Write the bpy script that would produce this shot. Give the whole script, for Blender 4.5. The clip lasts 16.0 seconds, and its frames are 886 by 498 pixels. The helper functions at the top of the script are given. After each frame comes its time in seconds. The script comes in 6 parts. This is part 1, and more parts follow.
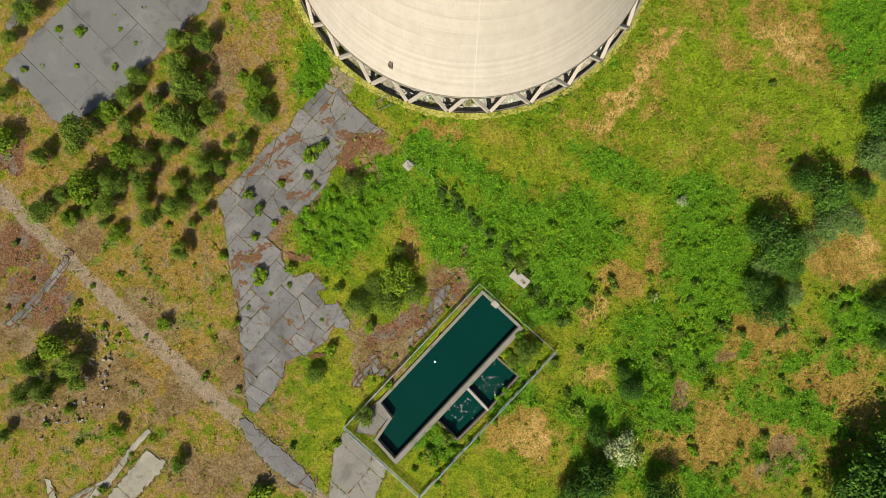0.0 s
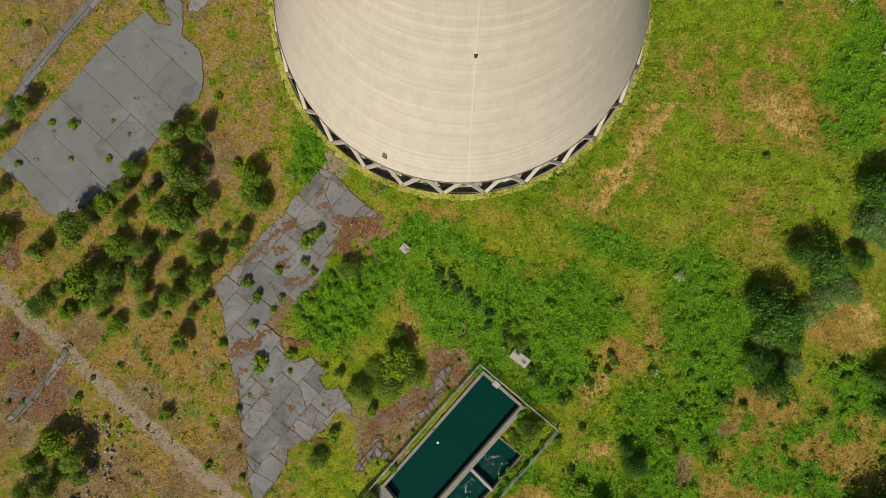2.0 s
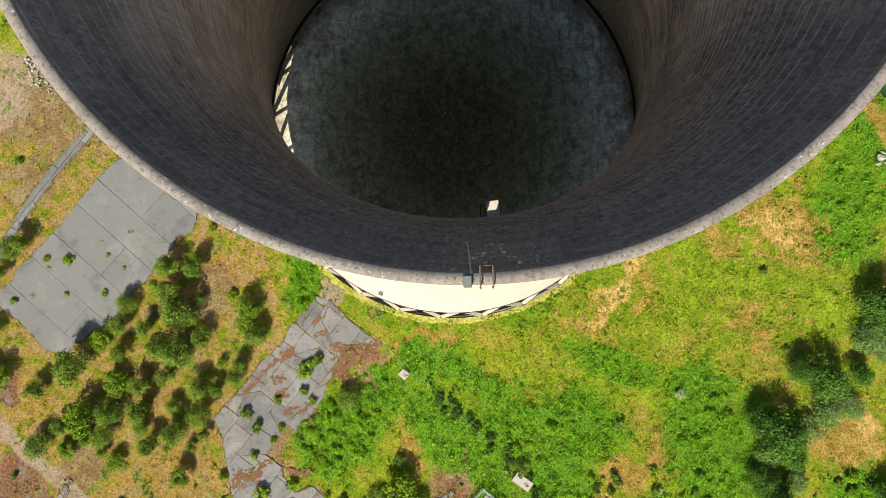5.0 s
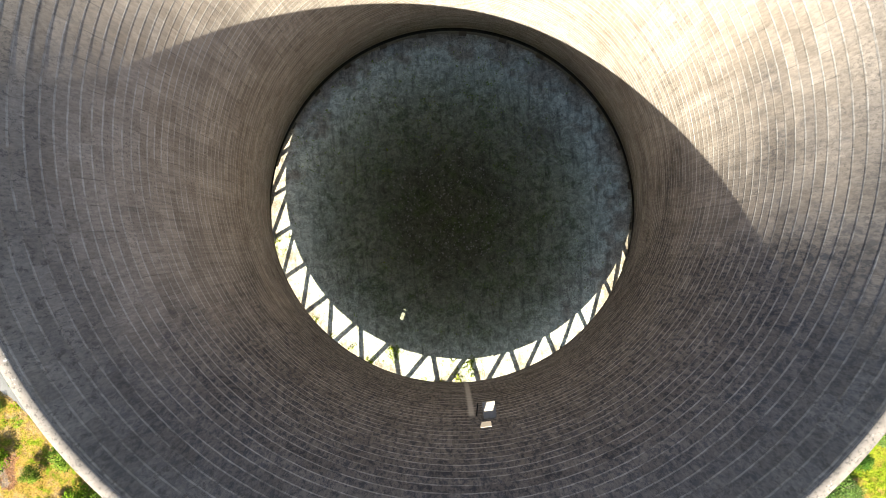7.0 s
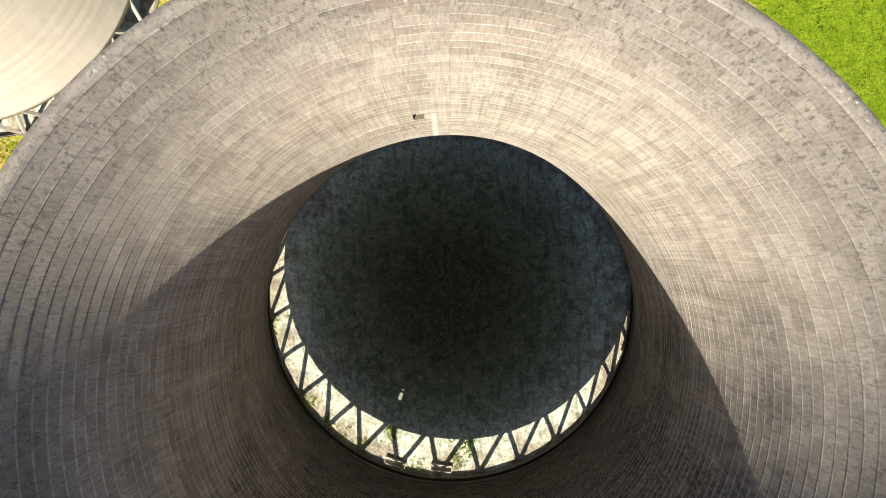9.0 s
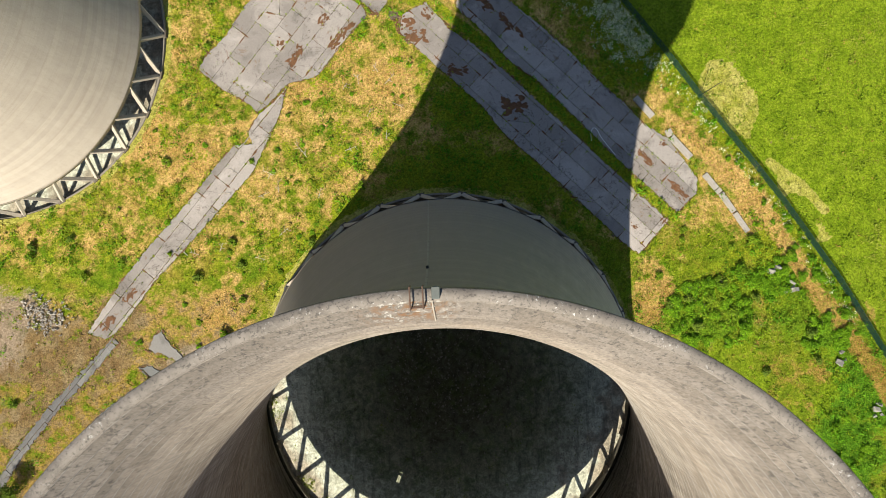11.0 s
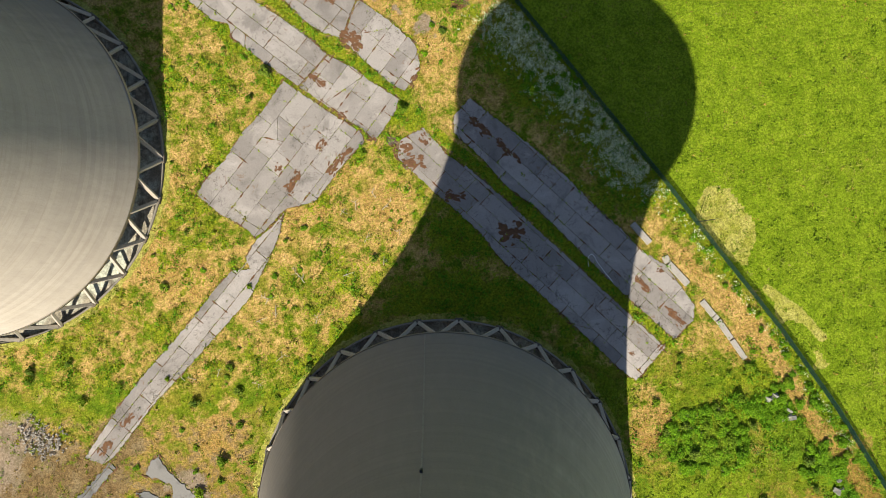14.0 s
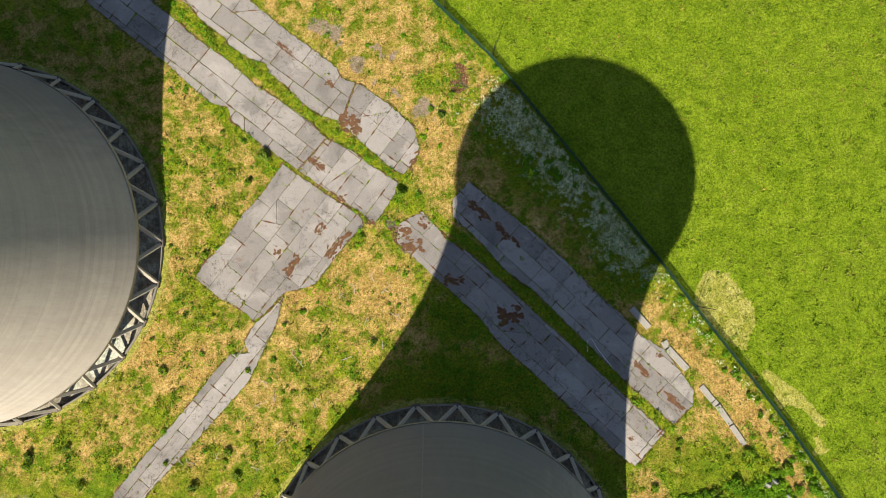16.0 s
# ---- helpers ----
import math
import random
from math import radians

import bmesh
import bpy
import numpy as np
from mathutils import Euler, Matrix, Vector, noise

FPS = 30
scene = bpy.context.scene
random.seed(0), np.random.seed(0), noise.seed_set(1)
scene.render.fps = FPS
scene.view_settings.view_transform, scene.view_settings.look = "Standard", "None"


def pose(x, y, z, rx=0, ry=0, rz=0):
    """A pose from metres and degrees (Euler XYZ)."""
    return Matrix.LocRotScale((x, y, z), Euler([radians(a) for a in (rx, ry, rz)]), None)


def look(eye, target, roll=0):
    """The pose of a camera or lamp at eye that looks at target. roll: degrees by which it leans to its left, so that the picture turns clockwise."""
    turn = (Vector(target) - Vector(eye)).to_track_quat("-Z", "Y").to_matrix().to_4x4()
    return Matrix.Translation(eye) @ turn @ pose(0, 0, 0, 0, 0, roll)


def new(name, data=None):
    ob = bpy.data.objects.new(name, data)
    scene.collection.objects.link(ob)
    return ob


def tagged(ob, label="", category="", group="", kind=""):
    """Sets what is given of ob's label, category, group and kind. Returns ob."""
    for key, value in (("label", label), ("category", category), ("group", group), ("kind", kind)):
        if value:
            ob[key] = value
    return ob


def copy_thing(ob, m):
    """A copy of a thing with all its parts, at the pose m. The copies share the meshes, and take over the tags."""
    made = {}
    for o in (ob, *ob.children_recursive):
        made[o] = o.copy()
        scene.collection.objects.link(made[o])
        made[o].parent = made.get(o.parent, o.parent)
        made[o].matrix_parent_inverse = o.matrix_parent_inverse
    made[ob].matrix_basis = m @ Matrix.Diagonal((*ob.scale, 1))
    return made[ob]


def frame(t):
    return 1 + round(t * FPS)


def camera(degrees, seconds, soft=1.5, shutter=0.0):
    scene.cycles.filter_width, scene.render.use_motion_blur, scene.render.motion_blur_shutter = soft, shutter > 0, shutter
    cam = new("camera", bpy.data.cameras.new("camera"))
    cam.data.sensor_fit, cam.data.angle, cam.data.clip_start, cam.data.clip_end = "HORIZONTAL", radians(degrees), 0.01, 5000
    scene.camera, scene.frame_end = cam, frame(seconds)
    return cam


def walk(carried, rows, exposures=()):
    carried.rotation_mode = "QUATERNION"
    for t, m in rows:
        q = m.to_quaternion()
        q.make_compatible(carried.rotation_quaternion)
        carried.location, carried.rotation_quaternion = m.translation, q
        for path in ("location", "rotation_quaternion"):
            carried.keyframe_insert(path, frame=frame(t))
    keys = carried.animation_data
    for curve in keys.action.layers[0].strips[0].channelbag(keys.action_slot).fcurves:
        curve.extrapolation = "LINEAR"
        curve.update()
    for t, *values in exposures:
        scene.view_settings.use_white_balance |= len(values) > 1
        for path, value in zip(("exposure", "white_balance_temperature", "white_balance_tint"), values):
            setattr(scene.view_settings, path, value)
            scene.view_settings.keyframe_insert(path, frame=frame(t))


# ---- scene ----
cam = camera(73.7, 16.0, soft=0.55)
# seconds, eye x y z, turn about x, y, z
PATH = [
    (0, -0.168, 0.014, 130.168, -0.499, 0.135, -0.781),
    (0.5, -0.077, 4.328, 130.161, -0.424, 0.092, -1.127),
    (1, 0.022, 8.649, 130.158, -0.333, 0.047, -1.530),
    (1.5, 0.170, 12.949, 130.133, -0.255, 0.024, -1.986),
    (2, 0.445, 17.236, 130.096, -0.189, -0.002, -2.503),
    (2.5, 0.748, 21.472, 130.036, -0.071, -0.004, -3.244),
    (3, 1.076, 25.703, 129.992, 0.023, 0.000, -3.751),
    (3.5, 1.446, 29.994, 129.966, 0.124, -0.001, -4.231),
    (6, 3.300, 51.915, 129.789, 0.487, -0.004, -4.200),
    (6.5, 3.688, 56.235, 129.820, 0.542, -0.006, -4.214),
    (7, 4.117, 60.550, 129.868, 0.606, -0.037, -4.151),
    (7.5, 4.538, 64.876, 129.914, 0.641, -0.008, -4.081),
    (8, 4.936, 69.228, 129.937, 0.656, -0.012, -3.994),
    (8.5, 5.307, 73.622, 129.945, 0.693, -0.013, -4.039),
    (9, 5.660, 78.051, 129.928, 0.716, -0.024, -3.863),
    (9.5, 6.010, 82.516, 129.935, 0.751, -0.013, -3.723),
    (10, 6.344, 87.030, 130.021, 0.804, -0.041, -3.707),
    (12.5, 8.529, 110.022, 130.745, 0.821, 0.051, -3.536),
    (13, 8.976, 114.524, 130.795, 0.875, 0.065, -3.519),
    (13.5, 9.396, 118.950, 130.851, 0.953, 0.104, -3.494),
    (14, 9.824, 123.342, 130.918, 1.063, 0.140, -3.462),
    (14.5, 10.268, 127.752, 130.994, 1.156, 0.163, -3.436),
    (15, 10.702, 132.195, 131.069, 1.237, 0.206, -3.424),
    (15.5, 11.095, 136.690, 131.161, 1.302, 0.243, -3.396),
    (16, 11.437, 141.195, 131.227, 1.370, 0.259, -3.356),
]
EXPOSURES = [(0.0, 0.46), (1.5, 0.16), (3.0, 0.06), (3.5, 0.0), (5.8, 1.65), (6.5, 1.95), (7.0, 2.05), (8.0, 1.6), (9.0, 1.1), (10.0, 0.85), (12.5, 0.77), (16.0, 0.73)]
walk(cam, [(t, pose(*p)) for t, *p in PATH], EXPOSURES)

# ---------------------------------------------------------------- daylight
SUN_X, SUN_Y = -0.357, -0.902          # where the sun stands, per metre of height
SUN_ELEV = math.atan(1 / math.hypot(SUN_X, SUN_Y))
SUN_AZIM = math.atan2(SUN_X, SUN_Y)    # from +y towards +x
world = bpy.data.worlds.new("sky")
scene.world = world
world.use_nodes = True
wn, wl = world.node_tree.nodes, world.node_tree.links
sky = wn.new("ShaderNodeTexSky")
sky.sky_type, sky.sun_disc = "NISHITA", False
sky.sun_elevation, sky.sun_rotation = SUN_ELEV, SUN_AZIM
sky.air_density, sky.dust_density = 1.0, 0.6
wn["Background"].inputs[1].default_value = 0.07
wl.new(sky.outputs[0], wn["Background"].inputs[0])
sun = new("sun", bpy.data.lights.new("sun", "SUN"))
sun.data.energy, sun.data.angle, sun.data.color = 5.0, radians(0.5), (1.0, 0.935, 0.79)
sun.matrix_world = look((SUN_X * 300, SUN_Y * 300, 300), (0, 0, 0))

# ---------------------------------------------------------------- materials
LIFT = 0.914           # height of one pour of the shells


class Net:
    """A small wrapper round a material's nodes."""

    def __init__(self, name, rough=0.85, spec=0.3):
        self.m = bpy.data.materials.new(name)
        self.m.use_nodes = True
        self.n, self.l = self.m.node_tree.nodes, self.m.node_tree.links
        self.b = self.n["Principled BSDF"]
        self.b.inputs["Roughness"].default_value = rough
        self.b.inputs["Specular IOR Level"].default_value = spec
        self.co = self.n.new("ShaderNodeTexCoord")

    def put(self, sock, v):
        if hasattr(v, "is_output"):
            self.l.new(v, sock)
        elif isinstance(v, (tuple, list)) and len(v) == 3 and sock.type == "RGBA":
            sock.default_value = (*v, 1)
        else:
            sock.default_value = v

    def math(self, op, a, b=0.0, clamp=False):
        x = self.n.new("ShaderNodeMath")
        x.operation, x.use_clamp = op, clamp
        self.put(x.inputs[0], a), self.put(x.inputs[1], b)
        return x.outputs[0]

    def scaled(self, scale, source="Object"):
        x = self.n.new("ShaderNodeMapping")
        self.put(x.inputs["Vector"], self.co.outputs[source])
        x.inputs["Scale"].default_value = scale
        return x.outputs[0]

    def turned(self, degrees, scale):
        x = self.n.new("ShaderNodeMapping")
        self.put(x.inputs["Vector"], self.co.outputs["Object"])
        x.inputs["Rotation"].default_value = (0, 0, radians(degrees))
        x.inputs["Scale"].default_value = scale
        return x.outputs[0]

    def noise(self, scale, detail=4.0, rough=0.55, vec=None, warp=0.0):
        x = self.n.new("ShaderNodeTexNoise")
        x.inputs["Scale"].default_value, x.inputs["Detail"].default_value = scale, detail
        x.inputs["Roughness"].default_value, x.inputs["Distortion"].default_value = rough, warp
        self.put(x.inputs["Vector"], vec if vec is not None else self.co.outputs["Object"])
        return x.outputs[0]

    def cells(self, scale, feature="F1", vec=None):
        x = self.n.new("ShaderNodeTexVoronoi")
        x.feature = feature
        x.inputs["Scale"].default_value = scale
        self.put(x.inputs["Vector"], vec if vec is not None else self.co.outputs["Object"])
        return x

    def step(self, v, lo, hi):
        x = self.n.new("ShaderNodeMapRange")
        x.interpolation_type = "SMOOTHSTEP"
        self.put(x.inputs[0], v)
        x.inputs[1].default_value, x.inputs[2].default_value = lo, hi
        return x.outputs[0]

    def mix(self, f, a, b, kind="MIX"):
        x = self.n.new("ShaderNodeMix")
        x.data_type, x.blend_type = "RGBA", kind
        self.put(x.inputs[0], f), self.put(x.inputs[6], a), self.put(x.inputs[7], b)
        return x.outputs[2]

    def attr(self, name):
        x = self.n.new("ShaderNodeAttribute")
        x.attribute_name = name
        return x

    def island(self):
        return self.n.new("ShaderNodeNewGeometry").outputs["Random Per Island"]

    def object_random(self):
        return self.n.new("ShaderNodeObjectInfo").outputs["Random"]

    def height(self):
        x = self.n.new("ShaderNodeSeparateXYZ")
        self.put(x.inputs[0], self.co.outputs["Object"])
        return x.outputs[2]

    def bump(self, h, strength=0.5, distance=0.05):
        x = self.n.new("ShaderNodeBump")
        x.inputs["Strength"].default_value, x.inputs["Distance"].default_value = strength, distance
        self.put(x.inputs["Height"], h)
        self.l.new(x.outputs[0], self.b.inputs["Normal"])

    def done(self, colour):
        self.put(self.b.inputs["Base Color"], colour)
        return self.m


def make_ground():
    s = Net("ground_soil_and_grass", 0.95, 0.1)
    z = s.attr("zones")
    sep = s.n.new("ShaderNodeSeparateColor")
    s.l.new(z.outputs["Color"], sep.inputs[0])
    lush, dry, bare, field = sep.outputs[0], sep.outputs[1], sep.outputs[2], z.outputs["Alpha"]
    big, mid, fine = s.noise(0.045, 4), s.noise(0.33, 6, 0.65), s.noise(2.6, 5, 0.7)
    tiny = s.noise(7.0, 3, 0.7)
    rag = s.math("ADD", s.math("MULTIPLY", s.math("SUBTRACT", mid, 0.5), 2.0), s.math("MULTIPLY", s.math("SUBTRACT", fine, 0.5), 1.3))

    def edge(w, lo=0.34, hi=0.66):
        return s.step(s.math("ADD", w, rag), lo, hi)

    wide = s.noise(0.13, 5, 0.6, warp=0.8)
    grass = s.mix(s.step(mid, 0.35, 0.68), (0.092, 0.138, 0.005), (0.192, 0.212, 0.010))
    grass = s.mix(s.math("MULTIPLY", s.step(fine, 0.48, 0.72), 0.7), grass, (0.255, 0.235, 0.030))
    grass = s.mix(s.math("MULTIPLY", s.step(wide, 0.52, 0.64), 0.55), grass, (0.235, 0.165, 0.030))
    grass = s.mix(s.math("MULTIPLY", s.step(wide, 0.48, 0.36), 0.6), grass, (0.066, 0.132, 0.004))
    meadow = s.mix(s.step(mid, 0.32, 0.68), (0.098, 0.156, 0.004), (0.176, 0.242, 0.010))
    meadow = s.mix(s.math("MULTIPLY", s.step(fine, 0.46, 0.72), 0.45), meadow, (0.28, 0.30, 0.035))
    meadow = s.mix(s.math("MULTIPLY", s.step(wide, 0.54, 0.42), 0.3), meadow, (0.100, 0.160, 0.003))
    weeds = s.mix(s.step(fine, 0.35, 0.7), (0.040, 0.108, 0.005), (0.118, 0.238, 0.010))
    z2 = s.attr("wear")
    mown = z2.outputs["Alpha"]
    sep2 = s.n.new("ShaderNodeSeparateColor")
    s.l.new(z2.outputs["Color"], sep2.inputs[0])
    track, rust, pale = sep2.outputs[0], sep2.outputs[1], sep2.outputs[2]
    weeds = s.mix(pale, weeds, s.mix(s.step(fine, 0.35, 0.7), (0.115, 0.145, 0.006), (0.255, 0.282, 0.014)))
    straw = s.mix(s.step(mid, 0.35, 0.7), (0.215, 0.120, 0.026), (0.325, 0.205, 0.052))
    straw = s.mix(pale, straw, s.mix(s.step(mid, 0.35, 0.7), (0.330, 0.185, 0.055), (0.490, 0.305, 0.115)))
    straw = s.mix(s.math("MULTIPLY", s.step(fine, 0.44, 0.64), 0.75), straw, s.mix(pale, (0.105, 0.125, 0.008), (0.190, 0.215, 0.014)))
    straw = s.mix(s.math("MULTIPLY", s.step(tiny, 0.52, 0.72), 0.4), straw, s.mix(pale, (0.37, 0.25, 0.08), (0.52, 0.38, 0.17)))
    soil = s.mix(s.step(mid, 0.35, 0.65), (0.120, 0.072, 0.028), (0.205, 0.140, 0.062))
    soil = s.mix(s.math("MULTIPLY", s.step(wide, 0.50, 0.62), 0.55), soil, (0.205, 0.158, 0.090))
    soil = s.mix(s.math("MULTIPLY", s.step(tiny, 0.55, 0.75), 0.5), soil, (0.29, 0.225, 0.135))
    soil = s.mix(s.math("MULTIPLY", s.step(fine, 0.56, 0.68), 0.6), soil, (0.13, 0.115, 0.025))
    worn = s.mix(s.step(fine, 0.35, 0.7), (0.205, 0.150, 0.098), (0.320, 0.250, 0.175))
    worn = s.mix(s.math("MULTIPLY", s.step(mid, 0.52, 0.64), 0.6), worn, (0.115, 0.098, 0.045))
    red = s.mix(s.step(fine, 0.4, 0.65), (0.100, 0.048, 0.024), (0.225, 0.118, 0.060))
    red = s.mix(s.math("MULTIPLY", s.step(mid, 0.5, 0.62), 0.7), red, (0.14, 0.125, 0.10))
    c = s.mix(edge(field), grass, meadow)
    c = s.mix(edge(dry), c, straw)
    c = s.mix(edge(lush), c, weeds)
    c = s.mix(edge(bare), c, soil)
    c = s.mix(edge(rust, 0.4, 0.6), c, red)
    c = s.mix(s.step(s.math("ADD", track, s.math("MULTIPLY", rag, 0.6)), 0.32, 0.72), c, worn)
    hay = s.mix(s.step(mid, 0.35, 0.65), (0.25, 0.245, 0.035), (0.36, 0.325, 0.085))
    hay = s.mix(s.math("MULTIPLY", s.step(fine, 0.5, 0.68), 0.5), hay, (0.17, 0.21, 0.02))
    c = s.mix(s.step(s.math("ADD", mown, s.math("MULTIPLY", rag, 0.25)), 0.3, 0.6), c, hay)
    tuft = s.noise(1.9, 3, 0.7, warp=0.6)
    calm = s.math("SUBTRACT", 1.0, s.math("MULTIPLY", track, 0.75), True)
    c = s.mix(calm, c, s.mix(1.0, c, s.mix(s.step(tuft, 0.34, 0.62), (0.66, 0.66, 0.64), (1.26, 1.26, 1.26)), "MULTIPLY"))
    c = s.mix(calm, c, s.mix(1.0, c, s.mix(s.step(tiny, 0.3, 0.7), (0.70, 0.70, 0.70), (1.30, 1.30, 1.30)), "MULTIPLY"))
    s.bump(s.math("ADD", s.math("MULTIPLY", fine, 0.7), s.math("MULTIPLY", tiny, 0.4)), 1.0, 0.34)
    return s.done(c)


def make_slab(name, low, high, seam=(0.055, 0.042, 0.03), rust=0.5, moss=0.4, broken=0.5):
    s = Net(name, 0.85, 0.15)
    r = s.object_random()
    geo = s.n.new("ShaderNodeNewGeometry").outputs["Position"]
    base = s.mix(r, low, high)
    stain = s.noise(0.13, 5, 0.6, geo, 0.5)
    c = s.mix(s.math("MULTIPLY", s.step(stain, 0.52, 0.68), 0.4), base, tuple(min(0.6, v * 1.4) for v in high))
    c = s.mix(s.math("MULTIPLY", s.step(stain, 0.46, 0.34), 0.55), c, tuple(v * 0.62 for v in low))
    c = s.mix(s.math("MULTIPLY", s.step(s.noise(0.8, 6, 0.75, geo, 1.0), 0.58, 0.68), 0.6), c, (0.075, 0.068, 0.06))
    c = s.mix(s.math("MULTIPLY", s.step(s.noise(0.34, 7, 0.72, geo, 1.2), 0.615, 0.655), rust), c, (0.15, 0.082, 0.045))
    c = s.mix(s.math("MULTIPLY", s.step(s.noise(0.27, 6, 0.7, geo, 2.0), 0.36, 0.31), moss), c, (0.10, 0.115, 0.03))
    grain = s.noise(7.0, 4, 0.75, geo)
    c = s.mix(1.0, c, s.mix(grain, (0.5, 0.5, 0.5), (1.5, 1.5, 1.5)), "MULTIPLY")
    line = s.math("ABSOLUTE", s.math("SUBTRACT", s.noise(0.30, 5, 0.62, geo, 0.4), 0.5))
    thin = s.math("MULTIPLY", s.math("SUBTRACT", 1.0, s.step(line, 0.002, 0.0075)), s.step(s.noise(0.07, 3, 0.5, geo), 0.96 - broken, 1.04 - broken))
    c = s.mix(s.math("MULTIPLY", thin, 0.85), c, seam)
    s.bump(s.math("ADD", grain, s.math("MULTIPLY", thin, -2.0)), 0.4, 0.03)
    return s.done(c)


def make_shell(inside):
    s = Net("concrete_shell_inside" if inside else "concrete_shell_outside", 0.9, 0.15)
    z = s.height()
    streak = s.noise(0.55, 5, 0.6, s.scaled((1, 1, 0.045)))
    thin = s.noise(2.4, 4, 0.65, s.scaled((1, 1, 0.03)))
    blot, grain = s.noise(0.10, 5, 0.6), s.noise(5.0, 5, 0.7)
    if inside:
        c = s.mix(s.step(streak, 0.3, 0.75), (0.325, 0.280, 0.232), (0.435, 0.377, 0.314))
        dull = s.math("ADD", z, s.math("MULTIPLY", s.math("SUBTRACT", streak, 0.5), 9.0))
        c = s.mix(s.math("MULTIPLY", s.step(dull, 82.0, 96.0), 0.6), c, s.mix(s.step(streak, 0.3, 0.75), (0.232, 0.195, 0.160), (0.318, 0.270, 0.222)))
        c = s.mix(s.math("MULTIPLY", s.step(thin, 0.48, 0.70), 0.30), c, (0.135, 0.128, 0.122))
        c = s.mix(s.math("MULTIPLY", s.step(s.noise(0.9, 5, 0.7, s.scaled((1, 1, 0.10))), 0.58, 0.72), 0.12), c, (0.46, 0.44, 0.40))
        moss = s.math("MULTIPLY", s.step(s.noise(4.5, 5, 0.8), 0.53, 0.60), s.step(s.noise(0.11, 4, 0.6), 0.44, 0.60))
        c = s.mix(s.math("MULTIPLY", moss, 0.5), c, (0.075, 0.072, 0.068))
        c = s.mix(s.math("MULTIPLY", s.step(blot, 0.5, 0.65), 0.35), c, (0.28, 0.225, 0.17))
        # lower wall darker brown, its shaded band put into the colour
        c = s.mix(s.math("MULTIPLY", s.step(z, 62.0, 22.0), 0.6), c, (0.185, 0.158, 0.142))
        wavy = s.math("ADD", z, s.math("MULTIPLY", s.math("SUBTRACT", s.noise(0.8, 4, 0.7), 0.5), 0.22))
        lift = s.math("FRACT", s.math("DIVIDE", s.math("SUBTRACT", wavy, 7.0 - LIFT / 2), LIFT))
        off = s.math("ABSOLUTE", s.math("SUBTRACT", lift, 0.5))
        seam = s.math("MULTIPLY", s.math("SUBTRACT", 1.0, s.step(off, 0.075, 0.135)), s.step(s.noise(0.5, 5, 0.7), 0.34, 0.58))
        c = s.mix(s.math("MULTIPLY", seam, 0.6), c, (0.54, 0.505, 0.45))
        crust = s.math("MULTIPLY", s.step(s.noise(5.5, 4, 0.8), 0.56, 0.64), s.math("SUBTRACT", 1.0, s.step(s.math("ABSOLUTE", s.math("SUBTRACT", off, 0.16)), 0.02, 0.12)))
        c = s.mix(s.math("MULTIPLY", crust, 0.45), c, (0.085, 0.078, 0.068))
        gap = s.math("MULTIPLY", s.math("SUBTRACT", 1.0, s.step(off, 0.008, 0.02)), s.step(streak, 0.45, 0.6))
        c = s.mix(s.math("MULTIPLY", gap, 0.6), c, (0.10, 0.09, 0.08))
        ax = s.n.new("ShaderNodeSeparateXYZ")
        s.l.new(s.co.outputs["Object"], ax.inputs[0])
        # south wall's shade put into the colour, with darker algae specks
        south_shade = s.math("ADD", s.math("SUBTRACT", s.math("MULTIPLY", ax.outputs[0], 0.005), s.math("MULTIPLY", ax.outputs[1], 0.037)), s.math("MULTIPLY", s.math("SUBTRACT", blot, 0.5), 1.3))
        south_shade = s.step(south_shade, -0.12, 0.55)
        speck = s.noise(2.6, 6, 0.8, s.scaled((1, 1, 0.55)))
        c = s.mix(s.math("MULTIPLY", south_shade, s.math("ADD", 0.58, s.math("MULTIPLY", s.step(speck, 0.44, 0.60), 0.38))), c, (0.044, 0.048, 0.057))
        c = s.mix(s.math("MULTIPLY", seam, 0.52), c, (0.40, 0.385, 0.36))
        up = s.math("ADD", z, s.math("MULTIPLY", s.math("SUBTRACT", streak, 0.5), 14.0))
        c = s.mix(s.math("MULTIPLY", s.step(up, 90.0, 100.0), 0.5), c, (0.15, 0.135, 0.12))
        ribs = s.noise(1.0, 3, 0.6, s.scaled((6.0, 6.0, 0.02)))
        c = s.mix(1.0, c, s.mix(s.step(ribs, 0.35, 0.65), (0.86, 0.86, 0.86), (1.10, 1.10, 1.10)), "MULTIPLY")
        tier = s.n.new("ShaderNodeTexWhiteNoise")
        tier.noise_dimensions = "1D"
        s.put(tier.inputs["W"], s.math("FLOOR", s.math("DIVIDE", s.math("SUBTRACT", z, 7.0), LIFT)))
        c = s.mix(1.0, c, s.mix(tier.outputs["Value"], (0.88, 0.88, 0.88), (1.10, 1.10, 1.09)), "MULTIPLY")
        round_ = s.math("MULTIPLY", s.math("ARCTAN2", ax.outputs[1], ax.outputs[0]), 13.9)
        panel = s.n.new("ShaderNodeTexWhiteNoise")
        panel.noise_dimensions = "2D"
        cell = s.n.new("ShaderNodeCombineXYZ")
        s.put(cell.inputs[0], s.math("FLOOR", round_)), s.put(cell.inputs[1], s.math("FLOOR", s.math("DIVIDE", s.math("SUBTRACT", z, 7.0), LIFT)))
        s.put(panel.inputs["Vector"], cell.outputs[0])
        c = s.mix(1.0, c, s.mix(panel.outputs["Value"], (0.87, 0.86, 0.85), (1.11, 1.11, 1.12)), "MULTIPLY")
        upright = s.math("ABSOLUTE", s.math("SUBTRACT", s.math("FRACT", round_), 0.5))
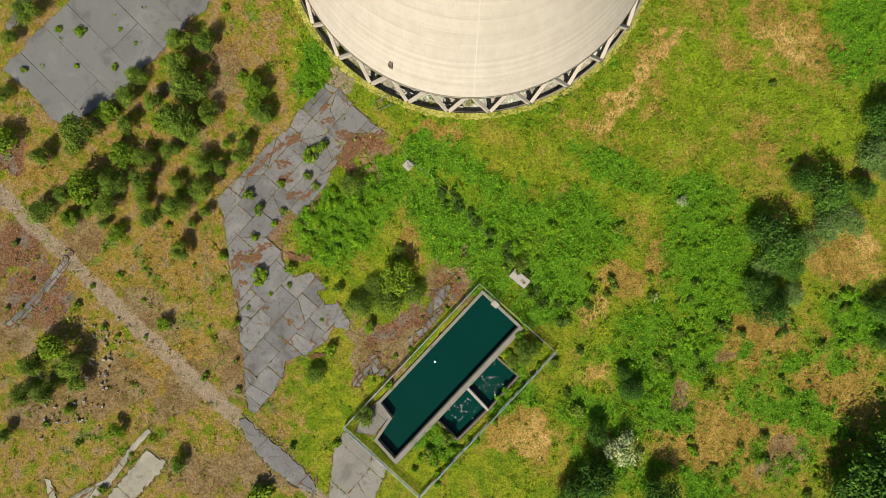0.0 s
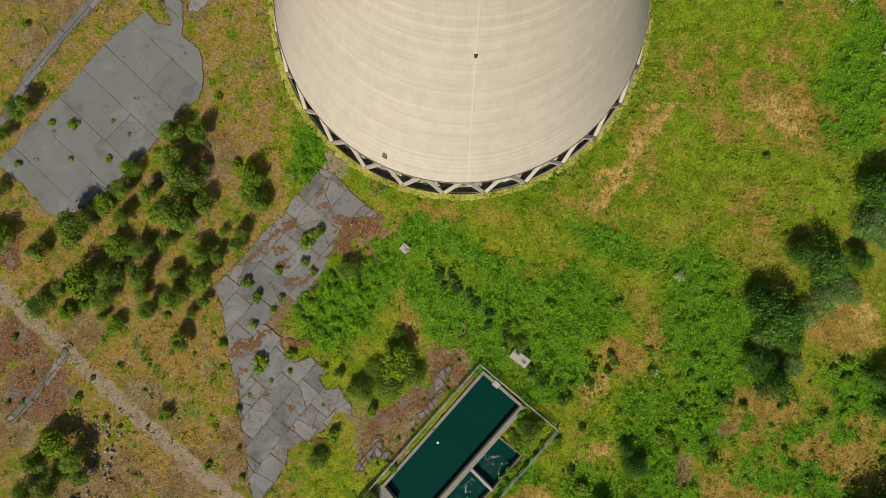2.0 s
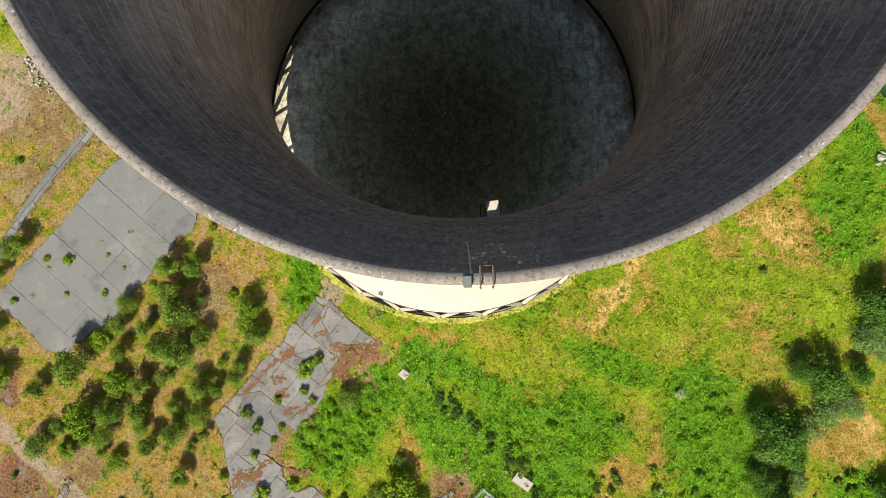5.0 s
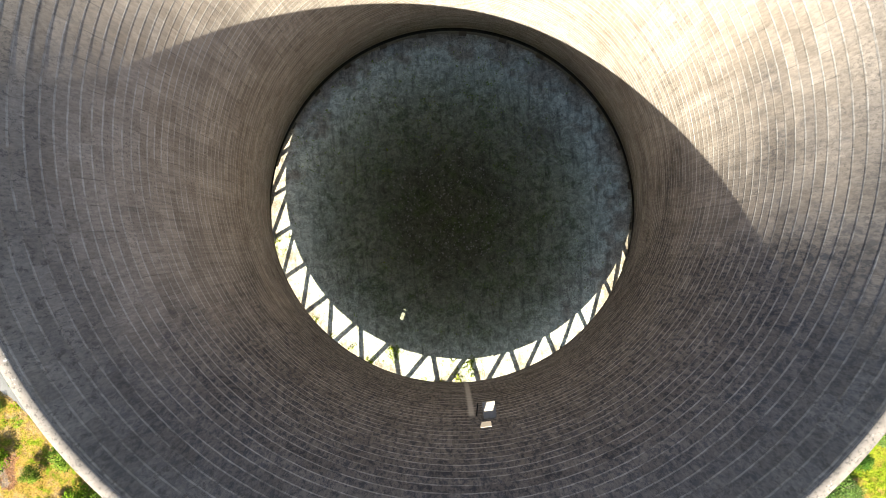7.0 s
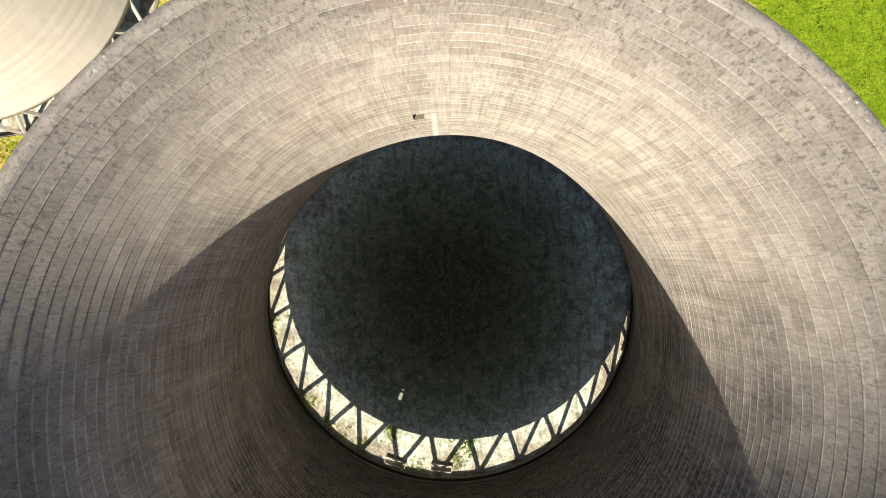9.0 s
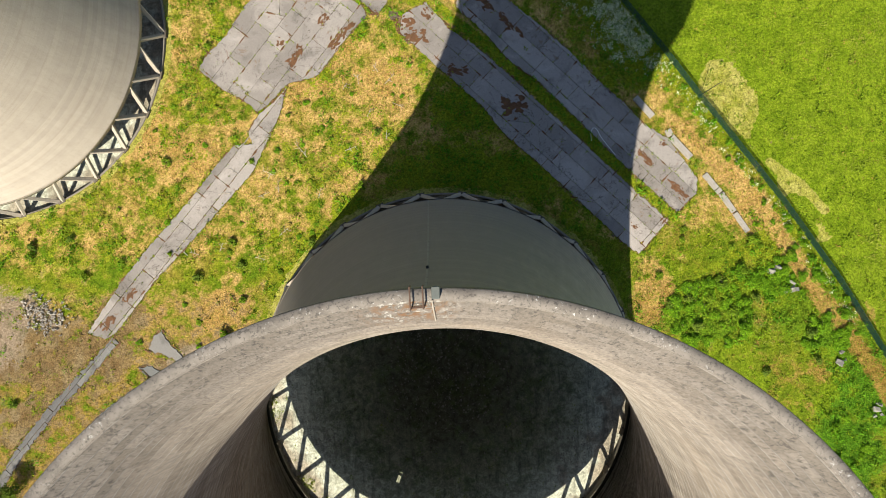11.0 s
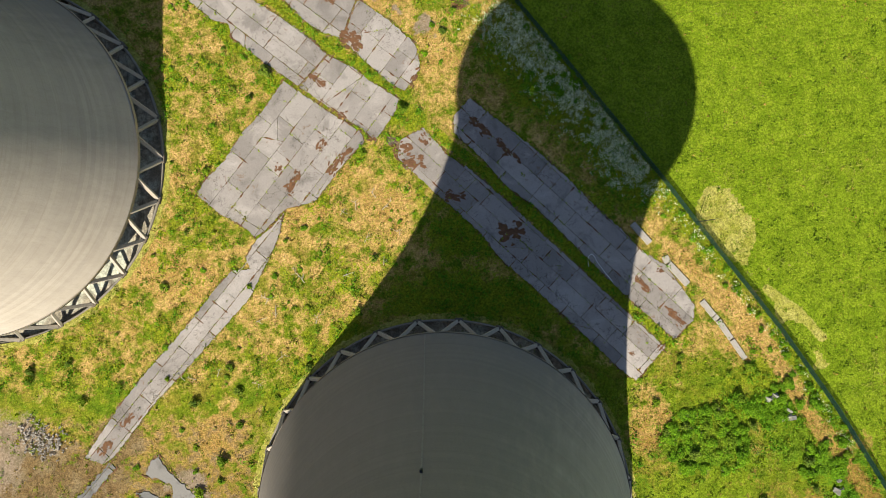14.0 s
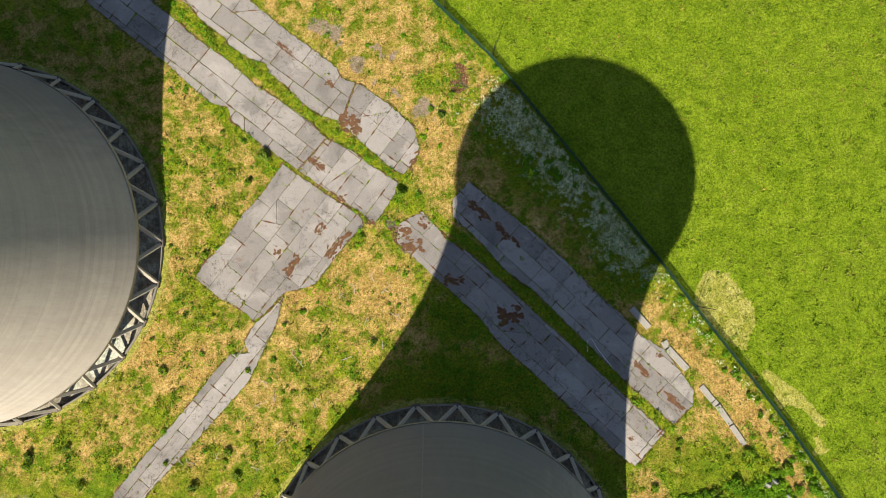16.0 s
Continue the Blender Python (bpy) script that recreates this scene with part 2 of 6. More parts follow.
        c = s.mix(s.math("MULTIPLY", s.math("MULTIPLY", s.step(upright, 0.475, 0.49), s.step(s.noise(0.35, 4, 0.7), 0.5, 0.6)), 0.5), c, (0.09, 0.08, 0.07))
        lichen = s.math("MULTIPLY", s.step(s.noise(2.6, 6, 0.82, s.scaled((1, 1, 0.6))), 0.53, 0.60), s.step(up, 91.0, 98.5))
        c = s.mix(s.math("MULTIPLY", lichen, 0.7), c, (0.060, 0.054, 0.050))
        run = s.math("MULTIPLY", s.math("SUBTRACT", 1.0, s.step(s.math("ABSOLUTE", s.math("ADD", ax.outputs[0], 0.1)), 0.12, 0.42)), s.math("MULTIPLY", s.step(z, 40.0, 56.0), s.step(z, 77.5, 76.0)))
        c = s.mix(s.math("MULTIPLY", run, 0.65), c, (0.58, 0.55, 0.50))
        near = s.math("SUBTRACT", 1.0, s.step(s.math("ABSOLUTE", s.math("ADD", ax.outputs[0], 0.3)), 0.5, 3.6))
        drip = s.math("MULTIPLY", near, s.step(z, 94.0, 98.0))
        spot = s.noise(2.2, 6, 0.75, s.scaled((1, 1, 0.45)))
        c = s.mix(s.math("MULTIPLY", drip, s.step(spot, 0.49, 0.58)), c, (0.20, 0.115, 0.065))
        c = s.mix(s.math("MULTIPLY", drip, s.step(spot, 0.44, 0.38)), c, (0.50, 0.475, 0.43))
    else:
        tier = s.n.new("ShaderNodeTexWhiteNoise")
        tier.noise_dimensions = "1D"
        s.put(tier.inputs["W"], s.math("FLOOR", s.math("DIVIDE", z, LIFT)))
        c = s.mix(s.step(streak, 0.3, 0.75), (0.420, 0.366, 0.302), (0.460, 0.404, 0.336))
        c = s.mix(s.math("MULTIPLY", s.step(thin, 0.48, 0.72), 0.22), c, (0.29, 0.255, 0.21))
        c = s.mix(s.math("MULTIPLY", s.step(blot, 0.48, 0.7), 0.25), c, (0.34, 0.295, 0.24))
        c = s.mix(1.0, c, s.mix(tier.outputs["Value"], (0.93, 0.93, 0.93), (1.04, 1.04, 1.035)), "MULTIPLY")
        course = s.noise(1.0, 4, 0.7, s.scaled((0.05, 0.05, 1.6)))
        c = s.mix(s.math("MULTIPLY", s.step(course, 0.5, 0.68), 0.26), c, (0.29, 0.235, 0.18))
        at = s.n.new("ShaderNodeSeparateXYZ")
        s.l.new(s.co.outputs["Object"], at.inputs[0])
        # north side darker: its shade put into the colour along with weathering streaks
        north_shade = s.math("ADD", s.math("SUBTRACT", s.math("MULTIPLY", at.outputs[1], 0.03), s.math("MULTIPLY", at.outputs[0], 0.010)), s.math("MULTIPLY", s.math("SUBTRACT", streak, 0.5), 0.7))
        c = s.mix(s.math("MULTIPLY", s.step(north_shade, -0.1, 0.8), 0.66), c, (0.108, 0.100, 0.097))
        wob = s.math("ADD", z, s.math("MULTIPLY", s.math("SUBTRACT", s.noise(0.12, 4), 0.5), 4.0))
        lime = s.math("MULTIPLY", s.step(wob, 72.0, 75.0), s.math("SUBTRACT", 1.0, s.step(wob, 76.5, 81.0)))
        turn = s.math("FLOOR", s.math("MULTIPLY", s.math("ARCTAN2", at.outputs[1], at.outputs[0]), 7.6))
        panel = s.n.new("ShaderNodeTexWhiteNoise")
        panel.noise_dimensions = "2D"
        cell = s.n.new("ShaderNodeCombineXYZ")
        s.put(cell.inputs[0], turn), s.put(cell.inputs[1], s.math("FLOOR", s.math("DIVIDE", z, LIFT)))
        s.put(panel.inputs["Vector"], cell.outputs[0])
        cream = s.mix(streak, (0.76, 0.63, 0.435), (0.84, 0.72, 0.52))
        # uneven panels on the north side, with its shade put into their colour
        north_panels = s.mix(panel.outputs["Value"], (0.42, 0.33, 0.225), (0.66, 0.55, 0.40))
        cream = s.mix(s.math("MULTIPLY", s.step(north_shade, -0.1, 0.5), 0.75), cream, north_panels)
        c = s.mix(s.step(wob, 75.5, 79.5), c, cream)
        c = s.mix(s.math("MULTIPLY", s.math("MULTIPLY", s.step(wob, 69.0, 71.5), s.math("SUBTRACT", 1.0, s.step(wob, 72.0, 74.0))), 0.5), c, (0.27, 0.225, 0.165))
        c = s.mix(s.math("MULTIPLY", lime, s.math("ADD", 0.45, s.math("MULTIPLY", s.step(s.noise(0.8, 5, 0.65, s.scaled((1, 1, 0.12))), 0.38, 0.6), 0.5))), c, (0.70, 0.735, 0.77))
        lift = s.math("FRACT", s.math("DIVIDE", z, LIFT))
        c = s.mix(s.math("MULTIPLY", s.math("SUBTRACT", 1.0, s.step(lift, 0.0, 0.07)), 0.2), c, (0.26, 0.23, 0.19))
    s.bump(grain, 0.35, 0.03)
    return s.done(s.mix(1.0, c, s.mix(grain, (0.85, 0.85, 0.85), (1.15, 1.15, 1.15)), "MULTIPLY"))


def make_concrete(name, a, b, dirt=(0.10, 0.09, 0.075), amount=0.5, rough=0.9):
    s = Net(name, rough, 0.2)
    n1, n2 = s.noise(0.7, 5, 0.65), s.noise(6.0, 4, 0.7)
    c = s.mix(n1, a, b)
    c = s.mix(s.math("MULTIPLY", s.step(s.noise(1.6, 5, 0.7), 0.52, 0.7), amount), c, dirt)
    s.bump(n2, 0.4, 0.03)
    return s.done(s.mix(1.0, c, s.mix(n2, (0.8, 0.8, 0.8), (1.2, 1.2, 1.2)), "MULTIPLY"))


def make_rim():
    """Weathered coping with fine dark lichen and white droppings."""
    s = Net("rim_concrete", 0.9, 0.2)
    c = s.mix(s.step(s.noise(0.8, 5, 0.7), 0.35, 0.65), (0.150, 0.131, 0.113), (0.212, 0.186, 0.161))
    c = s.mix(s.math("MULTIPLY", s.step(s.noise(4.6, 6, 0.82), 0.52, 0.60), 0.75), c, (0.060, 0.054, 0.048))
    white = s.math("MULTIPLY", s.step(s.noise(4.5, 4, 0.75), 0.60, 0.66), s.step(s.noise(0.25, 3), 0.45, 0.6))
    c = s.mix(s.math("MULTIPLY", white, 0.8), c, (0.56, 0.55, 0.52))
    s.bump(s.noise(6.0, 4, 0.75), 0.5, 0.04)
    return s.done(c)


def make_floor():
    s = Net("basin_floor_rubble", 0.95, 0.1)
    sep = s.n.new("ShaderNodeSeparateXYZ")
    s.l.new(s.co.outputs["Object"], sep.inputs[0])
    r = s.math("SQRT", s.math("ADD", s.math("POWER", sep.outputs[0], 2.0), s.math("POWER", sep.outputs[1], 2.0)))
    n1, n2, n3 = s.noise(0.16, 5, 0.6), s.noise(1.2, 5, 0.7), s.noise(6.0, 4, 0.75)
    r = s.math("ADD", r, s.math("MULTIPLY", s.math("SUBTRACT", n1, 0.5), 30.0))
    # dark centre to pale edge: light from under the shell put into the colour
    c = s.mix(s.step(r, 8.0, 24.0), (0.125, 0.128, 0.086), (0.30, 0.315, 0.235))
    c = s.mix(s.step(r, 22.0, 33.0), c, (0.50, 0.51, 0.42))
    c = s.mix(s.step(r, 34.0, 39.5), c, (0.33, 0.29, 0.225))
    c = s.mix(s.math("MULTIPLY", s.math("MULTIPLY", s.step(s.noise(0.16, 7, 0.75), 0.46, 0.60), 0.7), s.step(r, 36.0, 30.0)), c, (0.088, 0.118, 0.042))
    rake = s.noise(0.9, 4, 0.65, s.turned(40.0, (1.0, 0.14, 1.0)))
    c = s.mix(s.math("MULTIPLY", s.step(rake, 0.5, 0.7), 0.5), c, (0.07, 0.066, 0.055))
    c = s.mix(s.math("MULTIPLY", s.step(n2, 0.5, 0.66), 0.35), c, (0.14, 0.13, 0.10))
    c = s.mix(s.math("MULTIPLY", s.step(n3, 0.64, 0.75), 0.5), c, (0.38, 0.36, 0.33))
    litter = s.noise(2.2, 5, 0.8, warp=1.5)
    c = s.mix(1.0, c, s.mix(s.step(litter, 0.36, 0.64), (0.72, 0.72, 0.72), (1.26, 1.26, 1.26)), "MULTIPLY")
    patch = s.noise(0.55, 5, 0.72, warp=1.0)
    c = s.mix(1.0, c, s.mix(s.step(patch, 0.34, 0.66), (0.66, 0.66, 0.64), (1.3, 1.3, 1.26)), "MULTIPLY")
    s.bump(s.math("ADD", n2, n3), 0.8, 0.12)
    return s.done(c)


def make_leaf(name, dark, light, dry=None, scale=0.35):
    s = Net(name, 0.8, 0.08)
    c = s.mix(s.island(), dark, light)
    c = s.mix(s.math("MULTIPLY", s.noise(scale, 3), 0.6), c, s.mix(0.5, dark, (light[0] * 0.8, light[1] * 0.9, light[2])))
    lump = s.noise(1.1, 3, 0.65)
    c = s.mix(1.0, c, s.mix(s.step(lump, 0.34, 0.64), (0.62, 0.66, 0.7), (1.25, 1.22, 1.1)), "MULTIPLY")
    if dry:
        c = s.mix(s.math("MULTIPLY", s.step(s.noise(scale * 0.7, 4), 0.5, 0.65), 0.7), c, dry)
    c = s.mix(1.0, c, s.mix(s.object_random(), (0.78, 0.82, 0.8), (1.2, 1.12, 1.0)), "MULTIPLY")
    s.b.inputs["Transmission Weight"].default_value = 0.0
    s.b.inputs["Subsurface Weight"].default_value = 0.0
    return s.done(c)


def make_plain(name, colour, rough=0.5, metal=0.0, vary=0.25):
    s = Net(name, rough, 0.4)
    s.b.inputs["Metallic"].default_value = metal
    n = s.noise(3.0, 4, 0.7)
    c = s.mix(n, tuple(v * (1 - vary) for v in colour), tuple(min(1, v * (1 + vary)) for v in colour))
    s.bump(s.noise(14.0, 3), 0.2, 0.01)
    return s.done(c)


def make_water():
    s = Net("still_green_water", 0.12, 0.14)
    n = s.noise(0.12, 3)
    s.bump(s.noise(1.5, 3), 0.04, 0.02)
    return s.done(s.mix(n, (0.0008, 0.022, 0.017), (0.0012, 0.029, 0.021)))


GROUND = make_ground()
SLAB = make_slab("weathered_concrete_slab", (0.195, 0.174, 0.158), (0.300, 0.270, 0.247))
ROADSLAB = make_slab("cracked_road_concrete", (0.105, 0.102, 0.100), (0.170, 0.163, 0.155), rust=0.8, broken=0.75)
ASPHALT = make_slab("dark_grey_yard_surface", (0.122, 0.122, 0.117), (0.142, 0.141, 0.134), rust=0.08, moss=0.06, broken=0.42)
PALESLAB = make_slab("pale_screed", (0.225, 0.205, 0.16), (0.29, 0.265, 0.205), rust=0.25, moss=0.3)
APRON = make_slab("worn_apron_concrete", (0.155, 0.145, 0.125), (0.20, 0.186, 0.16), rust=0.2, moss=0.25)
YARDSLAB = make_slab("stained_yard_surface", (0.165, 0.155, 0.145), (0.20, 0.19, 0.175), rust=0.35, moss=0.2)
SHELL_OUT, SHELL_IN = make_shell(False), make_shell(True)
SPILL = make_concrete("rusty_crumbled_soil", (0.045, 0.026, 0.015), (0.205, 0.098, 0.046), (0.035, 0.028, 0.018), 0.6)
FILLER = make_concrete("crack_filler", (0.44, 0.46, 0.49), (0.58, 0.60, 0.63), amount=0.1)
STRIPE = make_concrete("pale_strip", (0.42, 0.375, 0.315), (0.50, 0.455, 0.39), amount=0.15)
# north copy of the pale strip, darkened in its colour for the shaded side
SHADESTRIPE = make_concrete("shaded_strip", (0.19, 0.175, 0.155), (0.29, 0.27, 0.24), amount=0.5)
BASINWALL = make_concrete("basin_wall_concrete", (0.15, 0.132, 0.105), (0.26, 0.232, 0.19), amount=0.6)
BLACKRING = make_concrete("near_black_concrete", (0.012, 0.012, 0.011), (0.035, 0.033, 0.03), amount=0.3)
LEG = make_concrete("leg_concrete", (0.34, 0.295, 0.24), (0.43, 0.38, 0.31), amount=0.3)
RIM = make_rim()
KERB = make_concrete("kerb_concrete", (0.09, 0.075, 0.058), (0.165, 0.138, 0.108))
POOLWALL = make_concrete("tank_concrete", (0.145, 0.135, 0.11), (0.235, 0.215, 0.18))
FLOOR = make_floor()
WATER = make_water()
STEEL = make_plain("galvanised_steel", (0.30, 0.34, 0.36), 0.55, 0.5)
GREENWIRE = make_plain("green_coated_wire", (0.012, 0.05, 0.035), 0.5)
DARKPOST = make_plain("dark_painted_steel", (0.02, 0.022, 0.022), 0.5)
OLDWIRE = make_plain("weathered_wire", (0.10, 0.11, 0.10), 0.6)
RUST = make_plain("rusty_steel", (0.105, 0.062, 0.042), 0.8)
WHITE = make_plain("white_plastic", (0.75, 0.75, 0.72), 0.4)
STONE = make_concrete("pale_rubble", (0.24, 0.215, 0.185), (0.38, 0.345, 0.30), amount=0.4)
RUBBLE = make_concrete("basin_rubble", (0.17, 0.16, 0.135), (0.36, 0.335, 0.29), amount=0.4)
DEADWOOD = make_concrete("bleached_wood", (0.30, 0.26, 0.21), (0.48, 0.43, 0.36), amount=0.2)
BARK = make_concrete("bark", (0.10, 0.08, 0.06), (0.17, 0.14, 0.11))
PINE = make_leaf("pine_green_leaves", (0.048, 0.088, 0.010), (0.168, 0.240, 0.026))
LIME = make_leaf("bright_green_leaves", (0.062, 0.120, 0.007), (0.185, 0.275, 0.015))
DARK = make_leaf("dark_green_leaves", (0.016, 0.050, 0.008), (0.095, 0.195, 0.022))
GREY = make_leaf("grey_green_leaves", (0.058, 0.112, 0.026), (0.170, 0.262, 0.066))
ELDERLEAF = make_leaf("blossoming_elder_leaves", (0.11, 0.17, 0.035), (0.52, 0.54, 0.30))
BLOSSOM = make_leaf("white_blossom", (0.34, 0.40, 0.19), (0.80, 0.81, 0.58))
LUSH = make_leaf("nettle_leaves", (0.042, 0.125, 0.005), (0.150, 0.345, 0.013), (0.18, 0.23, 0.016), 0.12)
BRAMBLE = make_leaf("bramble_leaves", (0.042, 0.115, 0.004), (0.185, 0.345, 0.012))
HEDGE = make_leaf("hedge_leaves", (0.018, 0.048, 0.006), (0.085, 0.145, 0.018))
WEED = make_leaf("weed_leaves", (0.085, 0.145, 0.004), (0.320, 0.395, 0.014), (0.24, 0.24, 0.02), 0.12)
DRYGRASS = make_leaf("dry_grass", (0.17, 0.105, 0.020), (0.40, 0.255, 0.07), (0.16, 0.155, 0.012), 0.15)
MEADOW = make_leaf("meadow_grass", (0.080, 0.140, 0.004), (0.180, 0.265, 0.012), (0.24, 0.25, 0.04), 0.10)


# ---------------------------------------------------------------- small helpers
def mesh_of(name, verts, faces, material=None, smooth=False):
    me = bpy.data.meshes.new(name)
    me.from_pydata([tuple(v) for v in verts], [], faces)
    if material:
        me.materials.append(material)
    if smooth:
        me.polygons.foreach_set("use_smooth", [True] * len(me.polygons))
    me.update()
    return me


def part(name, bm, material, parent, label=""):
    me = bpy.data.meshes.new(name)
    bm.to_mesh(me)
    bm.free()
    me.materials.append(material)
    ob = new(name, me)
    ob.parent = parent
    return tagged(ob, label)


def child(name, me, parent, m=None, label=""):
    ob = new(name, me)
    ob.parent = parent
    if m is not None:
        ob.matrix_basis = m
    return tagged(ob, label)


def empty(name, m, label, category, group="", kind=""):
    ob = new(name)
    ob.empty_display_size = 0.5
    ob.matrix_basis = m
    return tagged(ob, label, category, group, kind)


def add_box(bm, size, m, bevel=0.03):
    made = bmesh.ops.create_cube(bm, size=1.0, matrix=m @ Matrix.Diagonal((*size, 1)))
    if bevel:
        es = {e for v in made["verts"] for e in v.link_edges}
        bmesh.ops.bevel(bm, geom=list(es), offset=bevel, segments=1, affect="EDGES")


def add_rod(bm, a, b, r, sides=6, r2=None):
    a, b = Vector(a), Vector(b)
    q = (b - a).to_track_quat("Z", "Y").to_matrix().to_4x4()
    bmesh.ops.create_cone(bm, cap_ends=True, segments=sides, radius1=r, radius2=r if r2 is None else r2,
                          depth=(b - a).length, matrix=Matrix.Translation((a + b) / 2) @ q)


def beam(name, a, b, width, top, depth, material, parent, label=""):
    """A level beam from a to b (plan), its top at the given height."""
    a, b = Vector(a), Vector(b)
    d = b - a
    bm = bmesh.new()
    add_box(bm, (d.length, width, depth), pose((a.x + b.x) / 2, (a.y + b.y) / 2, top - depth / 2, 0, 0, math.degrees(math.atan2(d.y, d.x))), 0.05)
    return part(name, bm, material, parent, label)


def inside(px, py, poly):
    """Which of the points lie inside the polygon."""
    hit = np.zeros(np.shape(px), bool)
    n = len(poly)
    for i in range(n):
        (x1, y1), (x2, y2) = poly[i], poly[(i + 1) % n]
        if y1 == y2:
            continue
        c = (y1 > py) != (y2 > py)
        hit ^= c & (px < (x2 - x1) * (py - y1) / (y2 - y1) + x1)
    return hit


def along(px, py, line):
    """The distance of the points from a polyline."""
    best = np.full(np.shape(px), 1e9)
    for (x1, y1), (x2, y2) in zip(line, line[1:]):
        dx, dy = x2 - x1, y2 - y1
        u = np.clip(((px - x1) * dx + (py - y1) * dy) / (dx * dx + dy * dy), 0, 1)
        best = np.minimum(best, np.hypot(px - x1 - u * dx, py - y1 - u * dy))
    return best


# ---------------------------------------------------------------- the plan
TOWER = (6.6, 69.5)
TOWER_2 = (-91.8, 151.5)
FOOT_R, SHELL_Z, RIM_Z, BASIN_Z = 40.6, 7.0, 100.6, -1.75
POOL_OUT = [(8.1, -10.7), (16.5, -18.7), (-11.6, -47.9), (-15.9, -43.0), (-12.6, -38.2), (-15.1, -34.8)]
BASIN_A = [(10.9, -25.0), (15.8, -29.3), (9.0, -36.8), (4.5, -31.9)]
BASIN_B = [(4.3, -32.0), (9.0, -36.6), (2.1, -43.3), (-2.6, -38.6)]
ROAD = [(-25.8, 36.0), (-28.7, 32.9), (-32.8, 28.9), (-34.0, 26.1), (-39.2, 22.2), (-41.9, 18.8), (-45.5, 15.4), (-50.5, 10.6), (-48.9, 7.0), (-48.2, 0.0),
        (-47.4, -7.6), (-46.0, -13.3), (-45.9, -19.1), (-45.1, -23.6), (-44.7, -32.2), (-44.1, -36.2), (-42.4, -36.9), (-39.9, -34.6), (-36.0, -28.9), (-35.4, -25.5),
        (-30.2, -23.8), (-26.2, -21.0), (-25.0, -18.1), (-21.5, -18.8), (-21.0, -17.0), (-23.8, -12.5), (-26.6, -13.0), (-28.3, -10.1), (-26.0, -9.6), (-29.3, -5.6),
        (-33.4, -6.6), (-36.1, -2.6), (-35.6, 1.6), (-34.4, 5.1), (-30.3, 7.9), (-26.2, 12.9), (-24.5, 16.4), (-22.1, 20.3), (-20.9, 24.5), (-15.8, 24.2),
        (-11.8, 23.5), (-13.5, 25.3), (-16.2, 27.5), (-20.8, 32.2), (-22.5, 34.4)]
YARD = [(-88.1, 49.0), (-91.4, 46.3), (-92.3, 44.1), (-95.5, 41.9), (-96.9, 39.5), (-91.6, 35.1), (-88.5, 31.4), (-86.3, 28.2), (-84.0, 27.5), (-82.1, 25.9),
        (-79.5, 28.6), (-74.9, 31.7), (-70.7, 33.4), (-68.4, 36.6), (-65.6, 39.6), (-62.5, 41.8), (-59.7, 45.4), (-56.5, 48.1), (-55.5, 50.3), (-51.9, 51.6), (-50.4, 55.0),
        (-50.3, 60.0), (-50.9, 63.0), (-54.5, 66.2), (-54.1, 73.6), (-58.4, 76.8), (-61.4, 76.3), (-58.5, 73.9), (-57.3, 68.6), (-60.3, 69.5), (-62.4, 72.2), (-70.1, 67.1),
        (-75.6, 61.5), (-82.0, 54.5)]
YARD_B = [(-58.1, 82.8), (-55.7, 84.6), (-53.7, 81.1), (-47.3, 74.7), (-50.5, 71.1), (-53.5, 71.2), (-53.2, 77.3), (-59.0, 79.8)]
APRON_POOL = [(-22.8, -40.7), (-13.2, -49.2), (-16.8, -57.4), (-27.0, -58.0), (-25.3, -45.1)]
PLATFORM = [(-19.2, -37.4), (-15.4, -34.3), (-12.6, -37.9), (-16.2, -42.2), (-20.3, -41.4)]
PALE_A = [(-78.6, -58.0), (-66.7, -44.4), (-61.8, -47.2), (-63.0, -49.4), (-71.4, -58.0)]
PALE_B = [(-85.1, -55.8), (-75.5, -50.5), (-69.8, -43.1), (-65.4, -38.8), (-64.7, -40.1), (-69.2, -45.0), (-74.9, -53.0), (-80.1, -56.4)]
PALE_C = [(-89.5, -50.3), (-88.0, -50.9), (-86.2, -56.3), (-88.7, -56.3)]
APRON_N = [(-23.7, 165.6), (-28.9, 158.8), (-33.8, 154.2), (-37.9, 148.4), (-43.1, 143.7), (-44.4, 141.1), (-39.5, 136.4), (-35.5, 134.2), (-31.7, 130.6), (-28.1, 133.2),
           (-24.7, 136.6), (-18.0, 137.8), (-10.8, 146.2), (-6.1, 150.8), (-6.9, 153.0), (-11.7, 156.4)]
ROAD_NW_A = [(-58.0, 211.5), (-47.2, 200.6), (-41.2, 194.8), (-34.8, 189.7), (-28.4, 183.5), (-21.8, 178.7), (-17.3, 175.0), (-13.5, 170.7), (-7.6, 167.3), (-4.5, 164.5),
             (2.0, 159.8), (1.2, 157.1), (-3.9, 150.4), (-6.6, 153.2), (-11.4, 156.8), (-23.4, 166.1), (-29.0, 170.6), (-34.7, 175.8), (-35.3, 178.8), (-38.6, 179.7),
             (-43.8, 184.4), (-47.8, 188.7), (-66.0, 204.5)]
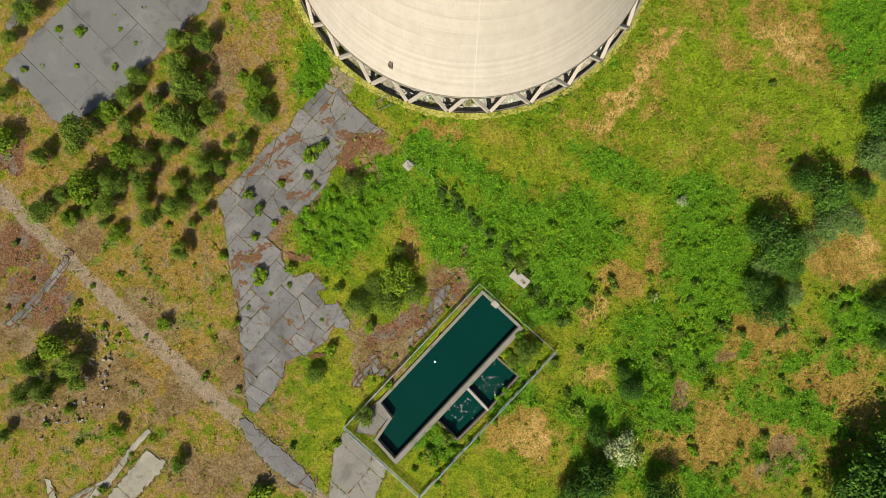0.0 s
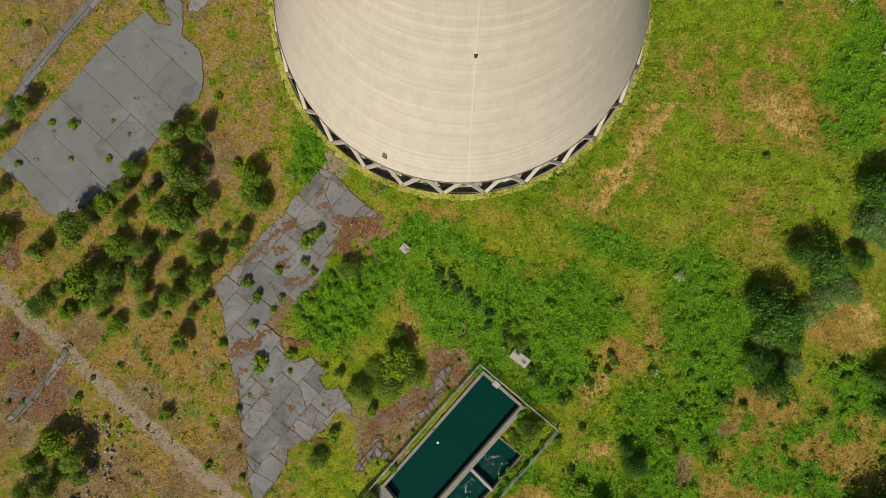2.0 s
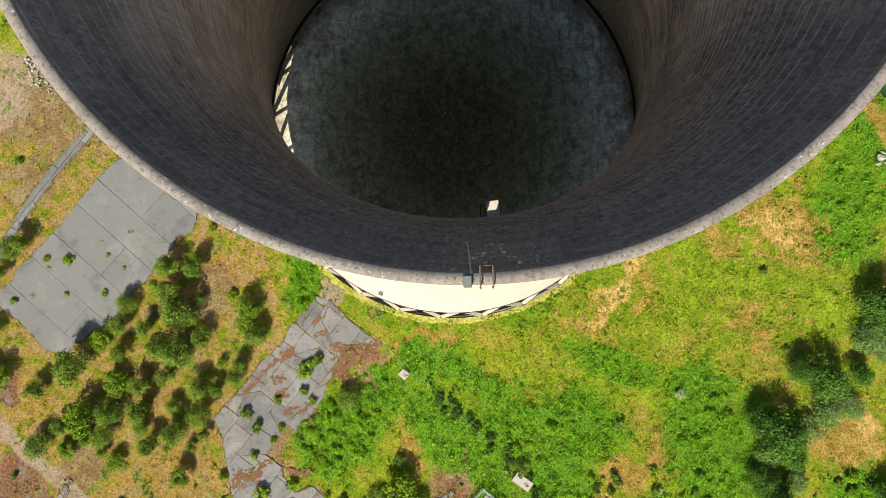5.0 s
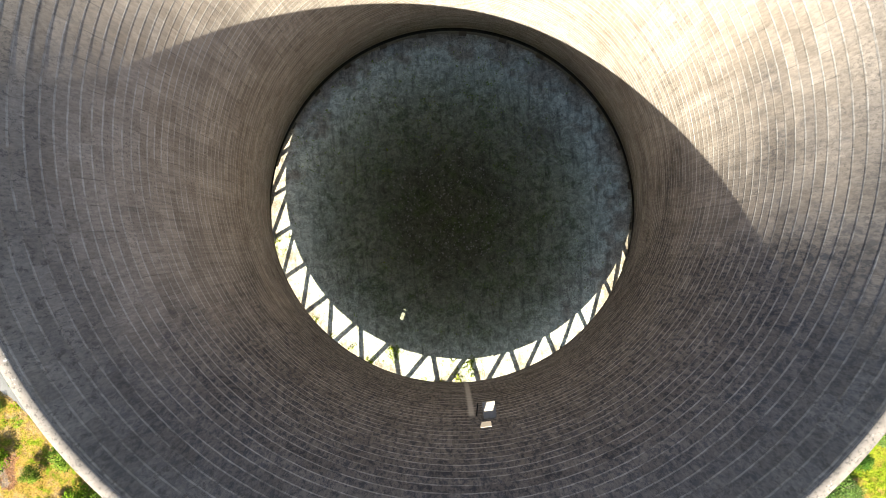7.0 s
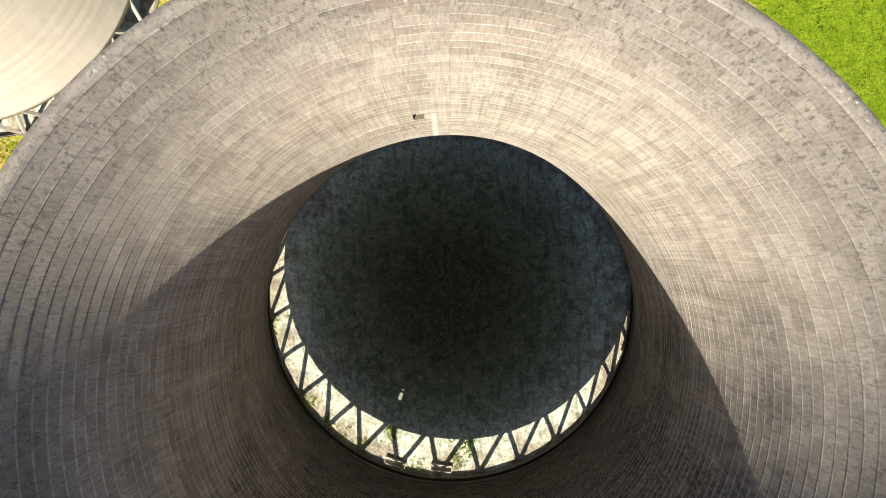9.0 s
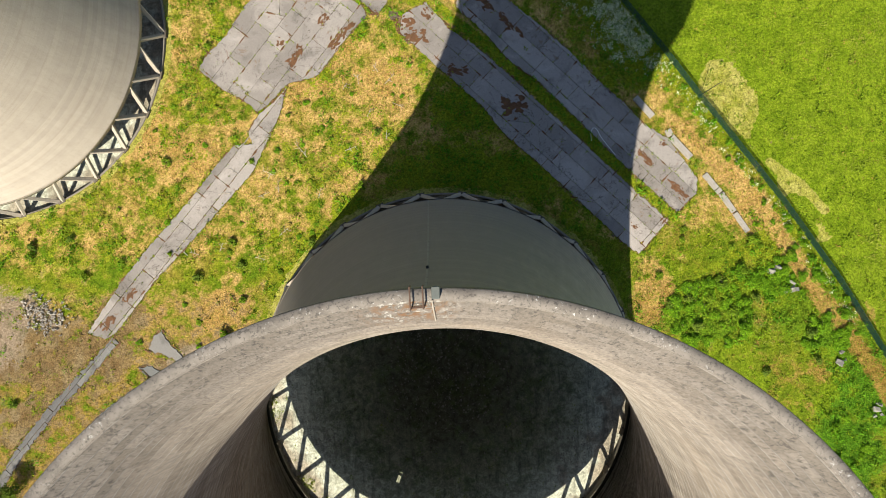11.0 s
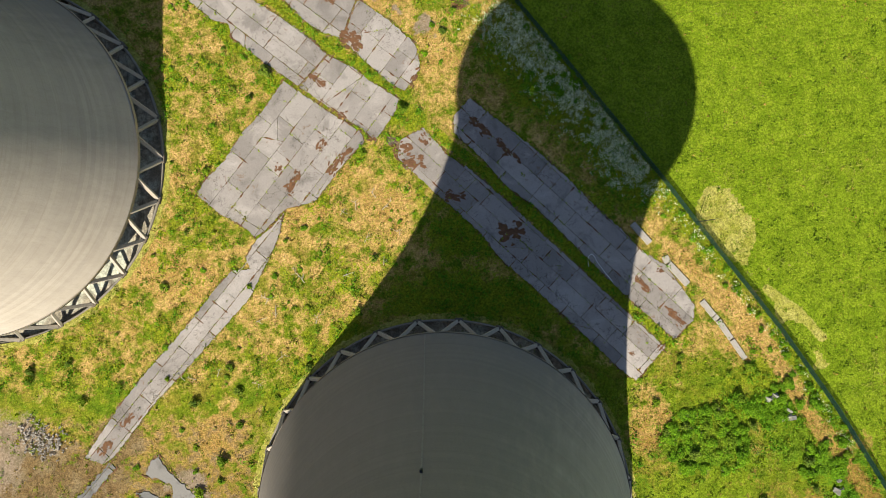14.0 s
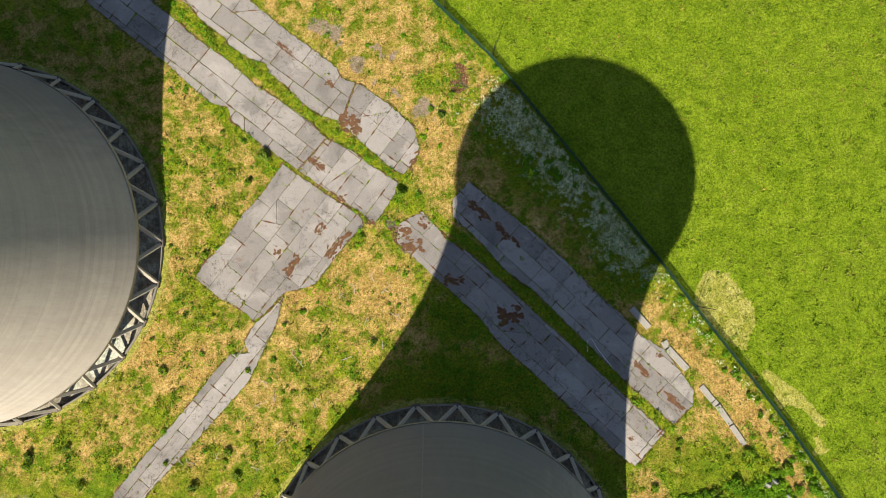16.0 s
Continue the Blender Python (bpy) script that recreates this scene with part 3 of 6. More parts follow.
ROAD_NW_B = [(-54.0, 212.5), (-42.3, 201.7), (-40.4, 198.9), (-35.2, 194.5), (-34.8, 193.1), (-30.0, 189.4), (-26.3, 188.2), (-25.8, 186.1), (-21.6, 182.4), (-18.5, 178.5),
             (-14.6, 175.6), (-10.0, 173.9), (-7.4, 170.7), (-4.3, 167.5), (0.9, 162.5), (3.4, 161.3), (6.7, 165.5), (7.2, 166.8), (6.4, 171.9), (1.1, 177.4), (-2.2, 179.8),
             (-5.5, 182.5), (-9.4, 184.1), (-10.0, 186.2), (-15.0, 190.6), (-20.3, 194.9), (-24.8, 199.0), (-40.0, 213.0)]
ROAD_SE_A = [(17.6, 159.2), (25.8, 152.1), (32.1, 146.3), (37.8, 140.5), (44.1, 133.3), (49.6, 127.9), (53.3, 123.0), (58.7, 119.4), (64.5, 110.1), (64.2, 106.9),
             (59.4, 102.6), (47.5, 114.7), (41.3, 121.7), (36.3, 127.3), (30.1, 134.1), (24.4, 138.7), (20.1, 144.3), (16.3, 148.6), (13.4, 151.3), (13.7, 155.4)]
ROAD_SE_B = [(7.0, 153.1), (12.0, 146.8), (17.2, 143.0), (24.8, 135.4), (31.7, 128.2), (38.5, 121.2), (43.6, 115.7), (57.5, 101.2), (54.5, 98.2), (50.5, 94.0),
             (48.2, 95.6), (28.4, 116.6), (22.0, 122.8), (18.3, 128.4), (12.8, 134.1), (8.2, 138.6), (3.1, 144.0), (0.6, 146.5), (1.4, 150.7)]
STRIP = [(-31.7, 130.4), (-34.2, 126.5), (-33.3, 124.0), (-37.3, 124.0), (-40.9, 120.6), (-47.4, 113.1), (-52.1, 108.3), (-59.3, 100.9), (-64.1, 95.2), (-69.0, 88.8),
         (-72.2, 84.5), (-67.8, 82.8), (-65.1, 84.5), (-59.5, 91.2), (-56.6, 94.8), (-47.1, 103.9), (-40.6, 110.4), (-33.5, 117.5), (-30.4, 123.2), (-28.2, 127.1), (-26.3, 131.0),
         (-24.9, 136.2), (-28.1, 133.0)]
PATH_NW = [(-96.5, 49.0), (-89.5, 59.9), (-81.3, 69.4), (-72.6, 77.6), (-66.5, 83.6), (-64.8, 82.0), (-71.4, 75.0), (-80.1, 66.8), (-88.0, 57.5), (-94.8, 47.8)]
PATH_SW = [(-83.9, -1.7), (-82.6, -3.0), (-88.4, -10.4), (-95.5, -17.4), (-97.5, -16.5), (-90.0, -9.3)]
ROAD_SW = [(-46.7, -38.4), (-44.7, -37.2), (-40.3, -41.4), (-35.3, -45.5), (-31.9, -48.8), (-29.1, -51.8), (-29.2, -55.3), (-34.2, -53.3), (-39.9, -48.9), (-43.4, -44.7)]
RUIN_A = [(1.4, -6.0), (0.1, -9.1), (-2.6, -9.1), (-4.3, -14.0), (-5.0, -17.7), (-9.0, -21.2), (-7.5, -22.3), (-4.0, -19.6), (-0.9, -15.3), (1.4, -9.7), (2.4, -6.6)]
RUIN_B = [(-16.5, -23.5), (-17.7, -25.7), (-19.9, -26.3), (-21.2, -31.4), (-19.5, -31.4), (-17.1, -28.6), (-13.7, -29.2), (-11.4, -24.6), (-14.8, -26.8), (-14.8, -24.0)]
PAVED = [RUIN_A, RUIN_B, ROAD_SW, ROAD, YARD, YARD_B, APRON_POOL, PLATFORM, PALE_A, PALE_B, PALE_C, APRON_N, ROAD_NW_A, ROAD_NW_B, ROAD_SE_A, ROAD_SE_B, STRIP, PATH_NW, PATH_SW]
TRACK = [(-140.0, 55.0), (-98.1, 12.8), (-90.8, 5.2), (-83.4, -2.0), (-67.5, -18.2), (-57.1, -28.1), (-46.6, -37.9), (-39.3, -45.5), (-31.9, -52.7), (-10.0, -75.0)]
GREEN_FENCE = [(-8.0, 222.0), (14.0, 197.8), (24.3, 186.4), (45.9, 156.6), (59.2, 138.0), (65.7, 128.2), (76.0, 113.3), (82.5, 103.8), (93.3, 86.2), (102.5, 68.7), (117.0, 42.0)]
# soft patches of ground: x, y, half width, half depth, turn
LUSH_S = [(10, 12, 10, 3.5, -45), (25, -8, 9, 6, -40), (30, 4, 11, 7, -30), (37, -22, 7, 5, 0), (47, -38, 9, 5, 0), (64, -4, 7, 11, 0), (38, 16, 10, 4, -20), (-24, 5, 9.4, 8.8, 0), (-16, 11, 7.5, 10, -40), (1, 4, 7.5, 13.8, 45), (19, 2, 13.8, 7.5, -30), (9, -6, 7.5, 6.2, 0), (57, 0, 8.8, 13.8, 0),
          (48, -24, 13.8, 8.8, 0), (60, -12, 7.5, 7.5, 0), (21, -13, 7.5, 5, 0), (44, -32, 7.5, 5, 0), (13, -33, 7.5, 5, 0), (-2, -43, 5, 5, 0),
          (-2, 19, 7.5, 5, 0), (78, -39, 12.5, 3.8, -15), (91, -17, 7.5, 7.5, 0), (-28, 38, 5, 7.5, 0), (93, 46, 7.5, 12.5, 0), (33, -36, 7.5, 6.2, 0), (56, 10, 7.5, 5, 0)]
LUSH_N = [(82, 90, 8, 5, -55), (90, 77, 8, 5, -57), (98, 62, 9, 5, -60), (75, 88, 7, 5, 0), (85, 80, 7, 6, -50), (65, 80, 10, 7, 0), (69, 129, 8.8, 6.2, -50), (35, 166, 15, 11.2, -50), (83, 98, 7.5, 5, -50),
          (1, 156, 3.8, 3.8, 0), (45, 151, 15, 5, -54), (-24, 167, 5, 3.1, 0), (-36, 178, 7.5, 3.1, -35), (54, 140, 7.5, 7.5, 0),
          (16, 115, 18.8, 6.2, 0), (15, 129, 8.8, 6.2, 0), (-10, 105, 5, 7.5, 0), (88, 85, 7.5, 5, -50), (33.5, 130.2, 26, 1.1, -47), (-21, 183.2, 32, 1.0, -40)]
DRY_S = [(41, 32.5, 13, 2.4, 42), (48, 41, 6, 2.2, 42), (78, 44, 12, 5, -35), (46, -5, 7, 3.5, 60), (85, 42, 8.8, 5, 0), (33, -18, 4.4, 5.6, 0), (41, -9, 5.6, 3.8, 0), (32, -29, 4.4, 6.2, 0),
         (88, -3, 7.5, 11.2, 20), (69, -22, 8.8, 7.5, 0), (63, -44, 17.5, 12.5, 0), (85, -34, 11.2, 13.8, 0), (17, -42, 8.8, 6.2, 0), (51, -5, 3.1, 5, 0),
         (-7, 4, 3.1, 8.8, 0), (-2, 24, 7.5, 2.2, 0), (-61, -3, 13.8, 11.2, 0), (-58, -22, 10, 7.5, 0), (-91, 18, 7.5, 5, 0), (-48, 40, 6.2, 11.2, 0), (-66, -29, 11.2, 7.5, 0)]
DRY_N = [(-80, -4, 7.5, 7.5, 0), (-56, 129, 5, 15, 20), (-3, 136, 7.5, 7.5, 0), (-48, 121, 10, 7.5, 0), (-18, 140, 5, 13.8, -40), (12, 170, 6.2, 3.8, 0),
         (73, 111, 4, 3, 0), (53, 84, 3.8, 7.5, 0), (77, 101, 7.5, 5, 0), (93, 78, 7.5, 5, 0), (-77, 119, 10, 3.1, 0), (-5, 180, 15, 5, -35),
         (-43, 88, 6.2, 6.2, 0), (-18, 91, 6.2, 6.2, 0)]
BARE_S = [(-94, -14, 11.2, 7.5, 45), (-82, 1, 7.5, 3.8, 40), (-16, -22, 6.2, 7.5, 45), (-18, 23, 6.2, 2.8, 0), (-22, 20, 2.5, 7.5, 45), (0, -8, 5.6, 5.6, 45),
          (-9, -19, 7.5, 3.1, 45), (-76, -31, 11.2, 6.2, 0), (-45, -25, 3.8, 12.5, 0), (-58, -32, 10, 3.8, 40), (-42, -47, 7.5, 6.2, 0), (-53, -51, 10, 6.2, 0),
          (-48, 39, 5, 7.5, 0), (62, -24, 2.6, 2.0, 0), (74, -47, 5, 3.5, 20), (52, -35, 2.0, 2.6, 0), (-95, 3, 6.2, 5, 0), (-67, -14, 8.8, 3.8, -40), (-91, -35, 7.5, 5, 0)]
BARE_N = [(-85, 82, 13.8, 8.8, 0), (-68, 83, 10, 7.5, 45), (-52, 76, 6.2, 6.2, 0), (-79, 70, 11.2, 3.1, 50), (-86, 66, 7.5, 3.8, 50)]
SCRAPE = [(80.6, 112.6), (83.0, 110.6), (87.0, 107.4), (90.0, 103.8), (92.0, 101.4)]
PALE_SPOTS = [(-93, 84, 8, 7, 0), (-87, 91, 7, 4.5, 20), (-50, 77, 4, 3.5, 0), (-81, 88.5, 3, 2.5, 0), (-21, 37.5, 4, 2.5, 45), (-6.5, 186.6, 2.6, 2.0, -40), (-0.5, 189.2, 3.0, 0.8, -35), (1.2, 179.9, 3.0, 0.9, -40), (7.9, 174.4, 2.4, 2.0, 0), (-12, 195, 4.5, 2.0, -40)]
FIELD_PATH = [(60.5, 122.0), (65.0, 117.5), (71.4, 111.0), (77.8, 104.4), (83.1, 94.0), (88.6, 83.3), (92.7, 77.7), (97.5, 69.8), (102.8, 60.4), (112.0, 44.0)]
RUST_SPOTS = [(-18, 23.5, 5.5, 2.0, 0), (-22.5, 19, 1.8, 6.5, 35), (-15, -21, 4.5, 2.2, 45), (0.5, -8, 3.4, 1.8, 50), (-9, -18.5, 6.0, 2.2, 45), (-40, -5, 4, 4, 0),
              (9, 146.5, 4.5, 2.6, -45), (15.9, 182.3, 3.4, 2.6, 45), (3.5, 147.0, 3.5, 3.0, -45), (-90, -10, 8, 6, 45), (-95, 20, 4, 3, 0), (-58, 36, 3, 4, 0), (-95, 0, 8, 5, 45)]
# grass strips between the two slab lanes
GRASS_STRIPS = [[(10.0, 151.5), (13.0, 148.6), (18.6, 143.8), (24.6, 137.1), (31.0, 131.2), (37.4, 124.3), (42.4, 118.7), (58.5, 101.9)],
                [(-56.0, 212.0), (-44.7, 201.1), (-35.0, 191.4), (-26.5, 185.0), (-20.1, 178.6), (-14.0, 173.2), (-8.0, 169.4), (-2.0, 163.6), (2.7, 160.5)]]
SCORCH = [(41, 32.5, 12, 2.4, 42), (48, 41, 6, 2.2, 42), (76, 43, 7, 2.5, -35), (34, -19, 3.5, 5, 0), (32, -29, 4, 5, 0), (20, -43, 7, 3, 30), (90, 2, 3, 9, 20)]
MOWN_PATCH = [(68.8, 136.1), (73.5, 135.8), (79.2, 127.5), (78.9, 123.5), (76.5, 117.8), (73.0, 119.2), (66.2, 127.6), (65.9, 131.6)]
MOWN = [(85.6, 108.2, 1.4, 5.4, 47), (92.5, 97.0, 0.8, 3.0, 30)]


def patches(px, py, rows):
    w = np.zeros(np.shape(px))
    px, py = px + 5.0 * (mottle(px, py, 7, 71) - 0.5), py + 5.0 * (mottle(px, py, 7, 72) - 0.5)
    for x, y, a, b, turn in rows:
        c, s = math.cos(radians(turn)), math.sin(radians(turn))
        u, v = ((px - x) * c + (py - y) * s) / a, (-(px - x) * s + (py - y) * c) / b
        w = np.maximum(w, np.clip(1.45 - np.hypot(u, v), 0, 1))
    return np.clip(w * 1.1, 0, 1)


def side_of(px, py, line):
    """True on the far (north-east) side of a line that runs from north-west to south-east."""
    xs, ys = [p[0] for p in line], [p[1] for p in line]
    return py > np.interp(px, xs, ys, left=ys[0] + 400, right=-400)


def mottle(px, py, wave, seed):
    """An uneven fractal pattern between 0 and 1 with lumps about one wave across."""
    grid = np.random.default_rng(seed).random((128, 128))
    v, gain, total = 0, 1.0, 0.0
    for k in range(4):
        f = 2.0 ** k * 1.6 / wave
        x, y = np.asarray(px) * f * 0.8 + np.asarray(py) * f * 0.6 + 17 * k, np.asarray(py) * f * 0.8 - np.asarray(px) * f * 0.6 + 31 * k
        i, j = np.floor(x).astype(int), np.floor(y).astype(int)
        u, w = x - i, y - j
        u, w = u * u * (3 - 2 * u), w * w * (3 - 2 * w)
        i0, j0, i1, j1 = i % 128, j % 128, (i + 1) % 128, (j + 1) % 128
        v = v + gain * ((grid[i0, j0] * (1 - u) + grid[i1, j0] * u) * (1 - w) + (grid[i0, j1] * (1 - u) + grid[i1, j1] * u) * w)
        total += gain
        gain *= 0.6
    return np.clip(0.5 + 1.9 * (v / total - 0.5), 0, 1)


def zones(px, py):
    """Lush weeds, dry straw, bare soil and open meadow at points of the plan."""
    lush = np.maximum(patches(px, py, LUSH_S), patches(px, py, LUSH_N))
    dry = np.maximum(patches(px, py, DRY_S), patches(px, py, DRY_N))
    bare = np.maximum(patches(px, py, BARE_S), patches(px, py, BARE_N))
    field = np.where(side_of(px, py, GREEN_FENCE), 1.0, 0.0)
    west = np.clip((-26 - px) / 10, 0, 1) * np.clip((98 - py) / 8, 0, 1)
    dry = np.maximum(dry, west * 0.62)
    bare = np.maximum(bare, west * 0.40)
    north = np.clip((py - 92) / 10, 0, 1) * (1 - field)
    dry = np.maximum(dry, (0.40 + 0.34 * mottle(px, py, 4, 3)) * north)
    dry = np.maximum(dry, np.clip(1.5 - along(px, py, FIELD_PATH) / (1.3 + 2.4 * mottle(px, py, 13, 15)), 0, 0.95))
    lush = np.maximum(lush, north * np.clip(1.5 * mottle(px, py, 4, 4) * mottle(px, py, 14, 5) - 0.12, 0, 0.6))
    for strip in GRASS_STRIPS:
        lush = np.maximum(lush, np.clip(1.7 - along(px, py, strip) / 0.9, 0, 1))
    verge = np.clip(1.5 - along(px, py, GREEN_FENCE) / 2.6, 0, 0.8) * (1 - field)
    lush = np.maximum(lush, verge * (0.5 + 0.6 * mottle(px, py, 5, 98)))
    field = np.maximum(field, 0.2 * north)
    pasture = np.clip((px - 16) / 8, 0, 1) * np.clip((py + 8) / 8, 0, 1) * (1 - field) * (1 - north)
    field = np.maximum(field, pasture * (0.25 + 0.5 * mottle(px, py, 14, 6)))
    dry = np.maximum(dry, pasture * np.clip(0.75 * mottle(px, py, 11, 7) - 0.08, 0, 1))
    south = np.clip((-14 - py) / 8, 0, 1) * np.clip((px - 22) / 8, 0, 1)
    dry = np.maximum(dry, south * (0.08 + 0.55 * mottle(px, py, 7, 8)))
    lush = np.maximum(lush, south * np.clip(1.5 * mottle(px, py, 9, 9) - 0.45, 0, 0.9))
    lush = np.maximum(lush, west * np.clip(1.2 * mottle(px, py, 8, 10) - 0.55, 0, 0.6))
    lush = np.where(side_of(px, py, GREEN_FENCE), 0, lush) * np.clip(along(px, py, FIELD_PATH) / 2.2 - 0.35, 0.1, 1)
    stone = paved(px, py)
    bare, lush, dry = np.where(stone, 0.8, bare), np.where(stone, 0.12, lush), np.where(stone, 0.3, dry)
    rim = np.hypot(px - TOWER[0], py - TOWER[1])
    lush = np.maximum(lush, np.clip(1 - np.abs(rim - 43) / 3, 0, 0.35))
    return lush, dry, bare, field


def wear(px, py):
    """Driven tracks, and the reddish soil that shows where paving has crumbled."""
    d = along(px, py, TRACK)
    path = np.clip(1.55 - d / 1.75, 0, 1) * (0.72 + 0.4 * mottle(px, py, 6, 95)) - 0.22 * np.clip(1 - d / 0.5, 0, 1)
    path = np.maximum(path, 0.85 * patches(px, py, PALE_SPOTS))
    rust = np.maximum(patches(px, py, RUST_SPOTS), np.where(paved(px, py), 0.45, 0))
    mown = np.where(side_of(px, py, GREEN_FENCE), np.maximum(patches(px, py, MOWN), 0.62 * inside(px, py, MOWN_PATCH)), 0)
    mown = np.maximum(mown, np.clip(1.7 - along(px, py, SCRAPE) / 0.9, 0, 1) * (0.65 + 0.5 * mottle(px, py, 3, 94)))
    return path, rust, np.maximum(np.clip((py - 70) / 25, 0, 1), patches(px, py, SCORCH)), mown


def taken(px, py):
    """Where nothing grows: paving, tanks, tower floors."""
    hit = inside(px, py, POOL_OUT) | inside(px, py, BASIN_A) | inside(px, py, BASIN_B)
    for c in (TOWER, TOWER_2):
        hit |= np.hypot(px - c[0], py - c[1]) < 41.3
    return hit


def paved(px, py):
    hit = np.zeros(np.shape(px), bool)
    for poly in PAVED:
        hit |= inside(px, py, poly)
    return hit


def make_ground_sheet():
    far = [400.0, 900.0, 2500.0]
    xs = np.concatenate([[-v for v in far[::-1]], [-220, -160], np.arange(-120, 125, 0.7), [165, 225], far])
    ys = np.concatenate([[-v for v in far[::-1]], [-180, -110], np.arange(-72, 226, 0.7), [265, 320], far])
    X, Y = np.meshgrid(xs, ys)
    nx, ny = len(xs), len(ys)
    rng = np.random.default_rng(4)
    rough = rng.random(X.shape)
    Z = -0.04 - 0.14 * rough
    Z[inside(X, Y, POOL_OUT) | inside(X, Y, BASIN_A) | inside(X, Y, BASIN_B)] = -3.2
    for c in (TOWER, TOWER_2):
        Z[np.hypot(X - c[0], Y - c[1]) < 41.0] = -2.9
    me = bpy.data.meshes.new("ground")
    co = np.stack([X, Y, Z], -1).reshape(-1, 3)
    i = np.arange(nx * ny).reshape(ny, nx)
    quads = np.stack([i[:-1, :-1], i[:-1, 1:], i[1:, 1:], i[1:, :-1]], -1).reshape(-1, 4)
    me.from_pydata(co.tolist(), [], quads.tolist())
    me.materials.append(GROUND)
    z = np.stack(zones(X, Y), -1).reshape(-1, 4)
    layer = me.attributes.new("zones", "FLOAT_COLOR", "POINT")
    layer.data.foreach_set("color", z.astype(np.float32).ravel())
    z = np.stack(wear(X, Y), -1).reshape(-1, 4)
    layer = me.attributes.new("wear", "FLOAT_COLOR", "POINT")
    layer.data.foreach_set("color", z.astype(np.float32).ravel())
    me.polygons.foreach_set("use_smooth", [True] * len(me.polygons))
    me.update()
    return tagged(new("ground", me), "rough grass, dry scrub and bare soil of a derelict site", "ground", kind="structure")


make_ground_sheet()


# ---------------------------------------------------------------- cooling towers
def shell_radius(z):
    if z < 78:
        return 22.7 * math.sqrt(1 + ((z - 78) / 51.3) ** 2)
    return 22.7 + 3.62 * ((z - 78) / 22.6) ** 2.4


SEG = 288


def shell_mesh(name, rows, out, material, open_cells):
    """A ring surface through rows of (z, radius); open_cells are left out."""
    verts, faces = [], []
    for z, r in rows:
        for k in range(SEG):
            a = 2 * math.pi * k / SEG
            verts.append((r * math.cos(a), r * math.sin(a), z))
    for j in range(len(rows) - 1):
        zm = (rows[j][0] + rows[j + 1][0]) / 2
        for k in range(SEG):
            if any(k in ks and lo < zm < hi for ks, lo, hi in open_cells):
                continue
            a, b = j * SEG + k, j * SEG + (k + 1) % SEG
            c, d = a + SEG, b + SEG
            faces.append((a, b, d, c) if out else (b, a, c, d))
    return mesh_of(name, verts, faces, material, True)


def column(x, y):
    return int(math.degrees(math.atan2(y, x)) % 360 / 360 * SEG)


# openings: columns, lower and upper height
HATCH_S, HATCH_N, BREACH = 217, 74, column(-17.1, -32.8) + 1
OPEN = [((HATCH_S, HATCH_S + 1), 78.8, 80.4), ((HATCH_N, HATCH_N + 1), 74.7, 77.2), ((BREACH,), 10.6, 13.0)]
CUTS = [78.8, 80.4, 74.7, 77.2, 10.6, 13.0]


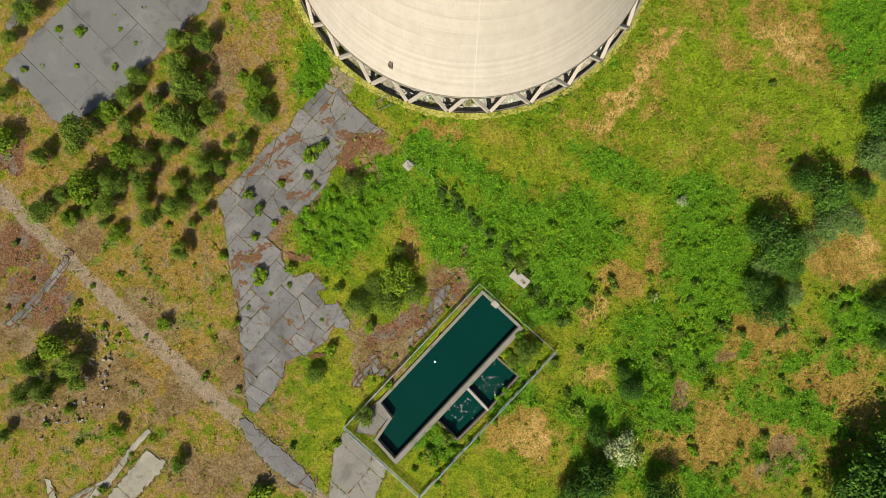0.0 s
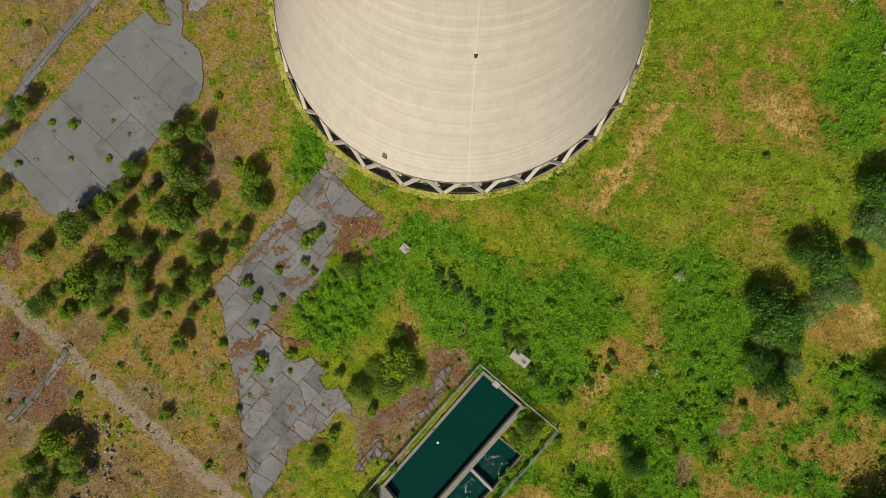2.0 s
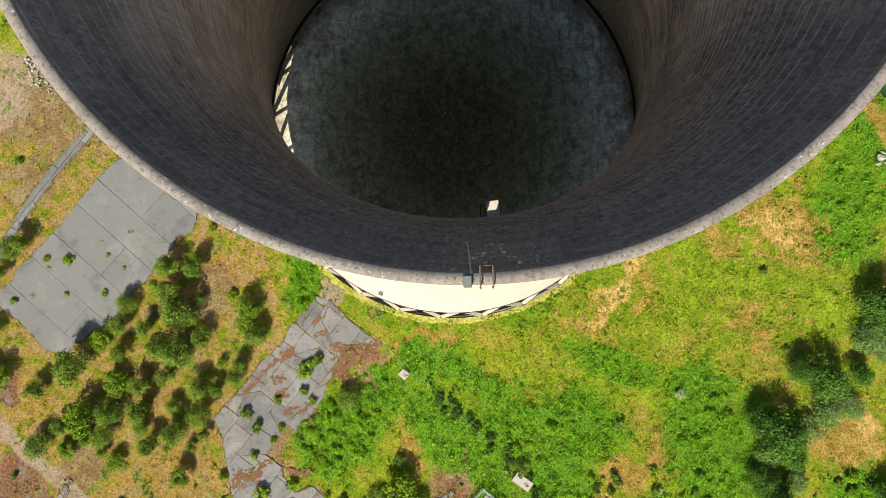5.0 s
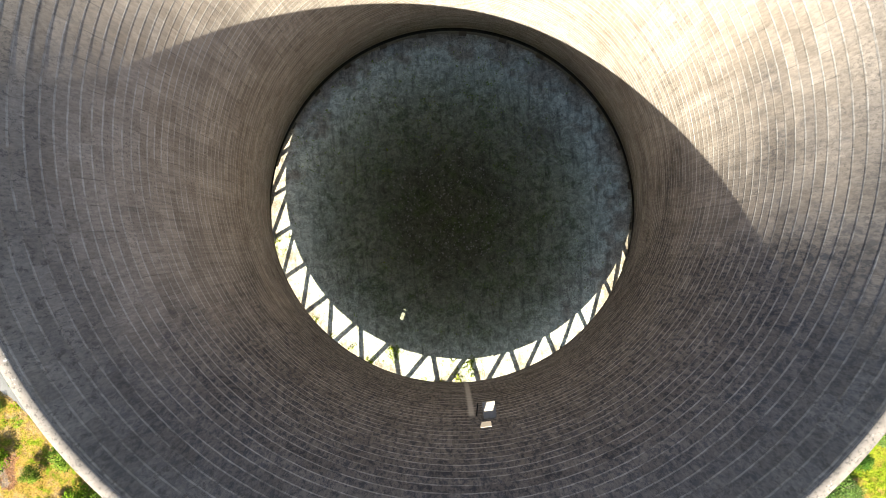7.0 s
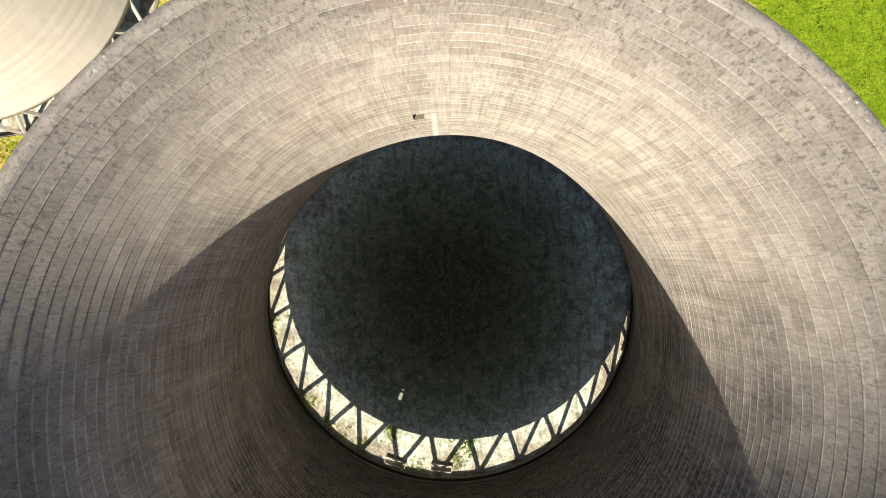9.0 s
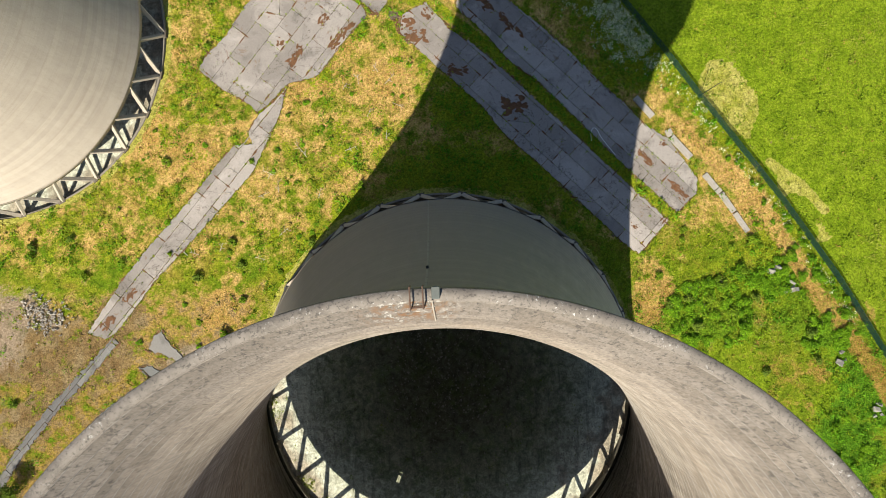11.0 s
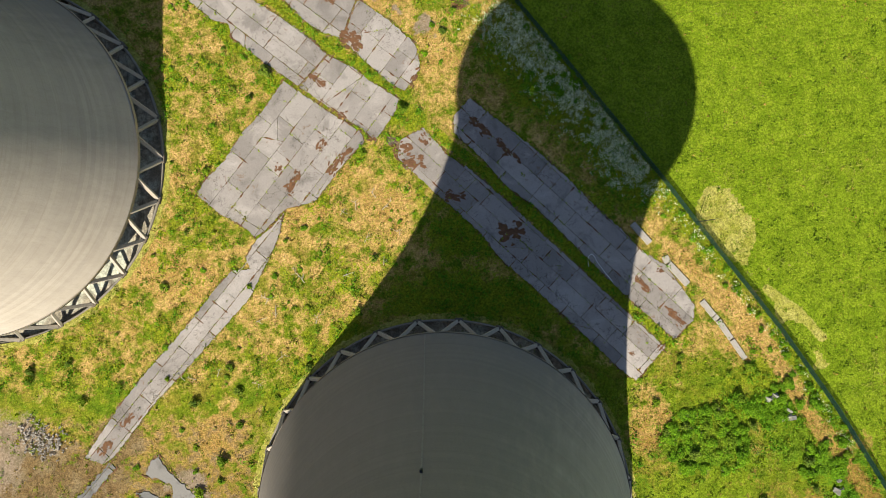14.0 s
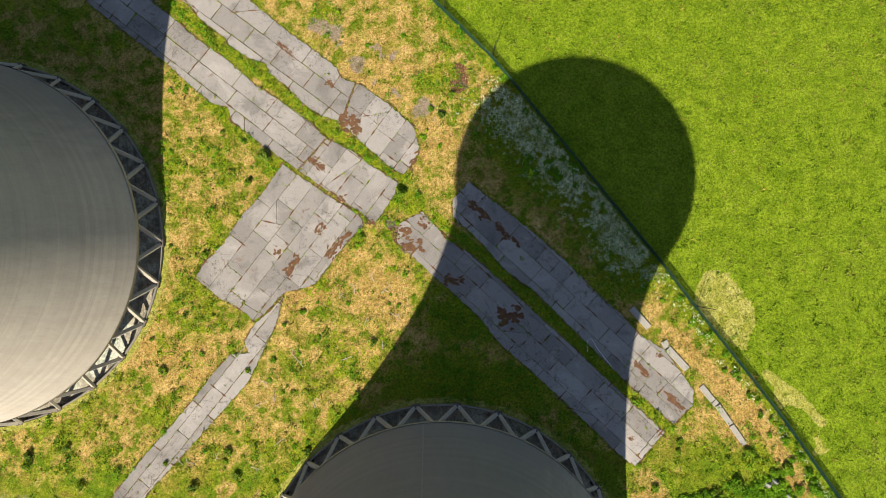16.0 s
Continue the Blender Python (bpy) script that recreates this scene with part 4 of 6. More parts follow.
def build_tower(centre, label):
    tower = empty("cooling_tower", pose(*centre, 0, 0.82, -0.6, 0), label, "cooling tower", "cooling towers")
    zs = sorted({*[SHELL_Z + LIFT * k for k in range(103)], *CUTS, RIM_Z})
    zs = [z for i, z in enumerate(zs) if z <= RIM_Z and (i == 0 or z - zs[i - 1] > 0.05 or z in CUTS)]
    outer = [(z, shell_radius(z) + 0.25) for z in zs]
    inner = []
    for z in zs:
        r = shell_radius(z) - (0.45 if z < 15 else 0.2)
        inner.append((z - 0.09, r)) if z not in CUTS and SHELL_Z < z < RIM_Z else None
        if z not in CUTS and SHELL_Z < z < RIM_Z:
            inner += [(z - 0.15, r), (z - 0.06, r - 0.009), (z + 0.06, r - 0.009), (z + 0.09, r), (z + 0.15, r)]
        else:
            inner.append((z, r))
    inner.sort()
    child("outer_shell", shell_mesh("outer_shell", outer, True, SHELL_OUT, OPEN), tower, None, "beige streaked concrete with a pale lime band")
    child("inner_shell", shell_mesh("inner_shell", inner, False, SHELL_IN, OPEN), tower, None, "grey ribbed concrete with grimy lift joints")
    # lip at the foot of the shell
    r = shell_radius(SHELL_Z)
    lip = [(SHELL_Z, r - 0.45), (SHELL_Z - 0.5, r - 0.5), (SHELL_Z - 0.5, r + 0.35), (SHELL_Z + 0.4, r + 0.30)]
    child("ring_beam", shell_mesh("ring_beam", lip[::-1], True, LEG, []), tower)
    # near-black ledge on the inside of the ring beam
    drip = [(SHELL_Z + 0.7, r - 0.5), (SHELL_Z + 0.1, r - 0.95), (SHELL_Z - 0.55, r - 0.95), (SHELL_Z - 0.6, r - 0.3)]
    child("foot_ledge", shell_mesh("foot_ledge", drip[::-1], True, BLACKRING, []), tower, None, "near-black ledge round the foot of the shell")
    # rim: a broad cap with a small upstand
    t = shell_radius(RIM_Z)
    cap = [(RIM_Z - 1.3, t - 0.2), (RIM_Z - 1.2, t - 0.30), (RIM_Z - 0.15, t - 0.30), (RIM_Z - 0.1, t - 0.26), (RIM_Z, t - 0.24), (RIM_Z + 0.02, t + 0.34),
           (RIM_Z - 0.06, t + 0.38), (RIM_Z - 0.9, t + 0.38), (RIM_Z - 1.0, t + 0.24)]
    child("rim", shell_mesh("rim", cap, False, RIM, []), tower, None, "stained concrete rim with lichen spots")
    # reveals of the openings
    for ks, lo, hi in OPEN:
        ro, ri = shell_radius(lo) + 0.25, shell_radius(lo) - (0.45 if lo < 15 else 0.2)
        a0, a1 = 2 * math.pi * ks[0] / SEG, 2 * math.pi * (ks[-1] + 1) / SEG
        vs = [(r0 * math.cos(a), r0 * math.sin(a), z) for z in (lo, hi) for a in (a0, a1) for r0 in (ri, ro)]
        child("opening_reveal", mesh_of("opening_reveal", vs, [(0, 1, 3, 2), (4, 6, 7, 5), (0, 4, 5, 1), (2, 3, 7, 6)], KERB), tower)
        if lo > 20:
            am = (a0 + a1) / 2
            at = lambda d, z: pose((ro + d) * math.cos(am), (ro + d) * math.sin(am), z, 0, 0, math.degrees(am))
            bm = bmesh.new()
            add_box(bm, (0.75, 1.15, 0.16), at(0.34, lo - 0.1), 0.03)
            sill = part("hatch_sill", bm, LEG, tower, "pale concrete sill under the hatch")
            for s in (-0.45, 0.45):
                bm = bmesh.new()
                add_box(bm, (0.55, 0.14, 0.8), at(0.26, lo - 0.58) @ pose(0, s, 0), 0.03)
                part("bracket", bm, LEG, sill)
            if ks[0] != HATCH_S:
                continue
            bm = bmesh.new()
            add_box(bm, (1.5, 1.15, 0.14), at(-1.2, lo - 0.85) @ pose(0, 0.5, 0), 0.03)
            deck = part("inner_platform", bm, LEG, tower, "small pale platform inside the hatch")
            for s in (-0.68, 0.68):
                bm = bmesh.new()
                foot, tip = at(-0.35, lo - 2.2) @ Vector((0, s, 0)), at(-1.85, lo - 0.95) @ Vector((0, s * 0.65, 0))
                add_rod(bm, foot, tip, 0.06)
                part("strut", bm, DARKPOST, deck)
    # a grey crack that was filled, below the rim on the sunny side
    line = [(-108.7, 95.1), (-107.3, 94.1), (-107.1, 90.6), (-107.3, 86.7), (-107.5, 82.4)]
    bm = bmesh.new()
    last = None
    for k in range(33):
        u = k / 8
        i = min(int(u), len(line) - 2)
        a = radians(line[i][0] + (line[i + 1][0] - line[i][0]) * (u - i))
        z = line[i][1] + (line[i + 1][1] - line[i][1]) * (u - i)
        w = 0.004 + 0.006 * abs(math.sin(k * 1.9)) * math.sin(math.pi * (k + 1) / 35)
        r2 = shell_radius(z) + 0.285
        pair = [bm.verts.new((r2 * math.cos(a + q * w), r2 * math.sin(a + q * w), z)) for q in (-1, 1)]
        if last:
            bm.faces.new((last[0], last[1], pair[1], pair[0]))
        last = pair
    part("filled_crack", bm, FILLER, tower, "blue-grey filled crack")
    # raking legs in pairs, zigzag round the base
    top_r, n = shell_radius(SHELL_Z) - 0.05, 28
    step, first = 360 / n, 5.0
    bm = bmesh.new()
    a, b = radians(0.5), radians(step / 2 - 0.9)
    foot = Vector((FOOT_R * math.cos(a), FOOT_R * math.sin(a), 0.4))
    head = Vector((top_r * math.cos(b), top_r * math.sin(b), SHELL_Z - 0.3))
    d = head - foot
    q = d.to_track_quat("Z", "X").to_matrix().to_4x4()
    add_box(bm, (0.66, 0.8, d.length), Matrix.Translation((foot + head) / 2) @ q, 0.06)
    leg_a = bpy.data.meshes.new("leg")
    bm.to_mesh(leg_a), bm.free()
    leg_a.materials.append(LEG)
    leg_b = leg_a.copy()
    leg_b.transform(Matrix.Diagonal((1, -1, 1, 1)))
    leg_b.flip_normals()
    bm = bmesh.new()
    add_box(bm, (1.3, 1.7, 2.9), pose(FOOT_R, 0, -0.9), 0.08)
    pad = bpy.data.meshes.new("foot_pad")
    bm.to_mesh(pad), bm.free()
    pad.materials.append(KERB)
    for k in range(n):
        m = pose(0, 0, 0, 0, 0, first + step * k)
        child("leg", leg_a, tower, m)
        child("leg", leg_b, tower, m)
        child("foot_pad", pad, tower, m)
    # low ring wall of the basin
    wall = [(-2.9, 40.45), (0.26, 40.45), (0.3, 40.5), (0.3, 40.86), (0.26, 40.9), (-0.5, 40.92)]
    child("basin_wall", shell_mesh("basin_wall", wall, False, BASINWALL, []), tower)
    # lightning conductors and their brackets, down two sides
    for ang, zb, rung_at in ((math.atan2(-23.4, -0.1), 51.0, 268.0), (math.atan2(23.4, -1.0), 50.0, 89.6)):
        bm = bmesh.new()
        last = None
        for k in range(38):
            z = SHELL_Z + 0.5 + (RIM_Z - 2 - SHELL_Z) * k / 48
            r, half = shell_radius(z), 0.14 + 0.02 * math.sin(2.3 * k)
            ring = [bm.verts.new(((r + d) * math.cos(ang + q / r), (r + d) * math.sin(ang + q / r), z)) for q, d in ((-half, 0.2), (-half, 0.31), (half, 0.31), (half, 0.2))]
            if last:
                for e in range(3):
                    bm.faces.new((last[e], ring[e], ring[e + 1], last[e + 1]))
            last = ring
        bmesh.ops.recalc_face_normals(bm, faces=bm.faces)
        part("conductor_strip", bm, STRIPE if ang < 0 else SHADESTRIPE, tower, "pale strip running up the shell")
        bm = bmesh.new()
        r = shell_radius(zb) + 0.45
        add_box(bm, (0.4, 0.38, 0.7), pose(r * math.cos(ang), r * math.sin(ang), zb, 0, 0, math.degrees(ang)), 0.04)
        part("junction_box", bm, DARKPOST, tower)
        # ladder hoop over the rim
        bm = bmesh.new()
        for s in (-0.32, 0.32):
            pts = [Vector((rr, s, zz)) for rr, zz in ((t - 0.6, RIM_Z - 2.2), (t - 0.6, RIM_Z + 0.45), (t + 0.5, RIM_Z + 0.45), (t + 0.5, RIM_Z - 0.1))]
            for p, q2 in zip(pts, pts[1:]):
                add_rod(bm, p, q2, 0.045)
        turn = pose(0, 0, 0, 0, 0, rung_at)
        bm.transform(turn)
        ladder = part("rim_ladder", bm, RUST, tower, "rusty steel ladder hooped over the rim")
        for zz in range(6):
            bm = bmesh.new()
            add_rod(bm, (t - 0.6, -0.32, RIM_Z - 2.1 + 0.4 * zz), (t - 0.6, 0.32, RIM_Z - 2.1 + 0.4 * zz), 0.025)
            bm.transform(turn)
            part("rung", bm, RUST, ladder)
        # conduit beside the ladder, down the inner face
        bm = bmesh.new()
        last = None
        for k in range(4):
            z = RIM_Z + 0.1 - 1.5 * k
            here = turn @ Vector((shell_radius(z) - 0.30, -0.75, z))
            if last:
                add_rod(bm, last, here, 0.045)
            last = here
        part("conduit", bm, LEG, tower, "grey conduit running down the inner face")
        bm = bmesh.new()
        add_box(bm, (0.62, 0.42, 0.4), turn @ pose(t + 0.15, -0.95, RIM_Z + 0.2), 0.04)
        part("rim_box", bm, OLDWIRE, tower, "small grey box on the rim")
    return tower


def build_floor(centre):
    verts = [(0, 0, 0)]
    rings = [2 + 1.5 * k for k in range(27)]
    rng = random.Random(7)
    for r in rings:
        for k in range(96):
            a = 2 * math.pi * k / 96
            verts.append((r * math.cos(a), r * math.sin(a), rng.uniform(-0.08, 0.08) if r < 40 else 0))
    faces = [(0, 1 + k, 1 + (k + 1) % 96) for k in range(96)]
    for j in range(len(rings) - 1):
        for k in range(96):
            a, b = 1 + j * 96 + k, 1 + j * 96 + (k + 1) % 96
            faces.append((a, a + 96, b + 96, b))
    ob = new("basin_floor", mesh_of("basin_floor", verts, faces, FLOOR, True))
    ob.location = (*centre, BASIN_Z)
    return tagged(ob, "mossy rubble-strewn floor of a cooling tower basin", "floor", kind="structure")


def build_verge(centre):
    """The grass that runs up to the basin wall."""
    rng = random.Random(8)
    verts, faces = [], []
    for r, z in ((40.88, 0.0), (41.5, 0.02), (42.4, -0.16)):
        for k in range(SEG):
            a = 2 * math.pi * k / SEG
            q = r + (rng.uniform(-0.12, 0.2) if r > 41 else 0)
            verts.append((q * math.cos(a), q * math.sin(a), z + rng.uniform(-0.03, 0.03)))
    for j in range(2):
        for k in range(SEG):
            a, b = j * SEG + k, j * SEG + (k + 1) % SEG
            faces.append((a, a + SEG, b + SEG, b))
    ob = new("grass_verge", mesh_of("grass_verge", verts, faces, GROUND, True))
    ob.location = (*centre, 0)
    return tagged(ob, "narrow rough grass verge round a basin wall", "ground", kind="structure")


tower = build_tower(TOWER, "tall beige hyperbolic concrete cooling tower on raking legs")
tower_2 = copy_thing(tower, pose(*TOWER_2, 0, 0.82, -0.6, 0) @ pose(0, 0, 0, 0, 0, -8))
tagged(tower_2, "second beige hyperbolic concrete cooling tower half in shade")
build_floor(TOWER), build_floor(TOWER_2)
build_verge(TOWER), build_verge(TOWER_2)


# ---------------------------------------------------------------- settling tank
def build_tank():
    tank = empty("settling_tank", pose(0, 0, 0), "long concrete tank of dark green water with two small bays", "tank")
    n = len(POOL_OUT)
    for i in range(n):
        a, b = Vector(POOL_OUT[i]), Vector(POOL_OUT[(i + 1) % n])
        wide = 1.1 if i == 1 else 0.7
        d = (b - a).normalized() * 0.35
        beam("tank_wall", a - d, b + d, wide, 0.35 + 0.004 * i, 3.4, POOLWALL, tank)
    # inner ledge with a steel hand rail on the broad wall
    a, b = Vector(POOL_OUT[1]), Vector(POOL_OUT[2])
    d = (b - a).normalized()
    m = Vector((d.y, -d.x)) * 0.62
    beam("ledge", a + m + d * 0.6, b + m - d * 0.6, 0.22, 0.12, 0.3, KERB, tank, "dark stained ledge")
    # sluice box over the far end
    a, b = Vector(POOL_OUT[0]), Vector(POOL_OUT[1])
    q = a + (b - a) * 0.33
    d = (b - a).normalized()
    beam("sluice_box", q + Vector((-d.y, d.x)) * -0.1 - d * 0.8, q + Vector((-d.y, d.x)) * -0.1 + d * 0.8, 1.3, 0.55, 0.5, STONE, tank, "pale concrete sluice box")
    for bay, sides in ((BASIN_A, (0, 1, 2)), (BASIN_B, (1, 2))):
        for i in sides:
            a, b = Vector(bay[i]), Vector(bay[(i + 1) % 4])
            bar = bay is BASIN_A and i == 2
            beam("bay_wall", a, b, 0.62 if bar else 0.5, (0.40 if bar else 0.20) + 0.005 * i + (0.02 if bay is BASIN_B else 0), 3.2, STONE if bar else KERB, tank)
    child("water", mesh_of("water", [(x, y, -1.5) for x, y in POOL_OUT], [tuple(range(n))[::-1]], WATER), tank, None, "still dark green water")
    for bay in (BASIN_A, BASIN_B):
        child("water", mesh_of("water", [(x, y, -1.2) for x, y in bay], [(3, 2, 1, 0)], WATER), tank, None, "dark water with floating white scraps")
    return tank


build_tank()

# ---------------------------------------------------------------- paving, slab by slab
def clip(poly, a, b):
    """The part of a polygon on the left of the line from a to b."""
    out = []
    f = lambda p: (b[0] - a[0]) * (p[1] - a[1]) - (b[1] - a[1]) * (p[0] - a[0])
    for p, q in zip(poly, poly[1:] + poly[:1]):
        u, v = f(p), f(q)
        if u >= 0:
            out.append(p)
        if (u >= 0) != (v >= 0):
            k = u / (u - v)
            out.append((p[0] + k * (q[0] - p[0]), p[1] + k * (q[1] - p[1])))
    return out


def area(poly):
    return 0.5 * sum(p[0] * q[1] - q[0] * p[1] for p, q in zip(poly, poly[1:] + poly[:1]))


def shrink(poly, gap, rng, ragged, outline=(), edge=0.0):
    """Draws the edges in by half the gap and roughens them; edges on the outline crumble more."""
    cx, cy = sum(p[0] for p in poly) / len(poly), sum(p[1] for p in poly) / len(poly)
    out = []
    for p, q in zip(poly, poly[1:] + poly[:1]):
        d = math.hypot(q[0] - p[0], q[1] - p[1])
        if d < 0.05:
            continue
        outer = edge > 0 and float(along(np.array((p[0] + q[0]) / 2), np.array((p[1] + q[1]) / 2), outline)) < 0.03
        n = max(1, int(d / (0.45 if outer else 0.9)))
        slow = rng.uniform(0, 6.28)
        nx, ny = -(q[1] - p[1]) / d, (q[0] - p[0]) / d
        for k in range(n):
            u = k / n
            w = gap * 0.5 + (abs(rng.gauss(0, ragged)) if k else ragged * 1.2)
            x, y = p[0] + u * (q[0] - p[0]) + nx * w, p[1] + u * (q[1] - p[1]) + ny * w
            if outer:
                w = gap * 0.5 + edge * (0.45 + 0.45 * math.sin(slow + 1.3 * k) * math.sin(0.37 * k + 2 * slow) + abs(rng.gauss(0, 0.35)))
                x, y = p[0] + u * (q[0] - p[0]) + nx * w, p[1] + u * (q[1] - p[1]) + ny * w
            if k == 0:
                w = min(w, 0.12)
                l = math.hypot(cx - x, cy - y) + 1e-6
                x, y = x + (cx - x) / l * w, y + (cy - y) / l * w
            out.append((x, y))
    return out


JOINTS = []


def pave(name, poly, turn, size, material, label, seed, crack=0.3, lost=0.05, gap=0.1, ragged=0.05, stagger=0.5, kind="structure", edge=0.22):
    """Paving inside a plan outline, as separate slabs on a turned grid; some are cracked through, some are gone."""
    rng = random.Random(seed)
    base = empty(name, pose(0, 0, 0), label, "paving", kind=kind)
    if area(poly) < 0:
        poly = poly[::-1]
    c, s = math.cos(radians(turn)), math.sin(radians(turn))
    to = lambda p: (p[0] * c + p[1] * s, -p[0] * s + p[1] * c)
    back = lambda p: (p[0] * c - p[1] * s, p[0] * s + p[1] * c)
    local = [to(p) for p in poly]
    x0, x1 = min(p[0] for p in local), max(p[0] for p in local)
    y0, y1 = min(p[1] for p in local), max(p[1] for p in local)
    j, y = 0, y0 - 0.3 * size[1]
    while y < y1:
        x = x0 - size[0] * (0.2 + stagger * (j % 2) + rng.uniform(0, 0.2))
        h = size[1] * rng.uniform(0.92, 1.08)
        while x < x1:
            w = size[0] * rng.uniform(0.8, 1.2)
            cell = local
            box = [(x, y), (x + w, y), (x + w, y + h), (x, y + h)]
            for a, b in zip(box, box[1:] + box[:1]):
                cell = clip(cell, a, b) if cell else cell
            pieces = [cell] if len(cell) > 2 else []
            for _ in range(6):
                if rng.random() < crack and pieces:
                    big = max(range(len(pieces)), key=lambda i: area(pieces[i]))
                    p = pieces.pop(big)
                    mx = sum(v[0] for v in p) / len(p) + rng.uniform(-0.2, 0.2) * w
                    my = sum(v[1] for v in p) / len(p) + rng.uniform(-0.2, 0.2) * h
                    a = rng.uniform(0, math.pi)
                    d = (math.cos(a), math.sin(a))
                    for sgn in (1, -1):
                        q = clip(p, (mx, my), (mx + sgn * d[0], my + sgn * d[1]))
                        if len(q) > 2 and area(q) > 0.25:
                            pieces.append(q)
            for p in pieces:
                if area(p) < 0.4 or rng.random() < lost * (2.5 if area(p) < 3 else 0.5):
                    continue
                p = [back(v) for v in p]
                for a, b in zip(p, p[1:] + p[:1]):
                    JOINTS.append((a, b))
                p = shrink(p, gap, rng, ragged, poly + poly[:1], edge)
                if len(p) < 3 or area(p) < 0.15:
                    continue
                n, top = len(p), rng.uniform(0.035, 0.085)
                mx, my = sum(v[0] for v in p) / n, sum(v[1] for v in p) / n
                tx, ty = rng.gauss(0, 0.004), rng.gauss(0, 0.004)
                verts = [(v[0] - mx, v[1] - my, top + tx * (v[0] - mx) + ty * (v[1] - my)) for v in p]
                verts += [(v[0] - mx, v[1] - my, -0.25) for v in p]
                faces = [tuple(range(n))] + [(i, n + i, n + (i + 1) % n, (i + 1) % n) for i in range(n)]
                child("slab", mesh_of("slab", verts, faces, material), base, Matrix.Translation((mx, my, 0)))
            x += w
        y += h
        j += 1
    return base


def split(poly, a, b):
    """A polygon cut in two along the line from a to b."""
    poly = poly if area(poly) > 0 else poly[::-1]
    return clip(poly, a, b), clip(poly, b, a)


pave("road_1", ROAD, 48, (7.5, 4.6), ROADSLAB, "cracked grey concrete road broken up by weeds", 1, 0.11, 0.01, 0.012, 0.045, edge=0.3)
pave("yard", YARD, -46, (60.0, 7.6), ASPHALT, "smooth dark grey yard with faint straight joints", 2, 0.0, 0.0, 0.035, 0.02, edge=0.35)
pave("yard_2", YARD_B, -42, (22.0, 20.0), YARDSLAB, "ragged remains of a pale grey yard", 3, 0.0, 0.0, 0.02, 0.05, edge=0.5)
pave("pavement_1", APRON_POOL, -42, (9.0, 8.0), APRON, "worn grey-beige concrete apron", 4, 0.04, 0.0, 0.01, 0.012, edge=0.3)
pave("pavement_2", PLATFORM, 48, (8.0, 8.0), APRON, "worn concrete platform beside the tank", 5, 0.0, 0.0, 0.02, 0.02)
pave("pavement_3", PALE_A, 45, (12.0, 8.0), PALESLAB, "pale cream screed of a lost floor", 6, 0.05, 0.0, 0.01, 0.02, edge=0.6)
pave("pavement_4", PALE_B, 45, (9.0, 5.0), PALESLAB, "narrow pale cream screed of a lost floor", 7, 0.2, 0.05, 0.02, 0.06, edge=0.35)
pave("pavement_5", PALE_C, 45, (5.0, 4.0), PALESLAB, "scrap of pale cream screed", 8, 0.1, 0.0, 0.02, 0.06, edge=0.3)
pave("pavement_7", RUIN_A, 45, (4.0, 3.0), ROADSLAB, "broken grey slabs sinking into brown soil", 19, 0.3, 0.10, 0.10, 0.16, edge=0.5)
pave("pavement_8", RUIN_B, 45, (3.4, 2.6), ROADSLAB, "broken grey slabs sinking into brown soil", 20, 0.3, 0.10, 0.10, 0.16, edge=0.5)
pave("pavement_6", APRON_N, 49, (10.0, 4.1), SLAB, "weathered grey concrete slab apron", 9, 0.02, 0.0, 0.015, 0.03, edge=0.3)
lane, head = split(ROAD_NW_A, (-12.0, 172.0), (-24.0, 160.0))
if area(lane) > 0 and sum(p[0] for p in lane) / len(lane) > sum(p[0] for p in head) / len(head):
    lane, head = head, lane
pave("road_2", lane, -41, (9.2, 3.9), SLAB, "weathered concrete slab roadway with weedy joints", 10, 0.02, 0.0, 0.05, 0.05, edge=0.3)
pave("road_7", head, 50, (8.5, 4.1), SLAB, "crosswise slabs at the end of a concrete roadway", 21, 0.02, 0.0, 0.012, 0.03, edge=0.25)
lane, head = split(ROAD_NW_B, (-4.0, 188.0), (-12.5, 168.0))
if sum(p[0] for p in lane) / len(lane) > sum(p[0] for p in head) / len(head):
    lane, head = head, lane
pave("road_3", lane, -40, (9.0, 4.3), SLAB, "weathered concrete slab roadway beyond a grass strip", 11, 0.02, 0.0, 0.05, 0.05, edge=0.3)
pave("road_8", head, 50, (6.4, 4.4), SLAB, "crosswise slabs at the end of a concrete roadway", 22, 0.02, 0.0, 0.012, 0.03, edge=0.3)
pave("road_4", ROAD_SE_A, -46, (9.0, 3.6), SLAB, "weathered concrete slab roadway with broken patches", 12, 0.02, 0.0, 0.02, 0.03, edge=0.3)
pave("road_5", ROAD_SE_B, -46, (8.4, 3.6), SLAB, "weathered concrete slab roadway with crumbled pits", 13, 0.02, 0.0, 0.02, 0.03, edge=0.3)
pave("footpath_1", STRIP, 48, (13.0, 3.4), SLAB, "narrow broken concrete path", 14, 0.0, 0.0, 0.02, 0.05, edge=0.22)
pave("footpath_2", PATH_NW, 47, (12.0, 5.0), ROADSLAB, "narrow broken concrete path in bare soil", 15, 0.1, 0.05, 0.02, 0.04, edge=0.4)
pave("footpath_3", PATH_SW, 48, (4.5, 1.6), ROADSLAB, "narrow strip of grey slabs", 16, 0.15, 0.02, 0.03, 0.04, edge=0.15)
pave("road_6", ROAD_SW, -45, (11.0, 8.0), ROADSLAB, "grey tarred end of a track", 18, 0.06, 0.0, 0.01, 0.02, edge=0.6)


